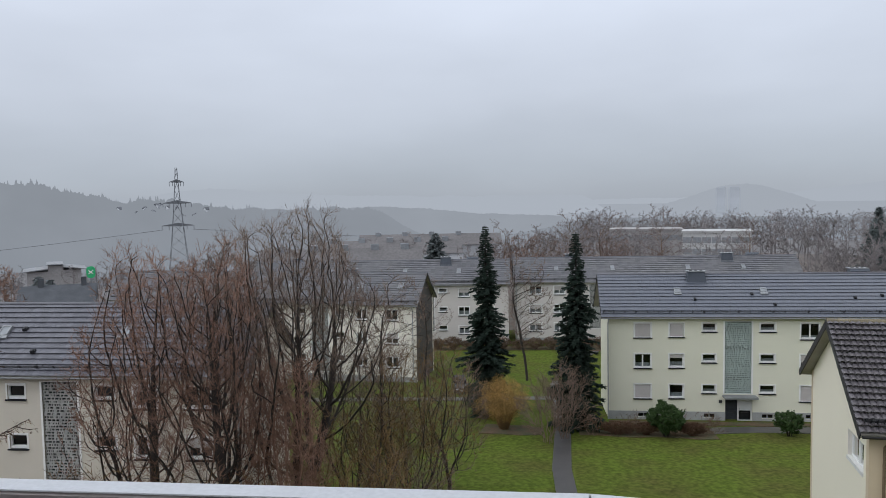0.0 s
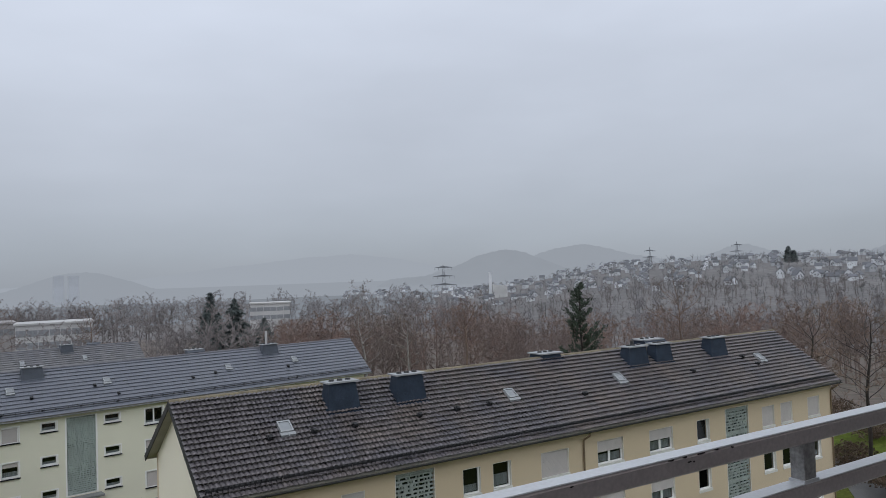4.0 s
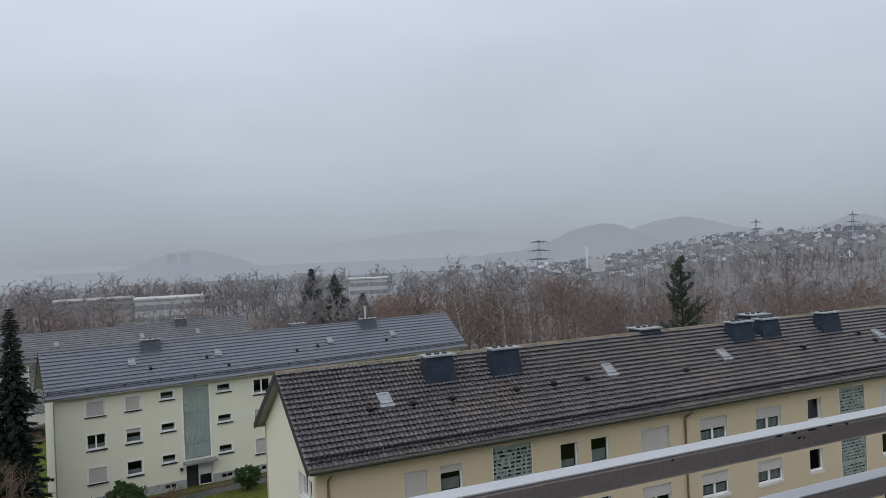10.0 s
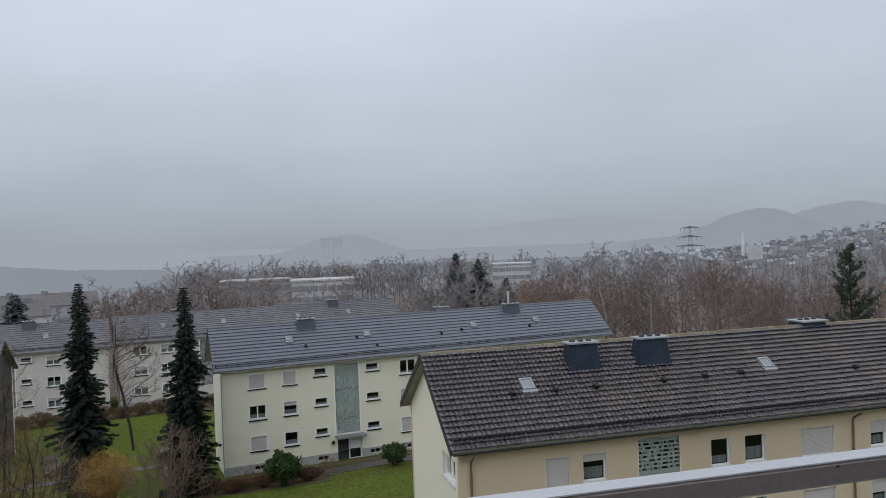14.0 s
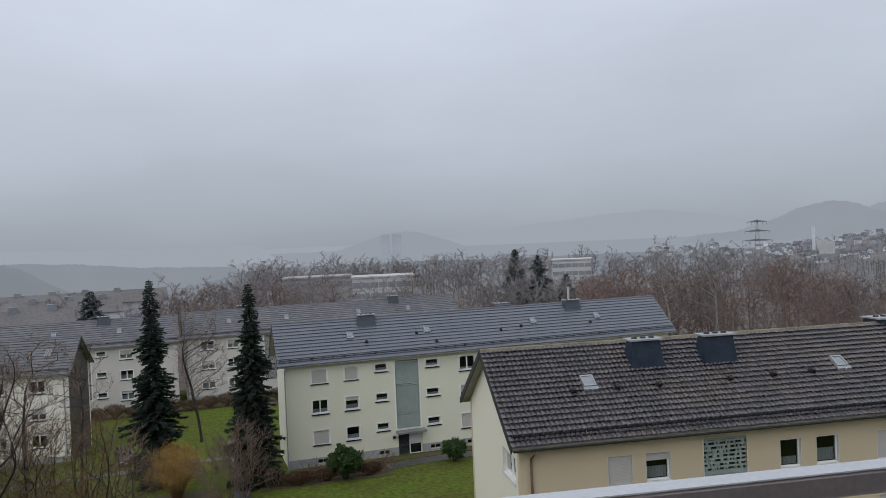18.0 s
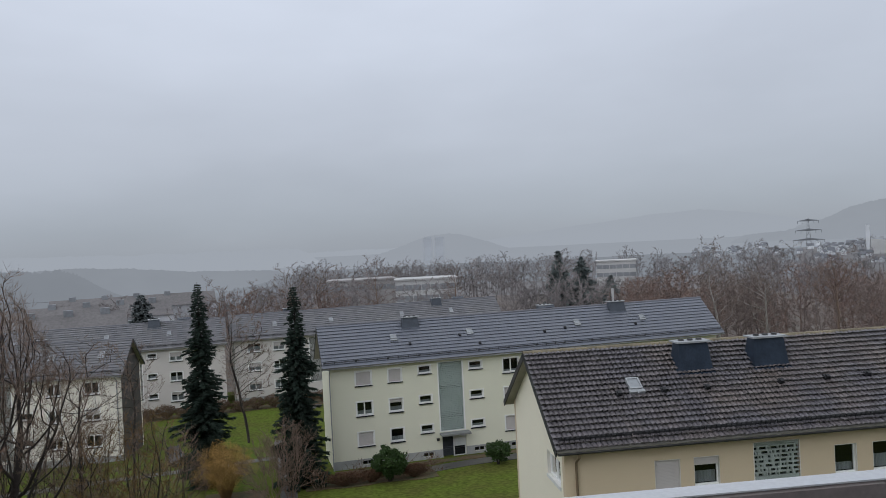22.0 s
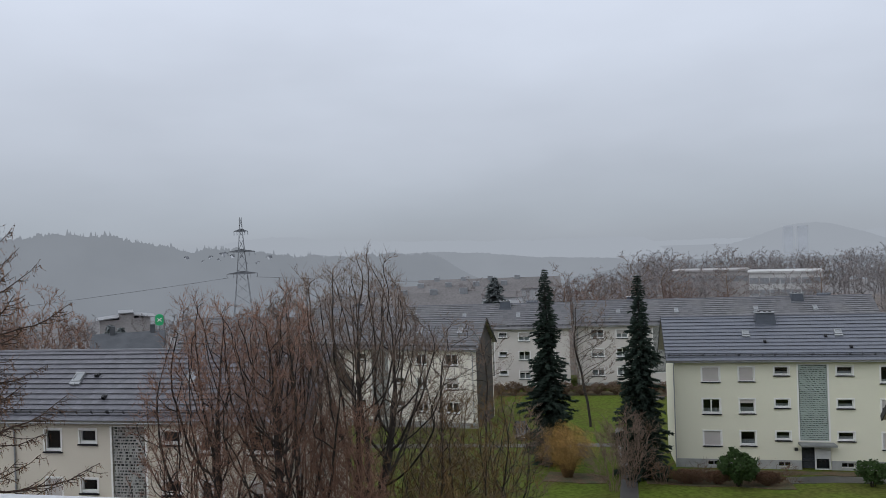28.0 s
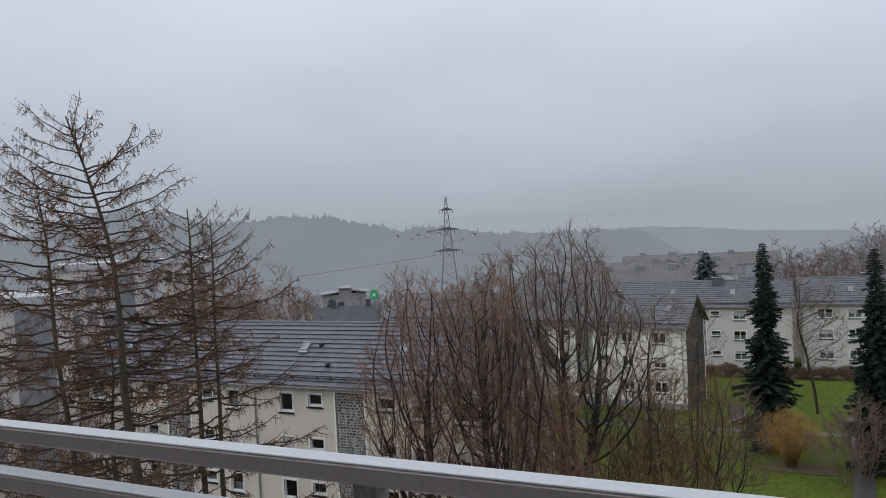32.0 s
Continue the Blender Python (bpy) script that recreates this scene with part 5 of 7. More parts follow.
def larch(x, y, height, label, seed, lean=(0.0, 0.0), reach=3.6, density=1.0, low=0.1, radius=0.2, twin=None, bend=(0.0, 0.0), sag=0.1):
    """A bare larch: stout stem, dark level boughs that sag low down and turn up near the top, short hanging twigs with cones."""
    rng = random.Random(seed)
    t = thing("larch_tree", pose(x, y, ground_z(x, y)), label, "tree", "larches by the balcony")
    stems = [(Vector((0, 0, -0.4)), lean, height, radius)]
    if twin:
        stems.append((Vector((twin[0], twin[1], -0.4)), twin[2:4], height * twin[4], radius * 0.9))
    g, bough, twig, cone = Geo(), Geo(), Geo(), Geo()
    for base, ln, hgt, rad in stems:
        n = 22
        pts = []
        for i in range(n + 1):
            f = i / n
            b = max(0.0, (f - 0.78) / 0.22) ** 1.5
            pts.append(base + Vector((ln[0] * hgt * f + bend[0] * b + 0.1 * math.sin(i * 0.8 + seed), ln[1] * hgt * f + bend[1] * b + 0.09 * math.cos(i * 0.7), hgt * f)))
        g.tube(pts, [rad * (1 - 0.95 * (i / n) ** 0.9) + 0.012 for i in range(n + 1)], 9)
        count = int(98 * density * hgt / 20)
        for i in range(count):
            f = low + (0.985 - low) * ((i + rng.random()) / count) ** 0.66
            q = min(n - 1, int(f * n))
            p0 = pts[q].lerp(pts[q + 1], f * n - q)
            az = i * 2.4 + rng.uniform(-0.6, 0.6)
            shape = min(1.0, (1 - f) * 4.2 + 0.08) ** 0.62 * (0.78 + 0.22 * (1 - f))
            length = max(0.35, reach * shape * rng.uniform(0.5, 1.15))
            out = Vector((math.cos(az), math.sin(az), 0))
            side0 = Vector((-out.y, out.x, 0))
            m = 8
            rise = rng.uniform(-0.12, 0.14) + 0.5 * max(0, f - 0.62) + 2.0 * max(0, f - 0.84) - sag * max(0, 0.6 - f)
            curl, sway = rng.uniform(0.04, 0.2) + 0.15 * f, rng.uniform(-0.16, 0.16)
            wob = rng.uniform(0, 6)
            bp = [p0 + out * length * k / m + side0 * length * sway * (k / m) ** 2 + Vector((0, 0, length * (rise * k / m - 0.12 * math.sin(k / m * 2.6) * (1 - f) + curl * (k / m) ** 3 + 0.012 * math.sin(k * 1.9 + wob)))) for k in range(m + 1)]
            br = max(0.018, (0.015 + 0.0095 * length) * (1.15 - 0.3 * f))
            bough.tube(bp, [br * (1 - 0.78 * k / m) for k in range(m + 1)], 5, cap=False)
            lines = [(bp, 1.0)]
            for k in range(int(2 + length * 3.0)):
                ft = rng.uniform(0.25, 0.95)
                qq = min(m - 1, int(ft * m))
                q0 = bp[qq].lerp(bp[qq + 1], ft * m - qq)
                side = side0 * rng.choice((-1, 1))
                hd = (out * rng.uniform(0.4, 1.0) + side * rng.uniform(0.3, 1.0) + Vector((0, 0, rng.uniform(-0.35, 0.1) + 0.5 * max(0, f - 0.6)))).normalized()
                sl = length * rng.uniform(0.14, 0.38) * (1.1 - 0.5 * ft)
                sp = [q0 + hd * sl * u + Vector((0, 0, sl * (0.34 * u * u - 0.2 * u))) for u in (0, 0.33, 0.66, 1.0)]
                bough.tube(sp, [br * 0.45, br * 0.36, br * 0.28, 0.006], 3, cap=False)
                lines.append((sp, 0.6))
            for ln_, wgt in lines:
                span = sum((b - a).length for a, b in zip(ln_, ln_[1:]))
                for k in range(int((2 + span * 11.5) * min(1.0, density + 0.2))):
                    ft = 1 - rng.random() ** 1.3 * 0.85
                    w = ft * (len(ln_) - 1)
                    qq = min(len(ln_) - 2, int(w))
                    q0 = ln_[qq].lerp(ln_[qq + 1], w - qq)
                    up = rng.random() < 0.22 + 0.3 * max(0, f - 0.7)
                    hd = Vector((rng.uniform(-0.55, 0.55) + out.x * 0.3, rng.uniform(-0.55, 0.55) + out.y * 0.3, rng.uniform(0.3, 0.9) if up else -rng.uniform(0.5, 1.2))).normalized()
                    tl = rng.uniform(0.1, 0.34)
                    e1 = q0 + hd * tl * 0.55
                    e2 = e1 + (hd + Vector((rng.uniform(-0.3, 0.3), rng.uniform(-0.3, 0.3), rng.uniform(-0.5, 0.2)))).normalized() * tl * 0.5
                    twig.twig(q0, e1, e2, 0.0085, rng)
                    if rng.random() < 0.7:
                        clump(cone, q0.lerp(e2, rng.uniform(0.2, 1.0)), rng.uniform(0.04, 0.072), rng, 0.6, 2)
    part("trunk", g, M_BARK_BROWN, t, "", True)
    tagged(part("boughwork", bough, M_BOUGH, t), kind="stuff")
    tagged(part("crown", twig, M_TWIG_LARCH, t, "fine hanging bare twigs"), kind="stuff")
    tagged(part("foliage", cone, M_CONE, t, "dark cones and rusty needle tufts"), kind="stuff")
    return t


def spruce(x, y, z, height, reach, label, seed, material=None, dens=1.7, blade=0.44, slim=0.75, name="spruce_tree"):
    """A dense conifer: stem, whorls of drooping boughs, and needle sprays along them, ragged at the edge."""
    rng = random.Random(seed)
    t = thing(name, pose(x, y, z), label, "tree")
    g, bough, nd = Geo(), Geo(), Geo()
    g.tube([(0, 0, -0.4), (0.03, 0, height * 0.5), (0, 0, height * 0.99)], [height * 0.014, height * 0.009, 0.015], 7)
    rows = int(height * 5)
    for i in range(rows):
        f = 0.02 + 0.97 * i / rows
        env = reach * ((1 - f) ** slim) * (0.75 + 0.55 * noise.noise(Vector((f * 11, seed, 0)))) * min(1.0, 0.6 + f * 3)
        k = 7 if f < 0.8 else 5
        a0 = rng.uniform(0, 6.28)
        for j in range(k):
            az = a0 + 2 * math.pi * j / k + rng.uniform(-0.3, 0.3)
            length = max(0.18, env * rng.uniform(0.5, 1.22))
            out = Vector((math.cos(az), math.sin(az), 0))
            p0 = Vector((0, 0, height * f))
            pts = [p0 + out * length * q + Vector((0, 0, length * (0.12 * q - 0.55 * q * q + 0.3 * q ** 3))) for q in (0, 0.35, 0.7, 1.0)]
            bough.tube(pts, [0.035, 0.025, 0.015, 0.006], 3, cap=False)
            for c in range(max(5, int(length * 22 * dens))):
                q = rng.uniform(0.12, 1.02)
                s = min(2, int(q * 3))
                p = pts[s].lerp(pts[s + 1], min(1.0, q * 3 - s))
                side = Vector((-out.y, out.x, 0)) * rng.choice((-1, 1))
                d = (out * rng.uniform(0.4, 1.0) + side * rng.uniform(0.0, 0.8) + Vector((0, 0, rng.uniform(-0.75, 0.15)))).normalized()
                w = d.cross(Vector((rng.uniform(-0.6, 0.6), rng.uniform(-0.6, 0.6), 1))).normalized()
                ln = blade * rng.uniform(0.6, 1.25) * (0.6 + 0.4 * (1 - f))
                nd.quad(p - d * ln * 0.2, p + w * ln * 0.24 + d * ln * 0.3, p + d * ln, p - w * ln * 0.24 + d * ln * 0.35)
    part("trunk", g, M_BARK, t)
    tagged(part("boughwork", bough, M_BARK, t), kind="stuff")
    tagged(part("crown", nd, material or M_NEEDLE, t, "dense dark needle sprays"), kind="stuff")
    return t


def shrub(name, x, y, height, width, leaf, stem, label, seed, leaves=2500, size=0.13, stems=16, shell=0.5, deep=1.0, base=None):
    """A shrub: stems fanning out from the root and small leaves through an uneven crown."""
    rng = random.Random(seed)
    t = thing(name, pose(x, y, ground_z(x, y) if base is None else base), label, "shrub")
    g, lf = Geo(), Geo()
    for i in range(stems):
        a = rng.uniform(0, 6.28)
        r = width / 2 * math.sqrt(rng.random()) * 0.9
        h = height * rng.uniform(0.6, 1.0) * (1 - 0.35 * (2 * r / width) ** 2)
        e = Vector((math.cos(a) * r, math.sin(a) * r * deep, h))
        m = Vector((e.x * 0.35, e.y * 0.35, h * 0.5))
        g.tube([Vector((e.x * 0.12, e.y * 0.12, -0.2)), m, e], [0.035, 0.022, 0.006], 4, cap=False)
        for k in range(5):
            b = m.lerp(e, rng.uniform(0, 0.8))
            g.tube([b, b + Vector((rng.uniform(-1, 1), rng.uniform(-1, 1), rng.uniform(0.3, 1.3))) * height * 0.16], [0.012, 0.004], 3, cap=False)
    for i in range(leaves):
        d = Vector((rng.gauss(0, 1), rng.gauss(0, 1), rng.gauss(0, 1))).normalized()
        r = rng.random() ** (1 / 3) * (1 - shell) + shell * rng.uniform(0.8, 1.0)
        bump = 0.82 + 0.4 * noise.noise(d * 2.2 + Vector((seed, 0, 0)))
        p = Vector((d.x * width / 2 * r * bump, d.y * width / 2 * deep * r * bump, height * 0.54 + d.z * height * 0.48 * r * bump))
        if p.z > 0.03:
            clump(lf, p, size, rng)
    tagged(part("stemwork", g, stem, t), kind="stuff")
    if leaves:
        tagged(part("foliage", lf, leaf, t), kind="stuff")
    return t


# conifers on the lawn
spruce(-4.5, 67.6, -0.1, 17.9, 3.1, "tall slender dark spruce on the lawn", 11, slim=0.68, dens=2.8, blade=0.4)
spruce(3.4, 64.2, 0.0, 17.2, 3.1, "tall slender dark spruce beside the cream block", 12, slim=0.68, dens=2.8, blade=0.4)
spruce(-18.2, 136.0, -1.8, 16.0, 5.6, "broad fir behind the white blocks, its green paled for haze", 13, M_FIR_FAR, 0.8, 0.9, 0.6, "fir_tree")

# larches close to the balcony
larch(-19.3, 16.9, 21.5, "tall bare larch with dark cones, close to the railing", 21, lean=(-0.085, 0.0), bend=(-0.55, -0.6), reach=4.7, low=0.36, density=0.8, radius=0.26)
larch(-20.0, 19.8, 18.6, "twin-stemmed bare larch with drooping lower boughs", 22, lean=(-0.012, 0.0), reach=4.2, radius=0.17, twin=(0.4, 0.3, 0.008, 0.0, 0.98), density=0.55, low=0.3, sag=0.45)
larch(-22.4, 17.1, 20.0, "leaning bare larch with rusty twigs", 23, lean=(-0.11, 0.0), reach=4.4, radius=0.18, density=0.72, low=0.25)
larch(-22.0, 17.9, 15.6, "thin young bare larch", 24, lean=(-0.03, 0.0), reach=3.2, radius=0.13, density=0.4, low=0.35)
larch(-29.0, 17.5, 16.0, "bare larch with rusty drooping twigs", 25, reach=4.4, radius=0.16, density=0.7)
larch(-27.0, 15.0, 11.5, "low bare larch with dense rusty twigs", 27, reach=4.2, radius=0.14, density=0.8)
larch(-19.4, 17.9, 10.5, "thin bare sapling among the larches", 26, reach=2.2, radius=0.07, density=0.8)

# big bare trees before the near block
grown_tree("bare_tree", -14.8, 29.7, 16.3, 5, M_BARK, M_TWIG_RED, "large many-stemmed bare tree with reddish twigs", 31, dome=8.0, base=0.2, count=4800, spread=0.85, steep=0.1, rise=0.1, power=1.85, trunk=1.0, fuzz=4.4, tip=0.0105, slim=0.0054, close=0.95)
grown_tree("bare_tree", -12.3, 34.1, 17.3, 7, M_BARK, M_TWIG, "large bare tree with a rounded crown of fanning branches", 46, dome=11.6, base=0.26, count=6200, spread=0.75, steep=0.4, trunk=1.6, fuzz=4.4, rise=0.25, power=1.85, tip=0.012, slim=0.0054, close=0.98)
grown_tree("bare_tree", -18.6, 31.4, 11.4, 3, M_BARK, M_TWIG_RED, "bare tree with fine reddish twigs", 33, dome=6.0, base=0.2, count=900, spread=0.3, fuzz=2.4)
grown_tree("bare_tree", -10.9, 31.0, 10.8, 7, M_TWIG_RED, M_TWIG_RED, "dense russet tree below the larger bare trees", 39, dome=3.8, base=0.08, count=2200, close=0.9, spread=0.2, trunk=0.4, fuzz=3.6, tip=0.0075, rise=0.5, step=0.3)
grown_tree("bare_tree", -8.9, 44.2, 14.2, 1, M_BARK, M_TWIG, "slim bare tree before the slate gable", 34, dome=6.0, base=0.22, count=1300, fuzz=3.0, rise=0.1)
grown_tree("bare_tree", -9.0, 57.4, 13.4, 1, M_BARK, M_TWIG, "slim bare tree beside the white block", 35, dome=5.0, base=0.26, count=460, fuzz=2.0, rise=0.1)
grown_tree("bare_tree", -6.9, 40.5, 10.4, 3, M_BARK, M_TWIG_OCHRE, "low forked bare tree with mossy twigs", 36, dome=7.0, base=0.15, count=1300, fuzz=3.0, spread=0.5, rise=0.1)
grown_tree("bare_tree", -9.8, 39.2, 11.0, 3, M_BARK, M_TWIG, "bare tree with tangled low branches at the lawn's edge", 57, dome=7.5, base=0.12, count=1700, fuzz=3.0, spread=0.5, droop=0.3, rise=0.1)
grown_tree("bare_tree", -5.6, 46.5, 8.6, 2, M_BARK, M_TWIG, "small bare tree on the lawn's edge", 58, dome=5.6, base=0.12, count=1100, fuzz=3.0, rise=0.1)
grown_tree("bare_tree", -1.1, 86.0, 14.5, 1, M_BARK, M_TWIG, "slim bare tree between the spruces", 37, dome=6.0, base=0.25, count=900, fuzz=3.0, slim=0.011, step=0.42, tip=0.012)
bare_tree("bare_shrub", -17.8, 26.6, 7.2, 9, M_TWIG_OCHRE, M_TWIG_OCHRE, "low arching undergrowth beside the larches", 55, 0.03, 8.0, dense=0.5, clear=0.0, arch=0.5)
bare_tree("bare_shrub", -25.5, 19.0, 9.4, 8, M_TWIG_OCHRE, M_TWIG_OCHRE, "rusty brown thicket among the larches", 75, 0.03, 8.0, dense=0.9, clear=0.0, arch=0.3)
bare_tree("bare_shrub", -30.0, 21.0, 10.5, 8, M_TWIG_OCHRE, M_TWIG_LARCH, "tall rusty thicket behind the larches", 76, 0.03, 8.0, dense=0.9, clear=0.0, arch=0.3)

for x, y, h, w, m, lab, sd in ((-12.6, 27.0, 6.6, 7.5, M_TWIG_OCHRE, "tangled ochre undergrowth below the bare trees", 38), (-9.2, 35.0, 8.0, 6.5, M_TWIG_OCHRE, "ochre thicket at the lawn's edge", 56),
                               (-7.6, 40.0, 7.4, 6.0, M_TWIG_OCHRE, "mossy thicket at the lawn's edge", 95), (-6.6, 36.2, 5.6, 5.5, M_TWIG, "low tangled thicket beside the lawn", 59),
                               (-7.6, 31.0, 6.8, 6.0, M_TWIG_OCHRE, "wide ochre thicket before the lawn", 77), (-10.0, 46.0, 6.2, 6.0, M_TWIG, "tangled bare shrub before the pale block", 96)):
    grown_tree("bare_shrub", x, y, h, 7, M_BARK, m, lab, sd, dome=w, base=0.08, count=900, spread=0.7, trunk=0.3, fuzz=2.4, tip=0.007, slim=0.0065, rise=0.05, close=1.0, droop=0.3)

# shrubs on the lawn
shrub("golden_shrub", -2.8, 63.0, 4.8, 5.6, M_YEL_LEAF, M_TWIG_OCHRE, "golden-yellow shrub on the lawn", 41, 11000, 0.06, 90, 0.1)
bare_tree("bare_shrub", 0.9, 59.0, 5.0, 9, M_TWIG, M_TWIG, "grey bare shrub beside the golden one", 42, 0.035, 4.4, dense=1.4, clear=0.0)
bare_tree("bare_shrub", 2.2, 60.3, 6.0, 9, M_TWIG, M_TWIG, "grey bare shrub beside the spruce", 43, 0.035, 5.2, dense=1.4, clear=0.0)
shrub("evergreen_shrub", 10.4, 61.5, 3.0, 3.5, M_RHODO, M_BARK, "rounded evergreen shrub before the cream block", 44, 2600, 0.2, 14, 0.75)
shrub("evergreen_shrub", 20.3, 62.6, 2.2, 2.6, M_RHODO, M_BARK, "small evergreen shrub beside the entrance path", 45, 1200, 0.2, 10, 0.7)
for i, (hx, hw) in enumerate(((6.6, 3.6), (8.9, 2.8), (12.6, 2.8))):
    shrub("low_hedge", hx, 61.9, 1.25, hw, M_HEDGE, M_HEDGE, "low rusty brown hedge at the lawn's edge", 46 + i, 1500, 0.13, 40, 0.4, 0.45)
for i in range(20):
    hx = -30 + 2.3 * i
    shrub("border_shrub", hx, 103.4 + 0.046 * (hx + 30), 1.5 + 0.5 * ((i * 7) % 3) / 2, 3.4, M_BANK, M_TWIG, "brown winter shrub on the bank along the white blocks", 150 + i, 900, 0.16, 30, 0.25, 0.55)
for i, (hx, hy, hh) in enumerate(((4.6, 61.6, 1.6), (11.4, 62.6, 1.9), (14.2, 62.4, 1.4), (7.8, 62.9, 1.3))):
    bare_tree("bare_shrub", hx, hy, hh, 7, M_TWIG, M_HEDGE, "low wispy brown shrub in the bed before the cream block", 180 + i, 0.02, hh * 1.5, dense=0.7, clear=0.0, arch=0.2)

ribbon("path_main", [(2.0, 40), (1.7, 52), (2.3, 66), (2.2, 84), (4.0, 96), (8, 104)], 1.35, M_PATH, "wet grey asphalt footpath across the lawn", "path", 0.035)
ribbon("path_cross", [(-30, 73.6), (-7, 75.2), (2.2, 76.5)], 1.6, M_PATH, "wet asphalt side path", "path", 0.03)
ribbon("path_entrance", [(13.5, 63.6), (17.9, 64.4), (40, 65.2)], 2.0, M_PATH, "wet asphalt path to the entrance", "path", 0.04)
ribbon("bed_hedge", [(3.5, 62.4), (14.5, 62.4)], 3.4, M_SOIL, "bare soil bed with fallen leaves below the hedge", "flower bed", 0.045)
ribbon("bed_shrub", [(-4.6, 63.0), (0.4, 62.4)], 4.0, M_SOIL, "leaf-strewn bed below the golden shrub", "flower bed", 0.05)
ribbon("bed_wall", [(6.4, 66.2), (16, 66.3), (46, 66.7)], 1.7, M_SOIL, "planted strip along the cream block", "flower bed", 0.05)
ribbon("bed_white", [(-44, 103.6), (12, 106.2)], 4.5, M_SOIL, "brown planted bank before the white blocks", "flower bed", 0.05)
ribbon("bed_trees", [(-34, 30), (-18, 31), (-8, 38), (-6, 46)], 9, M_SOIL, "leaf litter below the bare trees", "flower bed", 0.05)


def car(x, y, yaw):
    c = thing("parked_car", pose(x, y, ground_z(x, y) + 0.04, 0, 0, yaw), "small black parked car on the side path", "car")
    g = Geo()
    for y0, y1, zt0, zt1, w0 in ((-1.9, -0.75, 0.72, 0.92, 0.8), (-0.75, 1.2, 0.92, 0.95, 0.82), (1.2, 1.9, 0.95, 0.85, 0.8)):
        g.hexa([(-w0, y0, 0.2), (w0, y0, 0.2), (w0, y1, 0.2), (-w0, y1, 0.2), (-w0 * 0.95, y0, zt0), (w0 * 0.95, y0, zt0), (w0 * 0.95, y1, zt1), (-w0 * 0.95, y1, zt1)])
    g.hexa([(-0.6, -0.15, 1.38), (0.6, -0.15, 1.38), (0.6, 1.3, 1.36), (-0.6, 1.3, 1.36), (-0.57, -0.1, 1.42), (0.57, -0.1, 1.42), (0.57, 1.25, 1.40), (-0.57, 1.25, 1.40)])
    part("body", g, M_CAR, c)
    g = Geo()
    g.hexa([(-0.74, -0.75, 0.92), (0.74, -0.75, 0.92), (0.74, 1.7, 0.92), (-0.74, 1.7, 0.92), (-0.6, -0.12, 1.38), (0.6, -0.12, 1.38), (0.6, 1.3, 1.36), (-0.6, 1.3, 1.36)])
    part("windows", g, M_GLASS, c)
    for sx in (-0.55, 0.55):
        g = Geo()
        g.box(sx - 0.18, -1.93, 0.55, sx + 0.18, -1.88, 0.68)
        part("headlight", g, M_LAMPGLASS, c)
    g = Geo()
    g.box(-0.26, -1.94, 0.36, 0.26, -1.9, 0.47)
    part("number_plate", g, M_FRAME, c)
    for sx in (-0.74, 0.74):
        for yy in (-1.2, 1.2):
            g = Geo()
            g.tube([(sx - 0.1, yy, 0.31), (sx + 0.1, yy, 0.31)], 0.31, 14)
            w = part("wheel", g, M_TYRE, c)
            g = Geo()
            g.tube([(sx - 0.11, yy, 0.31), (sx + 0.11, yy, 0.31)], 0.18, 10)
            part("rim", g, M_METAL, w)


car(-8.2, 79.6, 12)

# scrub and hedges beyond the far end of the yellow block
for i, (az, r, h, w) in enumerate(((68.5, 70, 2.4, 7), (71, 64, 2.0, 7), (74, 68, 2.4, 8), (70, 84, 2.6, 9), (73.5, 88, 2.6, 9), (76, 80, 2.4, 9), (67.5, 92, 3.0, 9), (71.5, 56, 1.6, 5))):
    shrub("brown_scrub", r * math.sin(radians(az)), r * math.cos(radians(az)), h, w, M_SCRUB, M_TWIG, "brown winter scrub beyond the yellow block", 120 + i, 1100, 0.22, 50, 0.3, 0.6)
shrub("evergreen_shrub", 46.5, 15.6, 2.6, 3.2, M_NEEDLE_LIGHT, M_BARK, "dark evergreen bush beside the yellow block", 130, 1800, 0.2, 12, 0.6)
ribbon("path_end", [(40, 14), (56, 20), (70, 28)], 3.0, M_PATH, "wet pavement at the end of the yellow block", "path", 0.03)


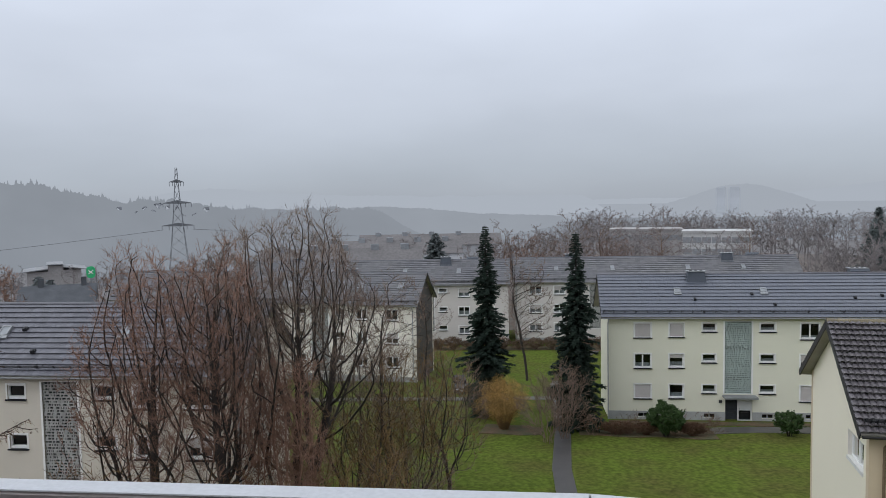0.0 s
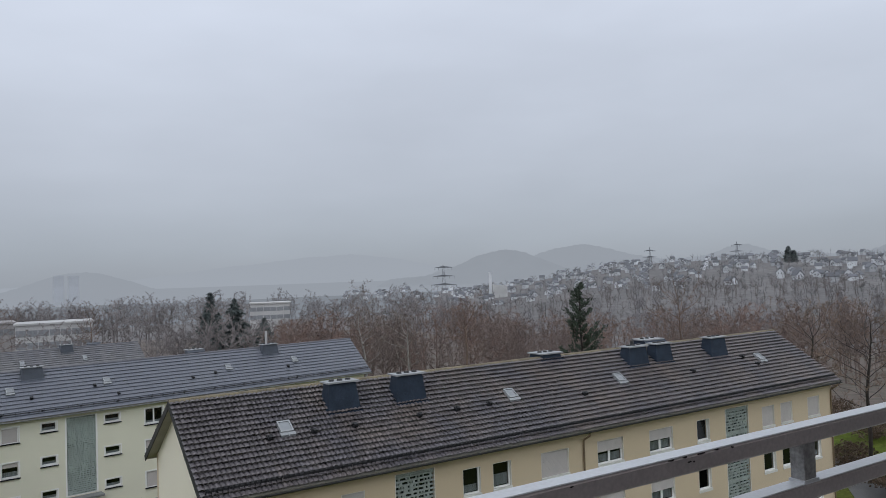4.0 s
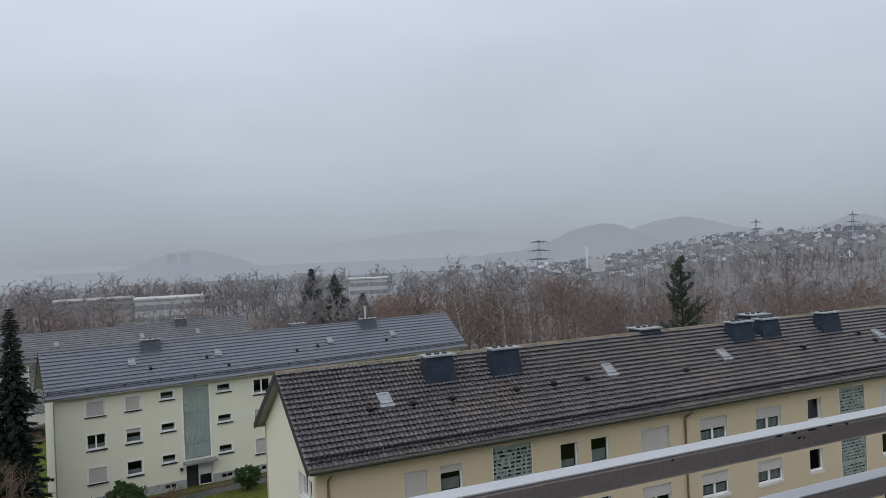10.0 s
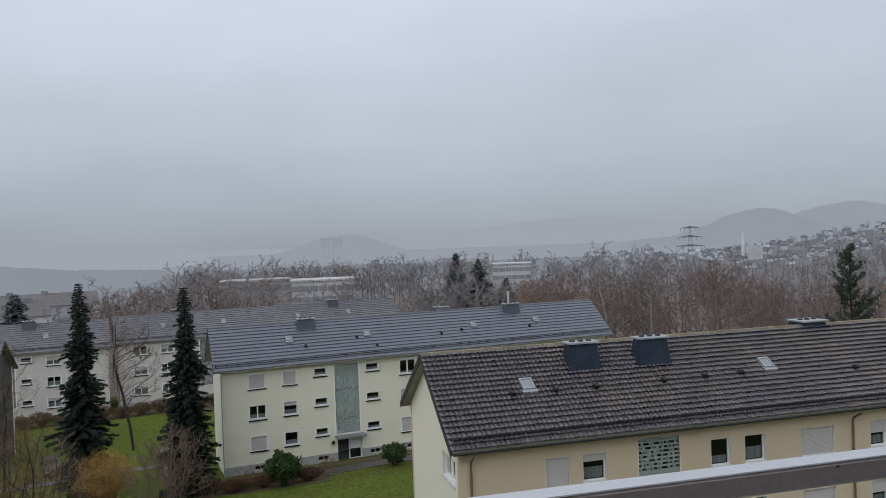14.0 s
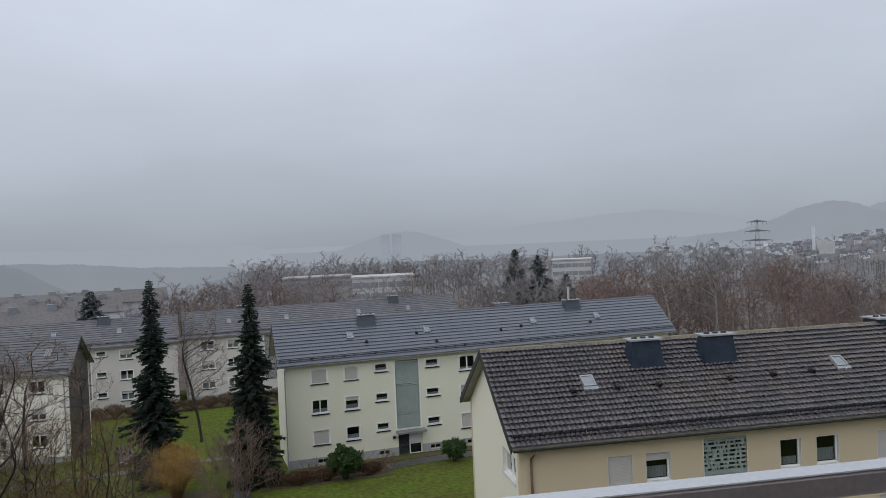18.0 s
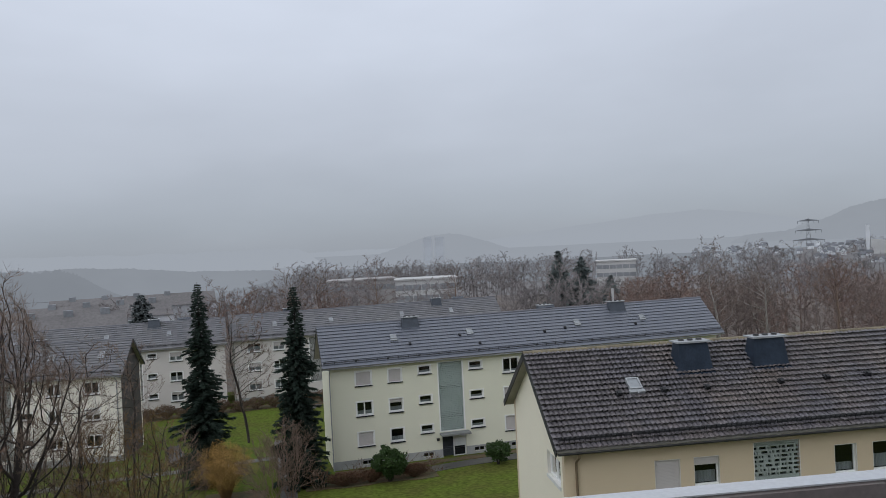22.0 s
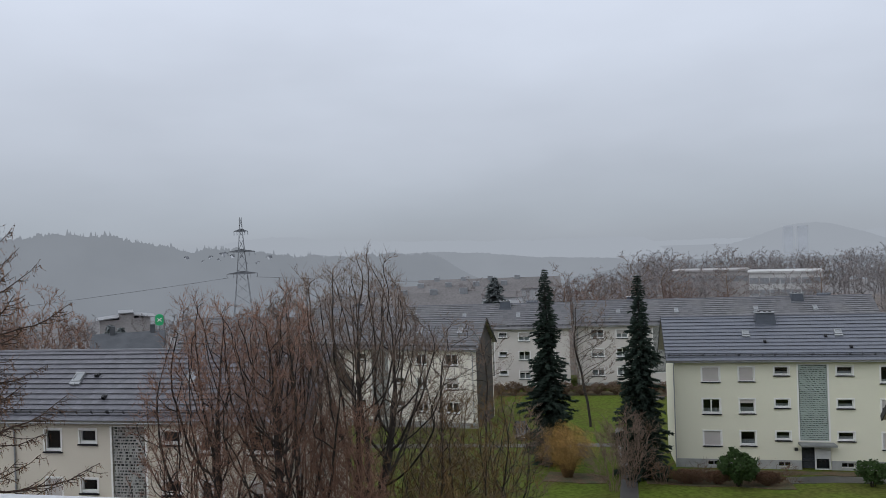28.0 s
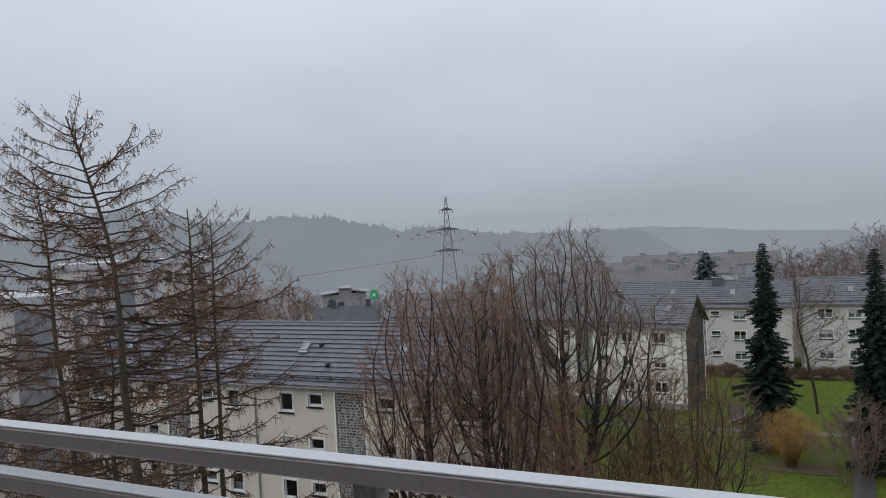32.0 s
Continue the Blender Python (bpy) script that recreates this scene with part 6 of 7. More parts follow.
def pine(x, y, z, height, label, seed):
    """A loose, irregular pine: bare stem, few upturned limbs, needle tufts at their ends."""
    rng = random.Random(seed)
    t = thing("pine_tree", pose(x, y, z), label, "tree")
    g, bough, nd = Geo(), Geo(), Geo()
    g.tube([(0, 0, -0.4), (0.15, 0, height * 0.4), (-0.1, 0.1, height * 0.75), (0.05, 0, height)], [0.2, 0.15, 0.09, 0.02], 7)
    for i in range(74):
        f = 0.2 + 0.79 * (i + rng.random()) / 74
        a = rng.uniform(0, 6.28)
        ln = rng.uniform(0.9, 3.3) * min(1.0, 1.9 - 1.75 * f) * (0.55 + 0.45 * min(1.0, max(0.0, f - 0.2) / 0.25))
        o = Vector((math.cos(a), math.sin(a), 0))
        p = Vector((0, 0, height * f))
        pts = [p, p + o * ln * 0.55 + Vector((0, 0, ln * 0.12)), p + o * ln + Vector((0, 0, ln * 0.62))]
        bough.tube(pts, [0.05, 0.03, 0.012], 3, cap=False)
        for k in range(int(20 + ln * 26)):
            q = (pts[0].lerp(pts[1], rng.uniform(0.3, 1.0)) if rng.random() < 0.35 else pts[1].lerp(pts[2], rng.uniform(0, 1.12))) + Vector((rng.gauss(0, 0.15), rng.gauss(0, 0.15), rng.gauss(0.06, 0.13)))
            d = (o * 0.5 + Vector((rng.gauss(0, 0.5), rng.gauss(0, 0.5), rng.uniform(0.2, 1.2)))).normalized()
            w = d.cross(Vector((rng.gauss(0, 1), rng.gauss(0, 1), rng.gauss(0, 1)))).normalized() * 0.075
            e = rng.uniform(0.25, 0.5)
            nd.quad(q - d * e * 0.3, q + w, q + d * e, q - w)
    part("trunk", g, M_BARK, t)
    tagged(part("boughwork", bough, M_BARK, t), kind="stuff")
    tagged(part("crown", nd, M_NEEDLE_LIGHT, t, "loose tufts of dark needles"), kind="stuff")
    return t

# ---- woods, houses and hills beyond ----


def at_az(az, r):
    return r * math.sin(radians(az)), r * math.cos(radians(az))


def wood_template(seed, tall, fat, wells=300, fuzz=3, step=0.6):
    """A light bare tree for the woods: limbs that fork to fill a rounded crown, with thin twigs about their ends."""
    rng = random.Random(seed)
    wide, mid, lo = tall * rng.uniform(0.25, 0.34), tall * rng.uniform(0.5, 0.62), tall * rng.uniform(0.2, 0.3)
    pts = []
    for _ in range(wells):
        d = Vector((rng.gauss(0, 1), rng.gauss(0, 1), rng.gauss(0.2, 0.9))).normalized()
        k = (0.92 + 0.36 * noise.noise(d * 1.8 + Vector((seed, 0, 0)))) * rng.random() ** 0.36
        e = k * (max(0.05, 1 - d.z * d.z) ** -0.15 if d.z > 0 else 1.0)
        pts.append((d.x * wide * e, d.y * wide * e, mid + d.z * ((tall - mid) if d.z > 0 else (mid - lo)) * k))
    n0 = max(3, int(lo * 1.3 / step))
    pos = [(0.05 * math.sin(i + seed), 0.05 * math.cos(i), -0.4 + step * i) for i in range(n0)]
    pos, par, head = grow(rng, np.array(pts), pos, list(range(-1, n0 - 1)), [(0, 0, 1)] * n0, step, wide * 0.95, step * 1.05, 0.3, 0.7, 80, -0.4)
    n = len(pos)
    w, leaf = np.zeros(n), np.ones(n, bool)
    for i in range(n - 1, 0, -1):
        if leaf[i]:
            w[i] = (0.012 * fat) ** 2.2
        w[par[i]] += w[i]
        leaf[par[i]] = False
    r = w ** (1 / 2.2)
    P = [Vector(p) for p in pos]
    g = Geo()
    for i in range(1, n):
        if r[i] > 0.05:
            g.tube([P[par[i]], P[i]], [min(r[par[i]], r[i] * 1.3), r[i]], 4, cap=False)
        else:
            g.twig(P[par[i]], P[par[i]].lerp(P[i], 0.5), P[i] + (P[i] - P[par[i]]) * 0.15, max(r[i], 0.012 * fat) * 1.2, rng)
        if r[i] < 0.045 * fat:
            for _ in range(fuzz):
                ln = rng.uniform(0.35, 0.9) * (step / 0.6) ** 0.7
                d = (Vector(head[i]) * 0.7 + Vector((rng.gauss(0, 0.55), rng.gauss(0, 0.55), rng.gauss(0.15, 0.45)))).normalized()
                u = d.cross(Vector((rng.gauss(0, 1), rng.gauss(0, 1), rng.gauss(0, 1)))).normalized() * 0.011 * fat
                p = P[i] - d * ln * 0.2 + Vector((rng.gauss(0, 0.15), rng.gauss(0, 0.15), rng.gauss(0, 0.15))) * step
                g.quad(p - u, p + u, p + d * ln)
    v = np.array(g.v)
    v[:, 2] *= tall / v[:, 2].max()
    return v, g.f


def forest(name, spots, templates, material, label):
    """Many bare trees as one piece of stuff. spots: x, y, height."""
    rng = random.Random(7)
    vs, fs, n = [], [], 0
    for x, y, h in spots:
        v, f = rng.choice(templates)
        a, k = rng.uniform(0, 6.28), h / v[:, 2].max()
        c, s = math.cos(a), math.sin(a)
        q = np.stack([(v[:, 0] * c - v[:, 1] * s) * k + x, (v[:, 0] * s + v[:, 1] * c) * k + y, v[:, 2] * k + ground_z(x, y)], 1)
        vs.append(q)
        fs += [tuple(i + n for i in p) for p in f]
        n += len(q)
    g = Geo()
    g.v, g.f = [tuple(p) for p in np.concatenate(vs).tolist()], fs
    tagged(part(name, g, material), label, "woods", "", "stuff")


def scatter(n, az0, az1, r0, r1, h0, h1, seed):
    rng = random.Random(seed)
    out = []
    for _ in range(n):
        az, r = rng.uniform(az0, az1), math.sqrt(rng.uniform(r0 * r0, r1 * r1))
        x, y = at_az(az, r)
        h = rng.uniform(h0, h1)
        if 25.4 < az < 29.3 and r < 330:
            h = min(h, EYE - r * 0.052 - ground_z(x, y))
        if h > 1.5:
            out.append((x, y, h))
    return out


TT = [wood_template(q, 15, 1.9, 190, 12, 0.7) for q in (1, 2, 3, 4, 5, 6, 31, 32)]
TF = [wood_template(q, 15, 3.4, 60, 12, 1.0) for q in (7, 8, 9, 10, 11, 33)]
TC = [wood_template(q, 15, 5.5, 24, 8, 1.5) for q in (17, 18, 19, 20)]
TG = [wood_template(q, 6, 5.0, 11, 8, 1.0) for q in (21, 22, 23)]
TS = [wood_template(q, 6, 2.0, 50, 8, 0.6) for q in (12, 13, 14)]
forest("bare_woods", scatter(40, 45, 74, 100, 150, 8, 14, 1) + scatter(40, 28, 46, 110, 150, 8, 15.5, 2), TT, M_WOOD_NEAR, "brown leafless woods behind the estate")
forest("russet_woods", scatter(26, 45, 70, 112, 170, 9, 14.5, 3) + scatter(24, 26, 46, 115, 170, 10, 16.5, 13) + scatter(7, -2, 9, 122, 150, 11, 16, 14) + scatter(16, -52, -38, 62, 95, 10, 16, 24), TT, M_WOOD_RED, "russet leafless woods behind the estate")
forest("undergrowth", scatter(210, 26, 76, 98, 230, 5, 9, 15) + scatter(80, -8, 26, 126, 220, 4, 7.5, 16) + scatter(40, -60, -36, 55, 100, 4, 7, 25), TS, M_WOOD_NEAR, "brown tangled undergrowth of the woods")
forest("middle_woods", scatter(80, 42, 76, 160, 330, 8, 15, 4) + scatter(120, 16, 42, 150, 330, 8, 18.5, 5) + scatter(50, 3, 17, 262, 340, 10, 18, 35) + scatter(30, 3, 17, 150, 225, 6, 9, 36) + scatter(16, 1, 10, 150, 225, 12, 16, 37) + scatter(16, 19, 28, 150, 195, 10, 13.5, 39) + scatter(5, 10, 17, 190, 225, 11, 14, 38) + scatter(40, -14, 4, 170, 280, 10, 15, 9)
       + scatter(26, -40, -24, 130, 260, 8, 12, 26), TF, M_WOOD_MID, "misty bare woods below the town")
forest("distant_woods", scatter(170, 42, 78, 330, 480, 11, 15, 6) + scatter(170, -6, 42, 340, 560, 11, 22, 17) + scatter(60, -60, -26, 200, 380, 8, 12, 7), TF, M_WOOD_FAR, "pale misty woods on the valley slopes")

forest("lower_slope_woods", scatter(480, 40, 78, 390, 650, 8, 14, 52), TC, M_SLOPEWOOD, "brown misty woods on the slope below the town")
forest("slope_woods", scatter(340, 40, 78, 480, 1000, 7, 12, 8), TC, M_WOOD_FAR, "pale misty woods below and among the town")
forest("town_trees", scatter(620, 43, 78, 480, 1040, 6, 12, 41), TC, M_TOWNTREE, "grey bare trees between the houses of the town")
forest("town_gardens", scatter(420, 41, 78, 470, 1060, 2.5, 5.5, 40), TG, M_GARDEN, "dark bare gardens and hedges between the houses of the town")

# single trees that stand out from the woods
for az, r, h, w, bark, lab, sd in ((34.5, 104, 19.0, 6, M_BIRCH, "tall birch with a pale trunk behind the blocks", 61), (37.3, 100, 17.2, 6.5, M_BIRCH, "pale-stemmed birch behind the blocks", 62),
                                   (42.1, 100, 17.2, 7, M_TWIG, "bare tree with a dense russet crown", 63), (57.9, 105, 18.5, 9, M_TWIG, "wide bare tree above the roof ridge", 64),
                                   (69.6, 66, 14.2, 7.5, M_BARK, "bare tree at the far end of the yellow block", 65), (73.0, 66, 15.0, 6, M_BARK, "bare garden tree beyond the yellow block", 66),
                                   (-2.3, 128, 17.0, 7, M_TWIG, "bare tree behind the white blocks", 67), (2.9, 131, 19.5, 9, M_TWIG, "tall bare tree with a rounded crown behind the white blocks", 68),
                                   (5.6, 133, 18.5, 6, M_TWIG, "bare tree with a narrow crown behind the roofs", 69), (9.1, 136, 19.5, 9, M_TWIG, "bare tree before the pale school", 70),
                                   (15.2, 150, 17.0, 5, M_TWIG, "bare tree beside the pale school", 71), (66.2, 82, 14.0, 6, M_BARK, "bare tree behind the roof's end", 72), (0.5, 126, 16.0, 7, M_TWIG, "bare tree with tangled branches behind the white blocks", 73)):
    tx, ty = at_az(az, r)
    far = r > 95
    # trees past 95 m take the twig colour paled for haze
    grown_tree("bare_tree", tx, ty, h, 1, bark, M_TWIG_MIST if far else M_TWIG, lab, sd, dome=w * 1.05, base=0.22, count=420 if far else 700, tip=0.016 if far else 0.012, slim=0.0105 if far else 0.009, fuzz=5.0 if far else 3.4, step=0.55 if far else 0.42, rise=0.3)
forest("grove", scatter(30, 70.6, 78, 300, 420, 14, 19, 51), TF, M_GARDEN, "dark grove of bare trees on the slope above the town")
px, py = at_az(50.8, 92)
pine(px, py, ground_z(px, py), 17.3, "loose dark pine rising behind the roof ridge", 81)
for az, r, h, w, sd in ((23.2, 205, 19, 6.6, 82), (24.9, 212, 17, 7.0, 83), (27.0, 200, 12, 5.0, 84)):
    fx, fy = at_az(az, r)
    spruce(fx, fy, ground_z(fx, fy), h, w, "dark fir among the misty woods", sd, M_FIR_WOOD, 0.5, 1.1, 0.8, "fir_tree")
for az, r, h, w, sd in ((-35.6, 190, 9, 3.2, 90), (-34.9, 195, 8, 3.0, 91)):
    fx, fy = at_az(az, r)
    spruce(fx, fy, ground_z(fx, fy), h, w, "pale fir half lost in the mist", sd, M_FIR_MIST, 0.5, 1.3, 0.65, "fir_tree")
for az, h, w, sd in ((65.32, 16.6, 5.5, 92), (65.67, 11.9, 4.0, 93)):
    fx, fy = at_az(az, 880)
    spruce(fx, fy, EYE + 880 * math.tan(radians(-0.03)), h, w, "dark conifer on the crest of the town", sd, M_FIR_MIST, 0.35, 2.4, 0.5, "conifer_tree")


def pylon(x, y, z, h, arms, label, turn):
    """A lattice transmission tower with cross arms."""
    p = thing("transmission_tower", pose(x, y, z, 0, 0, turn), label, "pylon")
    g = Geo()
    levels = 12
    half = [h * 0.09 * (1 - i / levels) ** 1.25 + 0.35 for i in range(levels + 1)]
    for sx, sy in ((-1, -1), (1, -1), (1, 1), (-1, 1)):
        g.tube([(sx * half[i], sy * half[i], h * i / levels) for i in range(levels + 1)], 0.11, 4)
    part("mast", g, M_STEEL, p)
    g = Geo()
    for i in range(levels):
        a, b, z0, z1 = half[i], half[i + 1], h * i / levels, h * (i + 1) / levels
        for k in range(4):
            c = [(-1, -1), (1, -1), (1, 1), (-1, 1)]
            (ax, ay), (bx, by) = c[k], c[(k + 1) % 4]
            g.tube([(ax * a, ay * a, z0), (bx * b, by * b, z1)], 0.055, 3)
            g.tube([(bx * a, by * a, z0), (ax * b, ay * b, z1)], 0.055, 3)
    part("bracing", g, M_STEEL, p)
    for f, w in arms:
        z0 = h * f
        for s in (-1, 1):
            g = Geo()
            g.prism([(0, -0.2, z0 + 1.3), (0, -0.2, z0 - 0.2), (s * w, -0.1, z0), (s * w, -0.1, z0 + 0.2)], [(0, 0.2, z0 + 1.3), (0, 0.2, z0 - 0.2), (s * w, 0.1, z0), (s * w, 0.1, z0 + 0.2)])
            arm = part("cross_arm", g, M_STEEL, p)
            for q in (0.55, 0.98):
                g = Geo()
                g.tube([(s * w * q, 0, z0), (s * w * q, 0, z0 - 1.6)], 0.12, 4)
                part("insulator", g, M_STEEL, arm)
    return p


lx, ly = at_az(-26.5, 330)
pylon(lx, ly, EYE + 330 * math.tan(radians(2.69)) - 56, 56, ((0.571, 6.4), (0.7375, 5.7), (0.893, 2.9)), "tall steel lattice pylon above the bare trees", 30)
rx, ry = at_az(40.55, 520)
pylon(rx, ry, EYE + 520 * math.tan(radians(0.55)) - 46, 46, ((0.70, 9.0), (0.83, 7.5), (0.96, 6.0)), "grey steel lattice pylon before the town", -40)
for az, el, r in ((56.0, 1.35, 900), (62.0, 1.5, 950)):
    qx, qy = at_az(az, r)
    pylon(qx, qy, EYE + r * math.tan(radians(el)) - 42, 42, ((0.72, 8.0), (0.9, 6.0)), "faint steel lattice pylon above the town", -50)
# power lines sagging from the left pylon
wires = thing("power_line", pose(0, 0, 0), "dark sagging power lines from the pylon", "cable")
for dz, off, az, drop in ((-25.5, -6.2, -62, 22), (-25.5, 6.2, 14, 24)):
    ex, ey = at_az(az, 330 if az < 0 else 430)
    g, pts = Geo(), []
    s = Vector((lx + off * 0.8, ly + off * 0.4, EYE + 330 * math.tan(radians(2.69)) + dz))
    for i in range(15):
        t = i / 14
        pts.append(s.lerp(Vector((ex, ey, EYE - drop)), t) - Vector((0, 0, 8 * t * (1 - t))))
    g.tube(pts, 0.09, 4)
    part("cable", g, M_STEEL, wires)


def flat_building(name, az0, az1, r, z1, height, label, bands, depth=14, skin=None):
    (x0, y0), (x1, y1) = at_az(az0, r), at_az(az1, r)
    L = math.hypot(x1 - x0, y1 - y0)
    b = thing(name, pose(x0, y0, z1 - height, 0, 0, math.degrees(math.atan2(y1 - y0, x1 - x0))), label, "building")
    g = Geo()
    g.box(0, 0, -4, L, depth, height)
    part("wall", g, skin or M_SCHOOLWALL, b)
    g = Geo()
    g.box(-0.4, -0.4, height, L + 0.4, depth + 0.4, height + 0.5)
    part("flat_roof", g, skin or M_SCHOOLWALL, b)
    for k in range(bands):
        z = height - 1.4 - 3.4 * k
        n = max(2, int(L / 2.6))
        for i in range(n):
            g = Geo()
            g.box(L * i / n + 0.1, -0.08, z - 1.7, L * (i + 1) / n - 0.1, 0.05, z)
            part("window", g, M_SCHOOLDARK, b)
    return b


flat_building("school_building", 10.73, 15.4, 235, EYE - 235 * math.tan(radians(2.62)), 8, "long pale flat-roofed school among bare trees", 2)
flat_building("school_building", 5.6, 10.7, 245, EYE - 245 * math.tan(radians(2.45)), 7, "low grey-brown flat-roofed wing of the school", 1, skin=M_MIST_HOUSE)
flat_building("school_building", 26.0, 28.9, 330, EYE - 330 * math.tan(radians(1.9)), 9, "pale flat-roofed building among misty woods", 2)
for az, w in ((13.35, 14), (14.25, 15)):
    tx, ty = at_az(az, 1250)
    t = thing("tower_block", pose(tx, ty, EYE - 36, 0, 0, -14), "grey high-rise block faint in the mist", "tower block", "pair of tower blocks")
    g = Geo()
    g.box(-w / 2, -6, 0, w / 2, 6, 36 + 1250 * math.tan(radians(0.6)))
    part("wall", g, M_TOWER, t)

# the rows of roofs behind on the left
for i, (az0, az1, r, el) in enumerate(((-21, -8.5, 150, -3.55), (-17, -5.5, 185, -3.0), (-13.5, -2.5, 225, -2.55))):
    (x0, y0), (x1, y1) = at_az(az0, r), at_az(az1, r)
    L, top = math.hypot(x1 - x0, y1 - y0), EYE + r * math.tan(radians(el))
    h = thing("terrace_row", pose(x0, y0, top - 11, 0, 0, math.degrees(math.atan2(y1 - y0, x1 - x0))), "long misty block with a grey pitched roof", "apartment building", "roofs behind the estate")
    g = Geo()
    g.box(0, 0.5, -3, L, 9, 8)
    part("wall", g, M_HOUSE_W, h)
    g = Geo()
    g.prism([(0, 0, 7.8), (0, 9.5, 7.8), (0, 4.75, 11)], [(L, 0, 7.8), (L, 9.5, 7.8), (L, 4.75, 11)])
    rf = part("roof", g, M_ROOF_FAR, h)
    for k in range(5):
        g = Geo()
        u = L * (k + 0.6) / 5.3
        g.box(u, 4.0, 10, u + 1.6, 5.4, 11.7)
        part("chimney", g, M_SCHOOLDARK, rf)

# low houses behind the near block, with a green shop sign on its pole
hx, hy = at_az(-34.4, 120)
low = thing("low_house", pose(hx, hy, EYE - 13.2, 0, 0, 30), "low dark-roofed house behind the near block", "house")
g = Geo()
g.box(-4.6, -4, -6, 4.6, 4, 0)
part("wall", g, M_MIST_HOUSE, low)
g = Geo()
g.prism([(-5, -4.6, -0.2), (-5, 4.6, -0.2), (-5, 0, 2.2)], [(5, -4.6, -0.2), (5, 4.6, -0.2), (5, 0, 2.2)])
rf = part("roof", g, M_LOWROOF, low)
for u in (-2.5, 3.0):
    g = Geo()
    g.box(u, -0.5, 1.3, u + 0.7, 0.2, 3.2)
    part("chimney", g, M_LOWROOF, rf)
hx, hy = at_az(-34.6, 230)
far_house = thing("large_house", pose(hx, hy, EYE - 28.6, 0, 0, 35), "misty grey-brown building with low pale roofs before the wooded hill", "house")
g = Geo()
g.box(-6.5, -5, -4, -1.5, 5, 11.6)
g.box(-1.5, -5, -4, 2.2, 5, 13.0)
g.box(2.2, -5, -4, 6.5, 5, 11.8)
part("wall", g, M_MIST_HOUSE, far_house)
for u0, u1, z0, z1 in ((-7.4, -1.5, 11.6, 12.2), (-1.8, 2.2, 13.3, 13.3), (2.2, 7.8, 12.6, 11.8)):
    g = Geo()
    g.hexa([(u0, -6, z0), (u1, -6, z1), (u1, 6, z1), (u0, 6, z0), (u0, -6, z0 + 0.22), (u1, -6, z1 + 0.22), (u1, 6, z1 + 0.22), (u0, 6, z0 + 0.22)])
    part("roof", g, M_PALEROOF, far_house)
sx, sy = at_az(-32.35, 150)
sg = thing("shop_sign", pose(sx, sy, EYE - 28, 0, 0, 32), "round-cornered green sign with white strokes on a pole", "sign")
g = Geo()
g.tube([(0, 0, 0), (0, 0, 15.6)], 0.12, 8)
part("pole", g, M_STEEL, sg)
zc = 28 - 150 * math.tan(radians(4.5))
g = Geo()
ring = [(0.75 * math.copysign(abs(math.cos(t)) ** 0.6, math.cos(t)), zc + 1.05 * math.copysign(abs(math.sin(t)) ** 0.6, math.sin(t))) for t in [2 * math.pi * i / 20 for i in range(20)]]
g.prism([(a, -0.12, b) for a, b in ring], [(a, 0.12, b) for a, b in ring])
part("panel", g, M_GREEN, sg)
for ang in (0.7, -0.7):
    g = Geo()
    c, s = math.cos(ang), math.sin(ang)
    q = [(-0.5, -0.07), (0.5, -0.07), (0.5, 0.07), (-0.5, 0.07)]
    g.prism([(a * c - b * s, -0.16, zc + a * s + b * c) for a, b in q], [(a * c - b * s, -0.12, zc + a * s + b * c) for a, b in q])
    part("white_bar", g, M_FRAME, sg)

# flats seen between the larches
for az0, az1, r, el, hgt in ((-54.1, -48.9, 74, -1.25, 20), (-47.6, -44.3, 92, -1.2, 22), (-66, -53.4, 60, -3.3, 17)):
    (x0, y0), (x1, y1) = at_az(az0, r), at_az(az1, r)
    L, top = math.hypot(x1 - x0, y1 - y0), EYE + r * math.tan(radians(el))
    fl = thing("flat_roofed_block", pose(x0, y0, top - hgt, 0, 0, math.degrees(math.atan2(y1 - y0, x1 - x0))), "pale flat-roofed block of flats behind the larches", "apartment building", "flat blocks behind the larches")
    g = Geo()
    g.box(0, 0, -3, L, 10, hgt)
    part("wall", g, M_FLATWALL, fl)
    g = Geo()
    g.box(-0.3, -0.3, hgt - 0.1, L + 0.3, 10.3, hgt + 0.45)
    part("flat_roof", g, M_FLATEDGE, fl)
    g = Geo()
    g.box(L * 0.72, -0.12, 0, L * 0.9, 0.0, hgt - 0.5)
    part("stair_panel", g, M_SCHOOLDARK, fl, "grey glazed stair strip")
    for k in range(4):
        for u in (L * 0.08, L * 0.3, L * 0.52):
            g = Geo()
            g.box(u, -0.05, hgt - 2.3 - 2.8 * k, u + L * 0.13, 0.1, hgt - 0.9 - 2.8 * k)
            pane = part("window", g, M_SCHOOLDARK, fl)
            g = Geo()
            g.box(u - 0.08, -0.14, hgt - 2.42 - 2.8 * k, u + L * 0.13 + 0.08, 0.0, hgt - 2.3 - 2.8 * k)
            part("window_sill", g, M_FLATEDGE, pane)

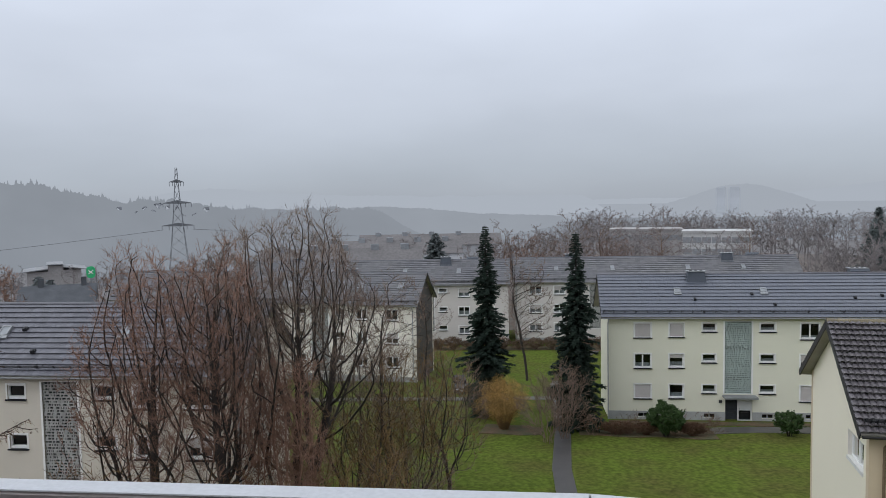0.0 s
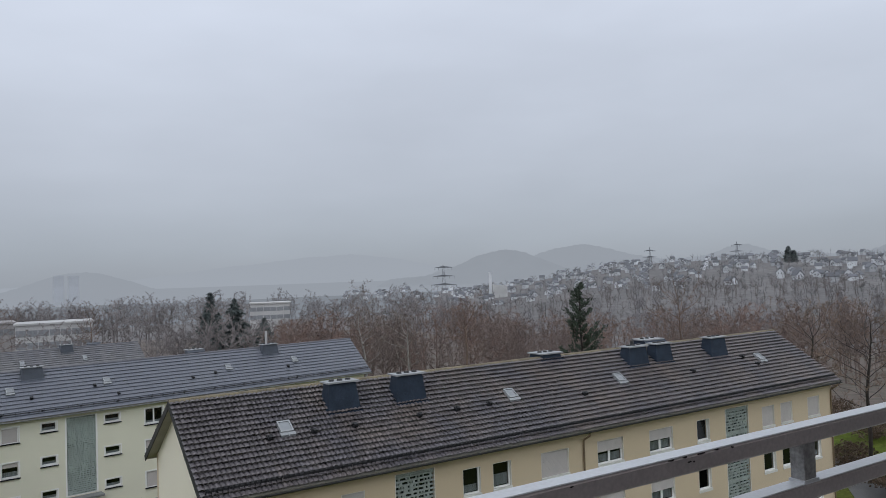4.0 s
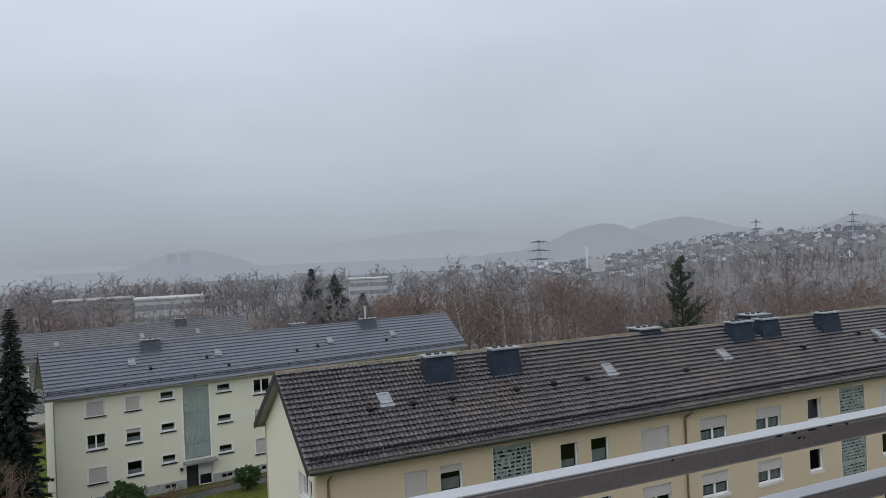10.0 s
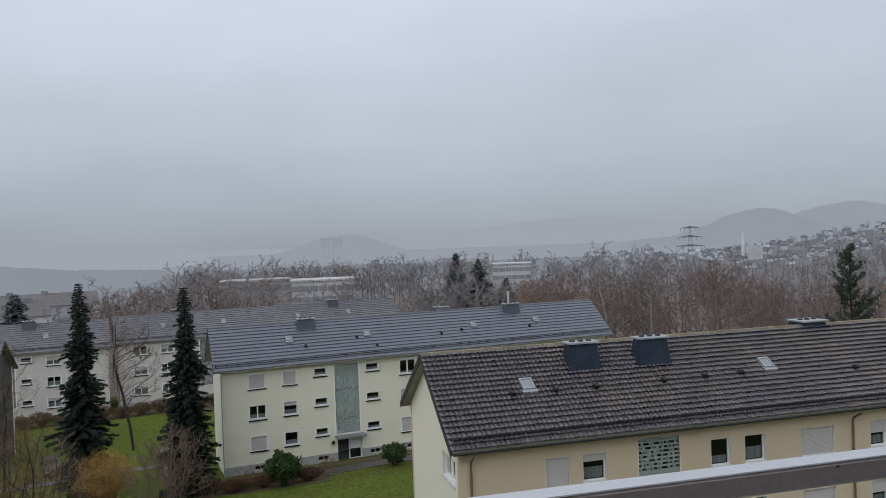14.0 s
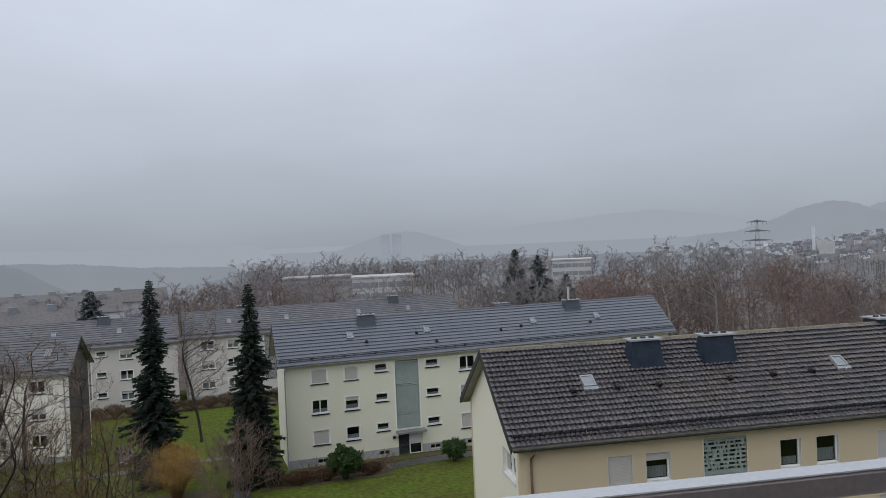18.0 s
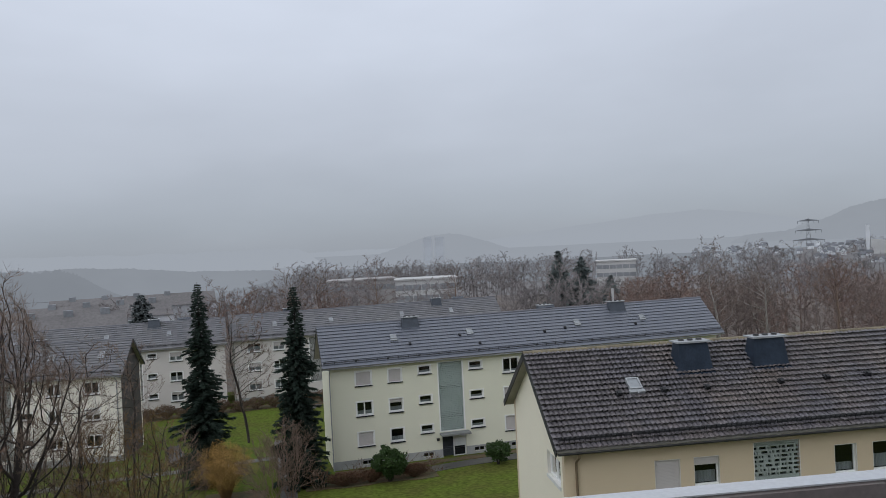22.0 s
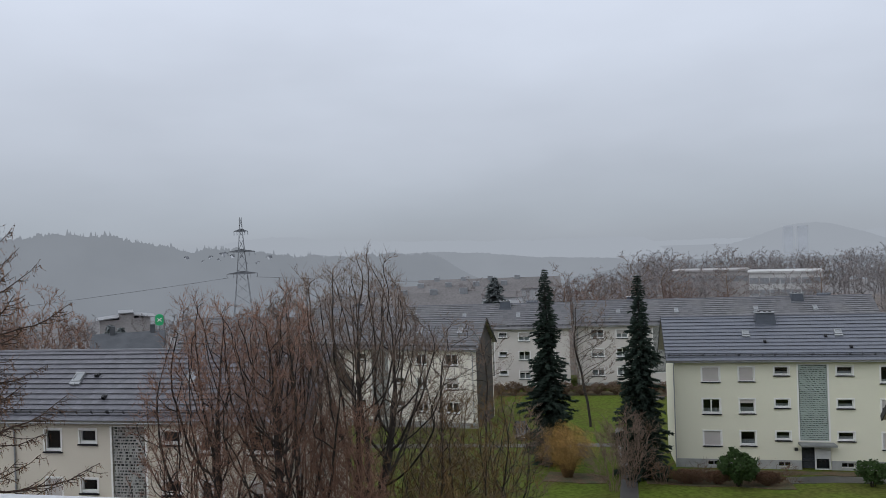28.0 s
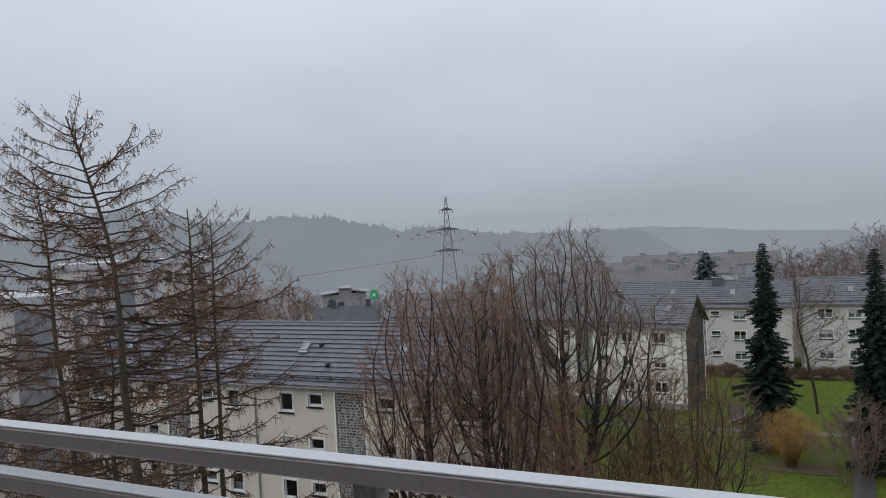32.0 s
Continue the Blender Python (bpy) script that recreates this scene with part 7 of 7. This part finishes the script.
# trees that stand between the near block and the flats
for az, r, el, wide, m, lab, sd in ((-46.0, 62, -2.7, 6.5, M_TWIG_OCHRE, "mossy ochre tree between the flats", 301), (-40.6, 66, -1.7, 10.0, M_TWIG_RED, "rounded bare tree with pale reddish twigs behind the near block", 302),
                                    (-43.6, 70, -2.4, 6.5, M_TWIG_RED, "slim bare tree behind the near block", 303)):
    hx, hy = at_az(az, r)
    hh = EYE + r * math.tan(radians(el)) - ground_z(hx, hy)
    grown_tree("bare_tree", hx, hy, hh, 3, M_TWIG, m, lab, sd, dome=wide, base=0.3, count=1100, spread=0.3, fuzz=3.4, tip=0.012, slim=0.013, step=0.5, rise=0.1)


def house_template(w, d, h, rf):
    wl, ro = Geo(), Geo()
    wl.box(-w / 2, -d / 2, -6, w / 2, d / 2, h)
    wl.prism([(-w / 2, -d / 2, h), (0, -d / 2, h + rf - 0.25), (w / 2, -d / 2, h)], [(-w / 2, d / 2, h), (0, d / 2, h + rf - 0.25), (w / 2, d / 2, h)])
    for s in (-1, 1):
        e = 0.5
        a = [(s * (w / 2 + e), -d / 2 - e, h - e * rf / (w / 2)), (0, -d / 2 - e, h + rf), (0, -d / 2 - e, h + rf + 0.35), (s * (w / 2 + e), -d / 2 - e, h - e * rf / (w / 2) + 0.35)]
        ro.prism(a, [(p[0], d / 2 + e, p[2]) for p in a])
    wi = Geo()
    wi.box(-w * 0.09, -d / 2 - 0.05, h - 1.7, w * 0.09, -d / 2 + 0.05, h - 0.3)
    return wl.mesh("wall", M_HOUSE_W), ro.mesh("roof", M_HOUSE_R), wi.mesh("window", M_SCHOOLDARK), w * 0.2


HT = [house_template(5.6, 6.8, 2.9, 2.5), house_template(6.4, 7.6, 3.0, 2.2), house_template(5, 6.2, 3.4, 2.7)]


def village(n, az0, az1, r0, r1, seed, level=None):
    rng = random.Random(seed)
    for _ in range(n):
        az, r = rng.uniform(az0, az1), math.sqrt(rng.uniform(r0 * r0, r1 * r1))
        x, y = at_az(az, r)
        h = thing("village_house", pose(x, y, (ground_z(x, y) if not level else EYE - 1.5 - (717 - r) * 0.9) + rng.uniform(0, 1.5), 0, 0, rng.choice((0, 35, 90, -40)) - az + rng.uniform(-12, 12)),
                  "white gabled house with a grey roof on the misty slope", "house", "houses of the town")
        k = 0.42 if level else rng.uniform(0.66, 0.98) * (1.3 if az > 61 else 1.0)
        h.scale = (k, k, k)
        t = rng.choice(HT)
        part("wall", t[0], None, h)
        part("roof", t[1], None, h)
        for u in (-t[3], t[3]):
            part("window", t[2], None, h).location.x = u


village(150, 41, 56, 700, 1100, 1)
village(150, 54, 77, 640, 1060, 2)
village(26, 33, 43, 800, 1200, 3)
# church tower
cx, cy = at_az(44.1, 820)
ch = thing("church", pose(cx, cy, EYE - 26, 0, 0, -40), "white church with a slim square tower in the town", "church")
g = Geo()
g.box(-1.5, -1.5, -8, 1.5, 1.5, 24.5)
part("tower", g, M_HOUSE_W, ch)
g = Geo()
g.prism([(2, -5, -8), (18, -5, -8), (18, -5, 9), (2, -5, 11)], [(2, 6, -8), (18, 6, -8), (18, 6, 9), (2, 6, 11)])
part("nave", g, M_SCHOOLWALL, ch)


def crest(az, bumps, base, rough, seed):
    """Elevation of a ridge's uneven wooded crest, in degrees."""
    el = base + sum(h * math.exp(-((az - c) / w) ** 2) for c, w, h in bumps)
    el += rough * (noise.noise(Vector((az * 0.55, seed, 0))) * 0.5 + noise.noise(Vector((az * 2.7, seed, 3))) * 0.28 + noise.noise(Vector((az * 9.0, seed, 7))) * 0.2 + abs(noise.noise(Vector((az * 22.0, seed, 9)))) * 0.16)
    return el + rough * 0.34 * max(0.0, noise.noise(Vector((az * 1.3, seed, 5)))) * (1 - abs((az * 3.1 + 0.4 * math.sin(az * 7)) % 1 * 2 - 1)) ** 1.5


def hill(name, r, az0, az1, bumps, base, material, label, rough, seed):
    """A glowing backdrop sheet shaped as a ridge; its uneven wooded crest is set by angles from the camera."""
    g, n = Geo(), int((az1 - az0) * 26)
    for i in range(n + 1):
        az = az0 + (az1 - az0) * i / n
        el = crest(az, bumps, base, rough, seed)
        edge = min(smoothstep(az0, az0 + 5, az), smoothstep(az1, az1 - 5, az))
        el = -2.6 + (el + 2.6) * edge
        for k, (dr, f) in enumerate(((0, -1.0), (r * 0.06, 0.55), (r * 0.12, 1.0), (r * 0.3, 0.2))):
            x, y = at_az(az, r + dr)
            g.v.append((x, y, EYE + (r + dr) * math.tan(radians(el)) * (1 if k == 2 else 0) + (0 if k == 2 else (-70 + (r * math.tan(radians(el)) + 70) * max(0, f)) if f > 0 else -80)))
    for i in range(n):
        for k in range(3):
            a = i * 4 + k
            g.f.append((a, a + 4, a + 5, a + 1))
    structure(name, g, material, label, "hill")


NEAR_LEFT = ((-50, 8, 3.0), (-38.0, 4.6, 1.8), (-33.6, 2.6, 0.7), (-28, 4, 0.85))
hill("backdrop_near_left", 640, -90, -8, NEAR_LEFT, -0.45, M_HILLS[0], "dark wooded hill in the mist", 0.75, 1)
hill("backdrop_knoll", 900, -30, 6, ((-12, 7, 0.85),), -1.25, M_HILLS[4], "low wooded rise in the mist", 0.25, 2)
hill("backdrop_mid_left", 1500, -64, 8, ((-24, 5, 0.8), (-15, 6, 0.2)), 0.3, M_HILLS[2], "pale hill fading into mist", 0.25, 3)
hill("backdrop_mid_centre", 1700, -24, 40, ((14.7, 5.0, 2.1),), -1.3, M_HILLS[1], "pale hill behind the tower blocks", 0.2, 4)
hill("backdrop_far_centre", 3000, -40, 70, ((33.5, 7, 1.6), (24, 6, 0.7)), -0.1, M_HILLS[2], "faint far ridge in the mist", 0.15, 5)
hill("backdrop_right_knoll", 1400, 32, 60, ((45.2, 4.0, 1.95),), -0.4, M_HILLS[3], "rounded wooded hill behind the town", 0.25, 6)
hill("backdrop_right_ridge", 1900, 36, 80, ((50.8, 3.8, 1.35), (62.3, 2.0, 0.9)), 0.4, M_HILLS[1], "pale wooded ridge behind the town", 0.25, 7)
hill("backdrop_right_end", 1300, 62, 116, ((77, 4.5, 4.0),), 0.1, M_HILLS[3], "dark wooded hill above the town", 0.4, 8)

# houses and conifers on the crest of the wooded hill
rng = random.Random(14)
for k in range(10):
    az = -30.4 + 6.2 * (k + rng.uniform(0, 0.9)) / 10
    top = EYE + 716.8 * math.tan(radians(crest(az, NEAR_LEFT, -0.45, 0.75, 1)))
    low = -70 + (640 * math.tan(radians(crest(az, NEAR_LEFT, -0.45, 0.75, 1))) + 70) * 0.55
    f = rng.uniform(0.7, 0.9)
    hx, hy = at_az(az, 678.4 + 38.4 * f)
    h = thing("village_house", pose(hx, hy, low + (top - low) * f, 0, 0, rng.choice((0, 35, -40)) - az), "small white gabled house on the crest of the hill", "house", "houses on the hill crest")
    h.scale = (0.7, 0.7, 0.7)
    t = rng.choice(HT)
    part("wall", t[0], None, h)
    part("roof", t[1], None, h)
cone = Geo()
for k in range(90):
    az = rng.choice((-37.8, -36.0, -33.4, -31.2, -28.4, -24.5, -22.0, -45, -52)) + rng.gauss(0, 0.5)
    el = crest(az, NEAR_LEFT, -0.45, 0.75, 1)
    hx, hy = at_az(az, 712)
    z, hh = EYE + 712 * math.tan(radians(el)) - 3.0, rng.uniform(3.5, 7)
    for q in range(5):
        z0, w = z + hh * q * 0.18, hh * 0.3 * (1 - q * 0.19)
        o = rng.uniform(0, 6.28)
        ring = [(hx + w * rng.uniform(0.7, 1.2) * math.cos(o + 1.26 * j), hy + w * math.sin(o + 1.26 * j), z0) for j in range(5)]
        for j in range(5):
            cone.quad(ring[j], ring[(j + 1) % 5], (hx, hy, z0 + hh * 0.28))
# conifers share the hill's emissive haze colour
tagged(part("crest_firs", cone, M_HILLS[0]), "ragged conifers along the hill crest, glowing in its haze tone", "woods", "", "stuff")

# single roof tiles of the nearest slope
for parent, shared, places in PIECES:
    for p in places:
        o = new("roof_tile", shared)
        o.parent = parent
        o.location = p + Vector((0, random.uniform(-0.006, 0.006), random.uniform(-0.004, 0.006)))
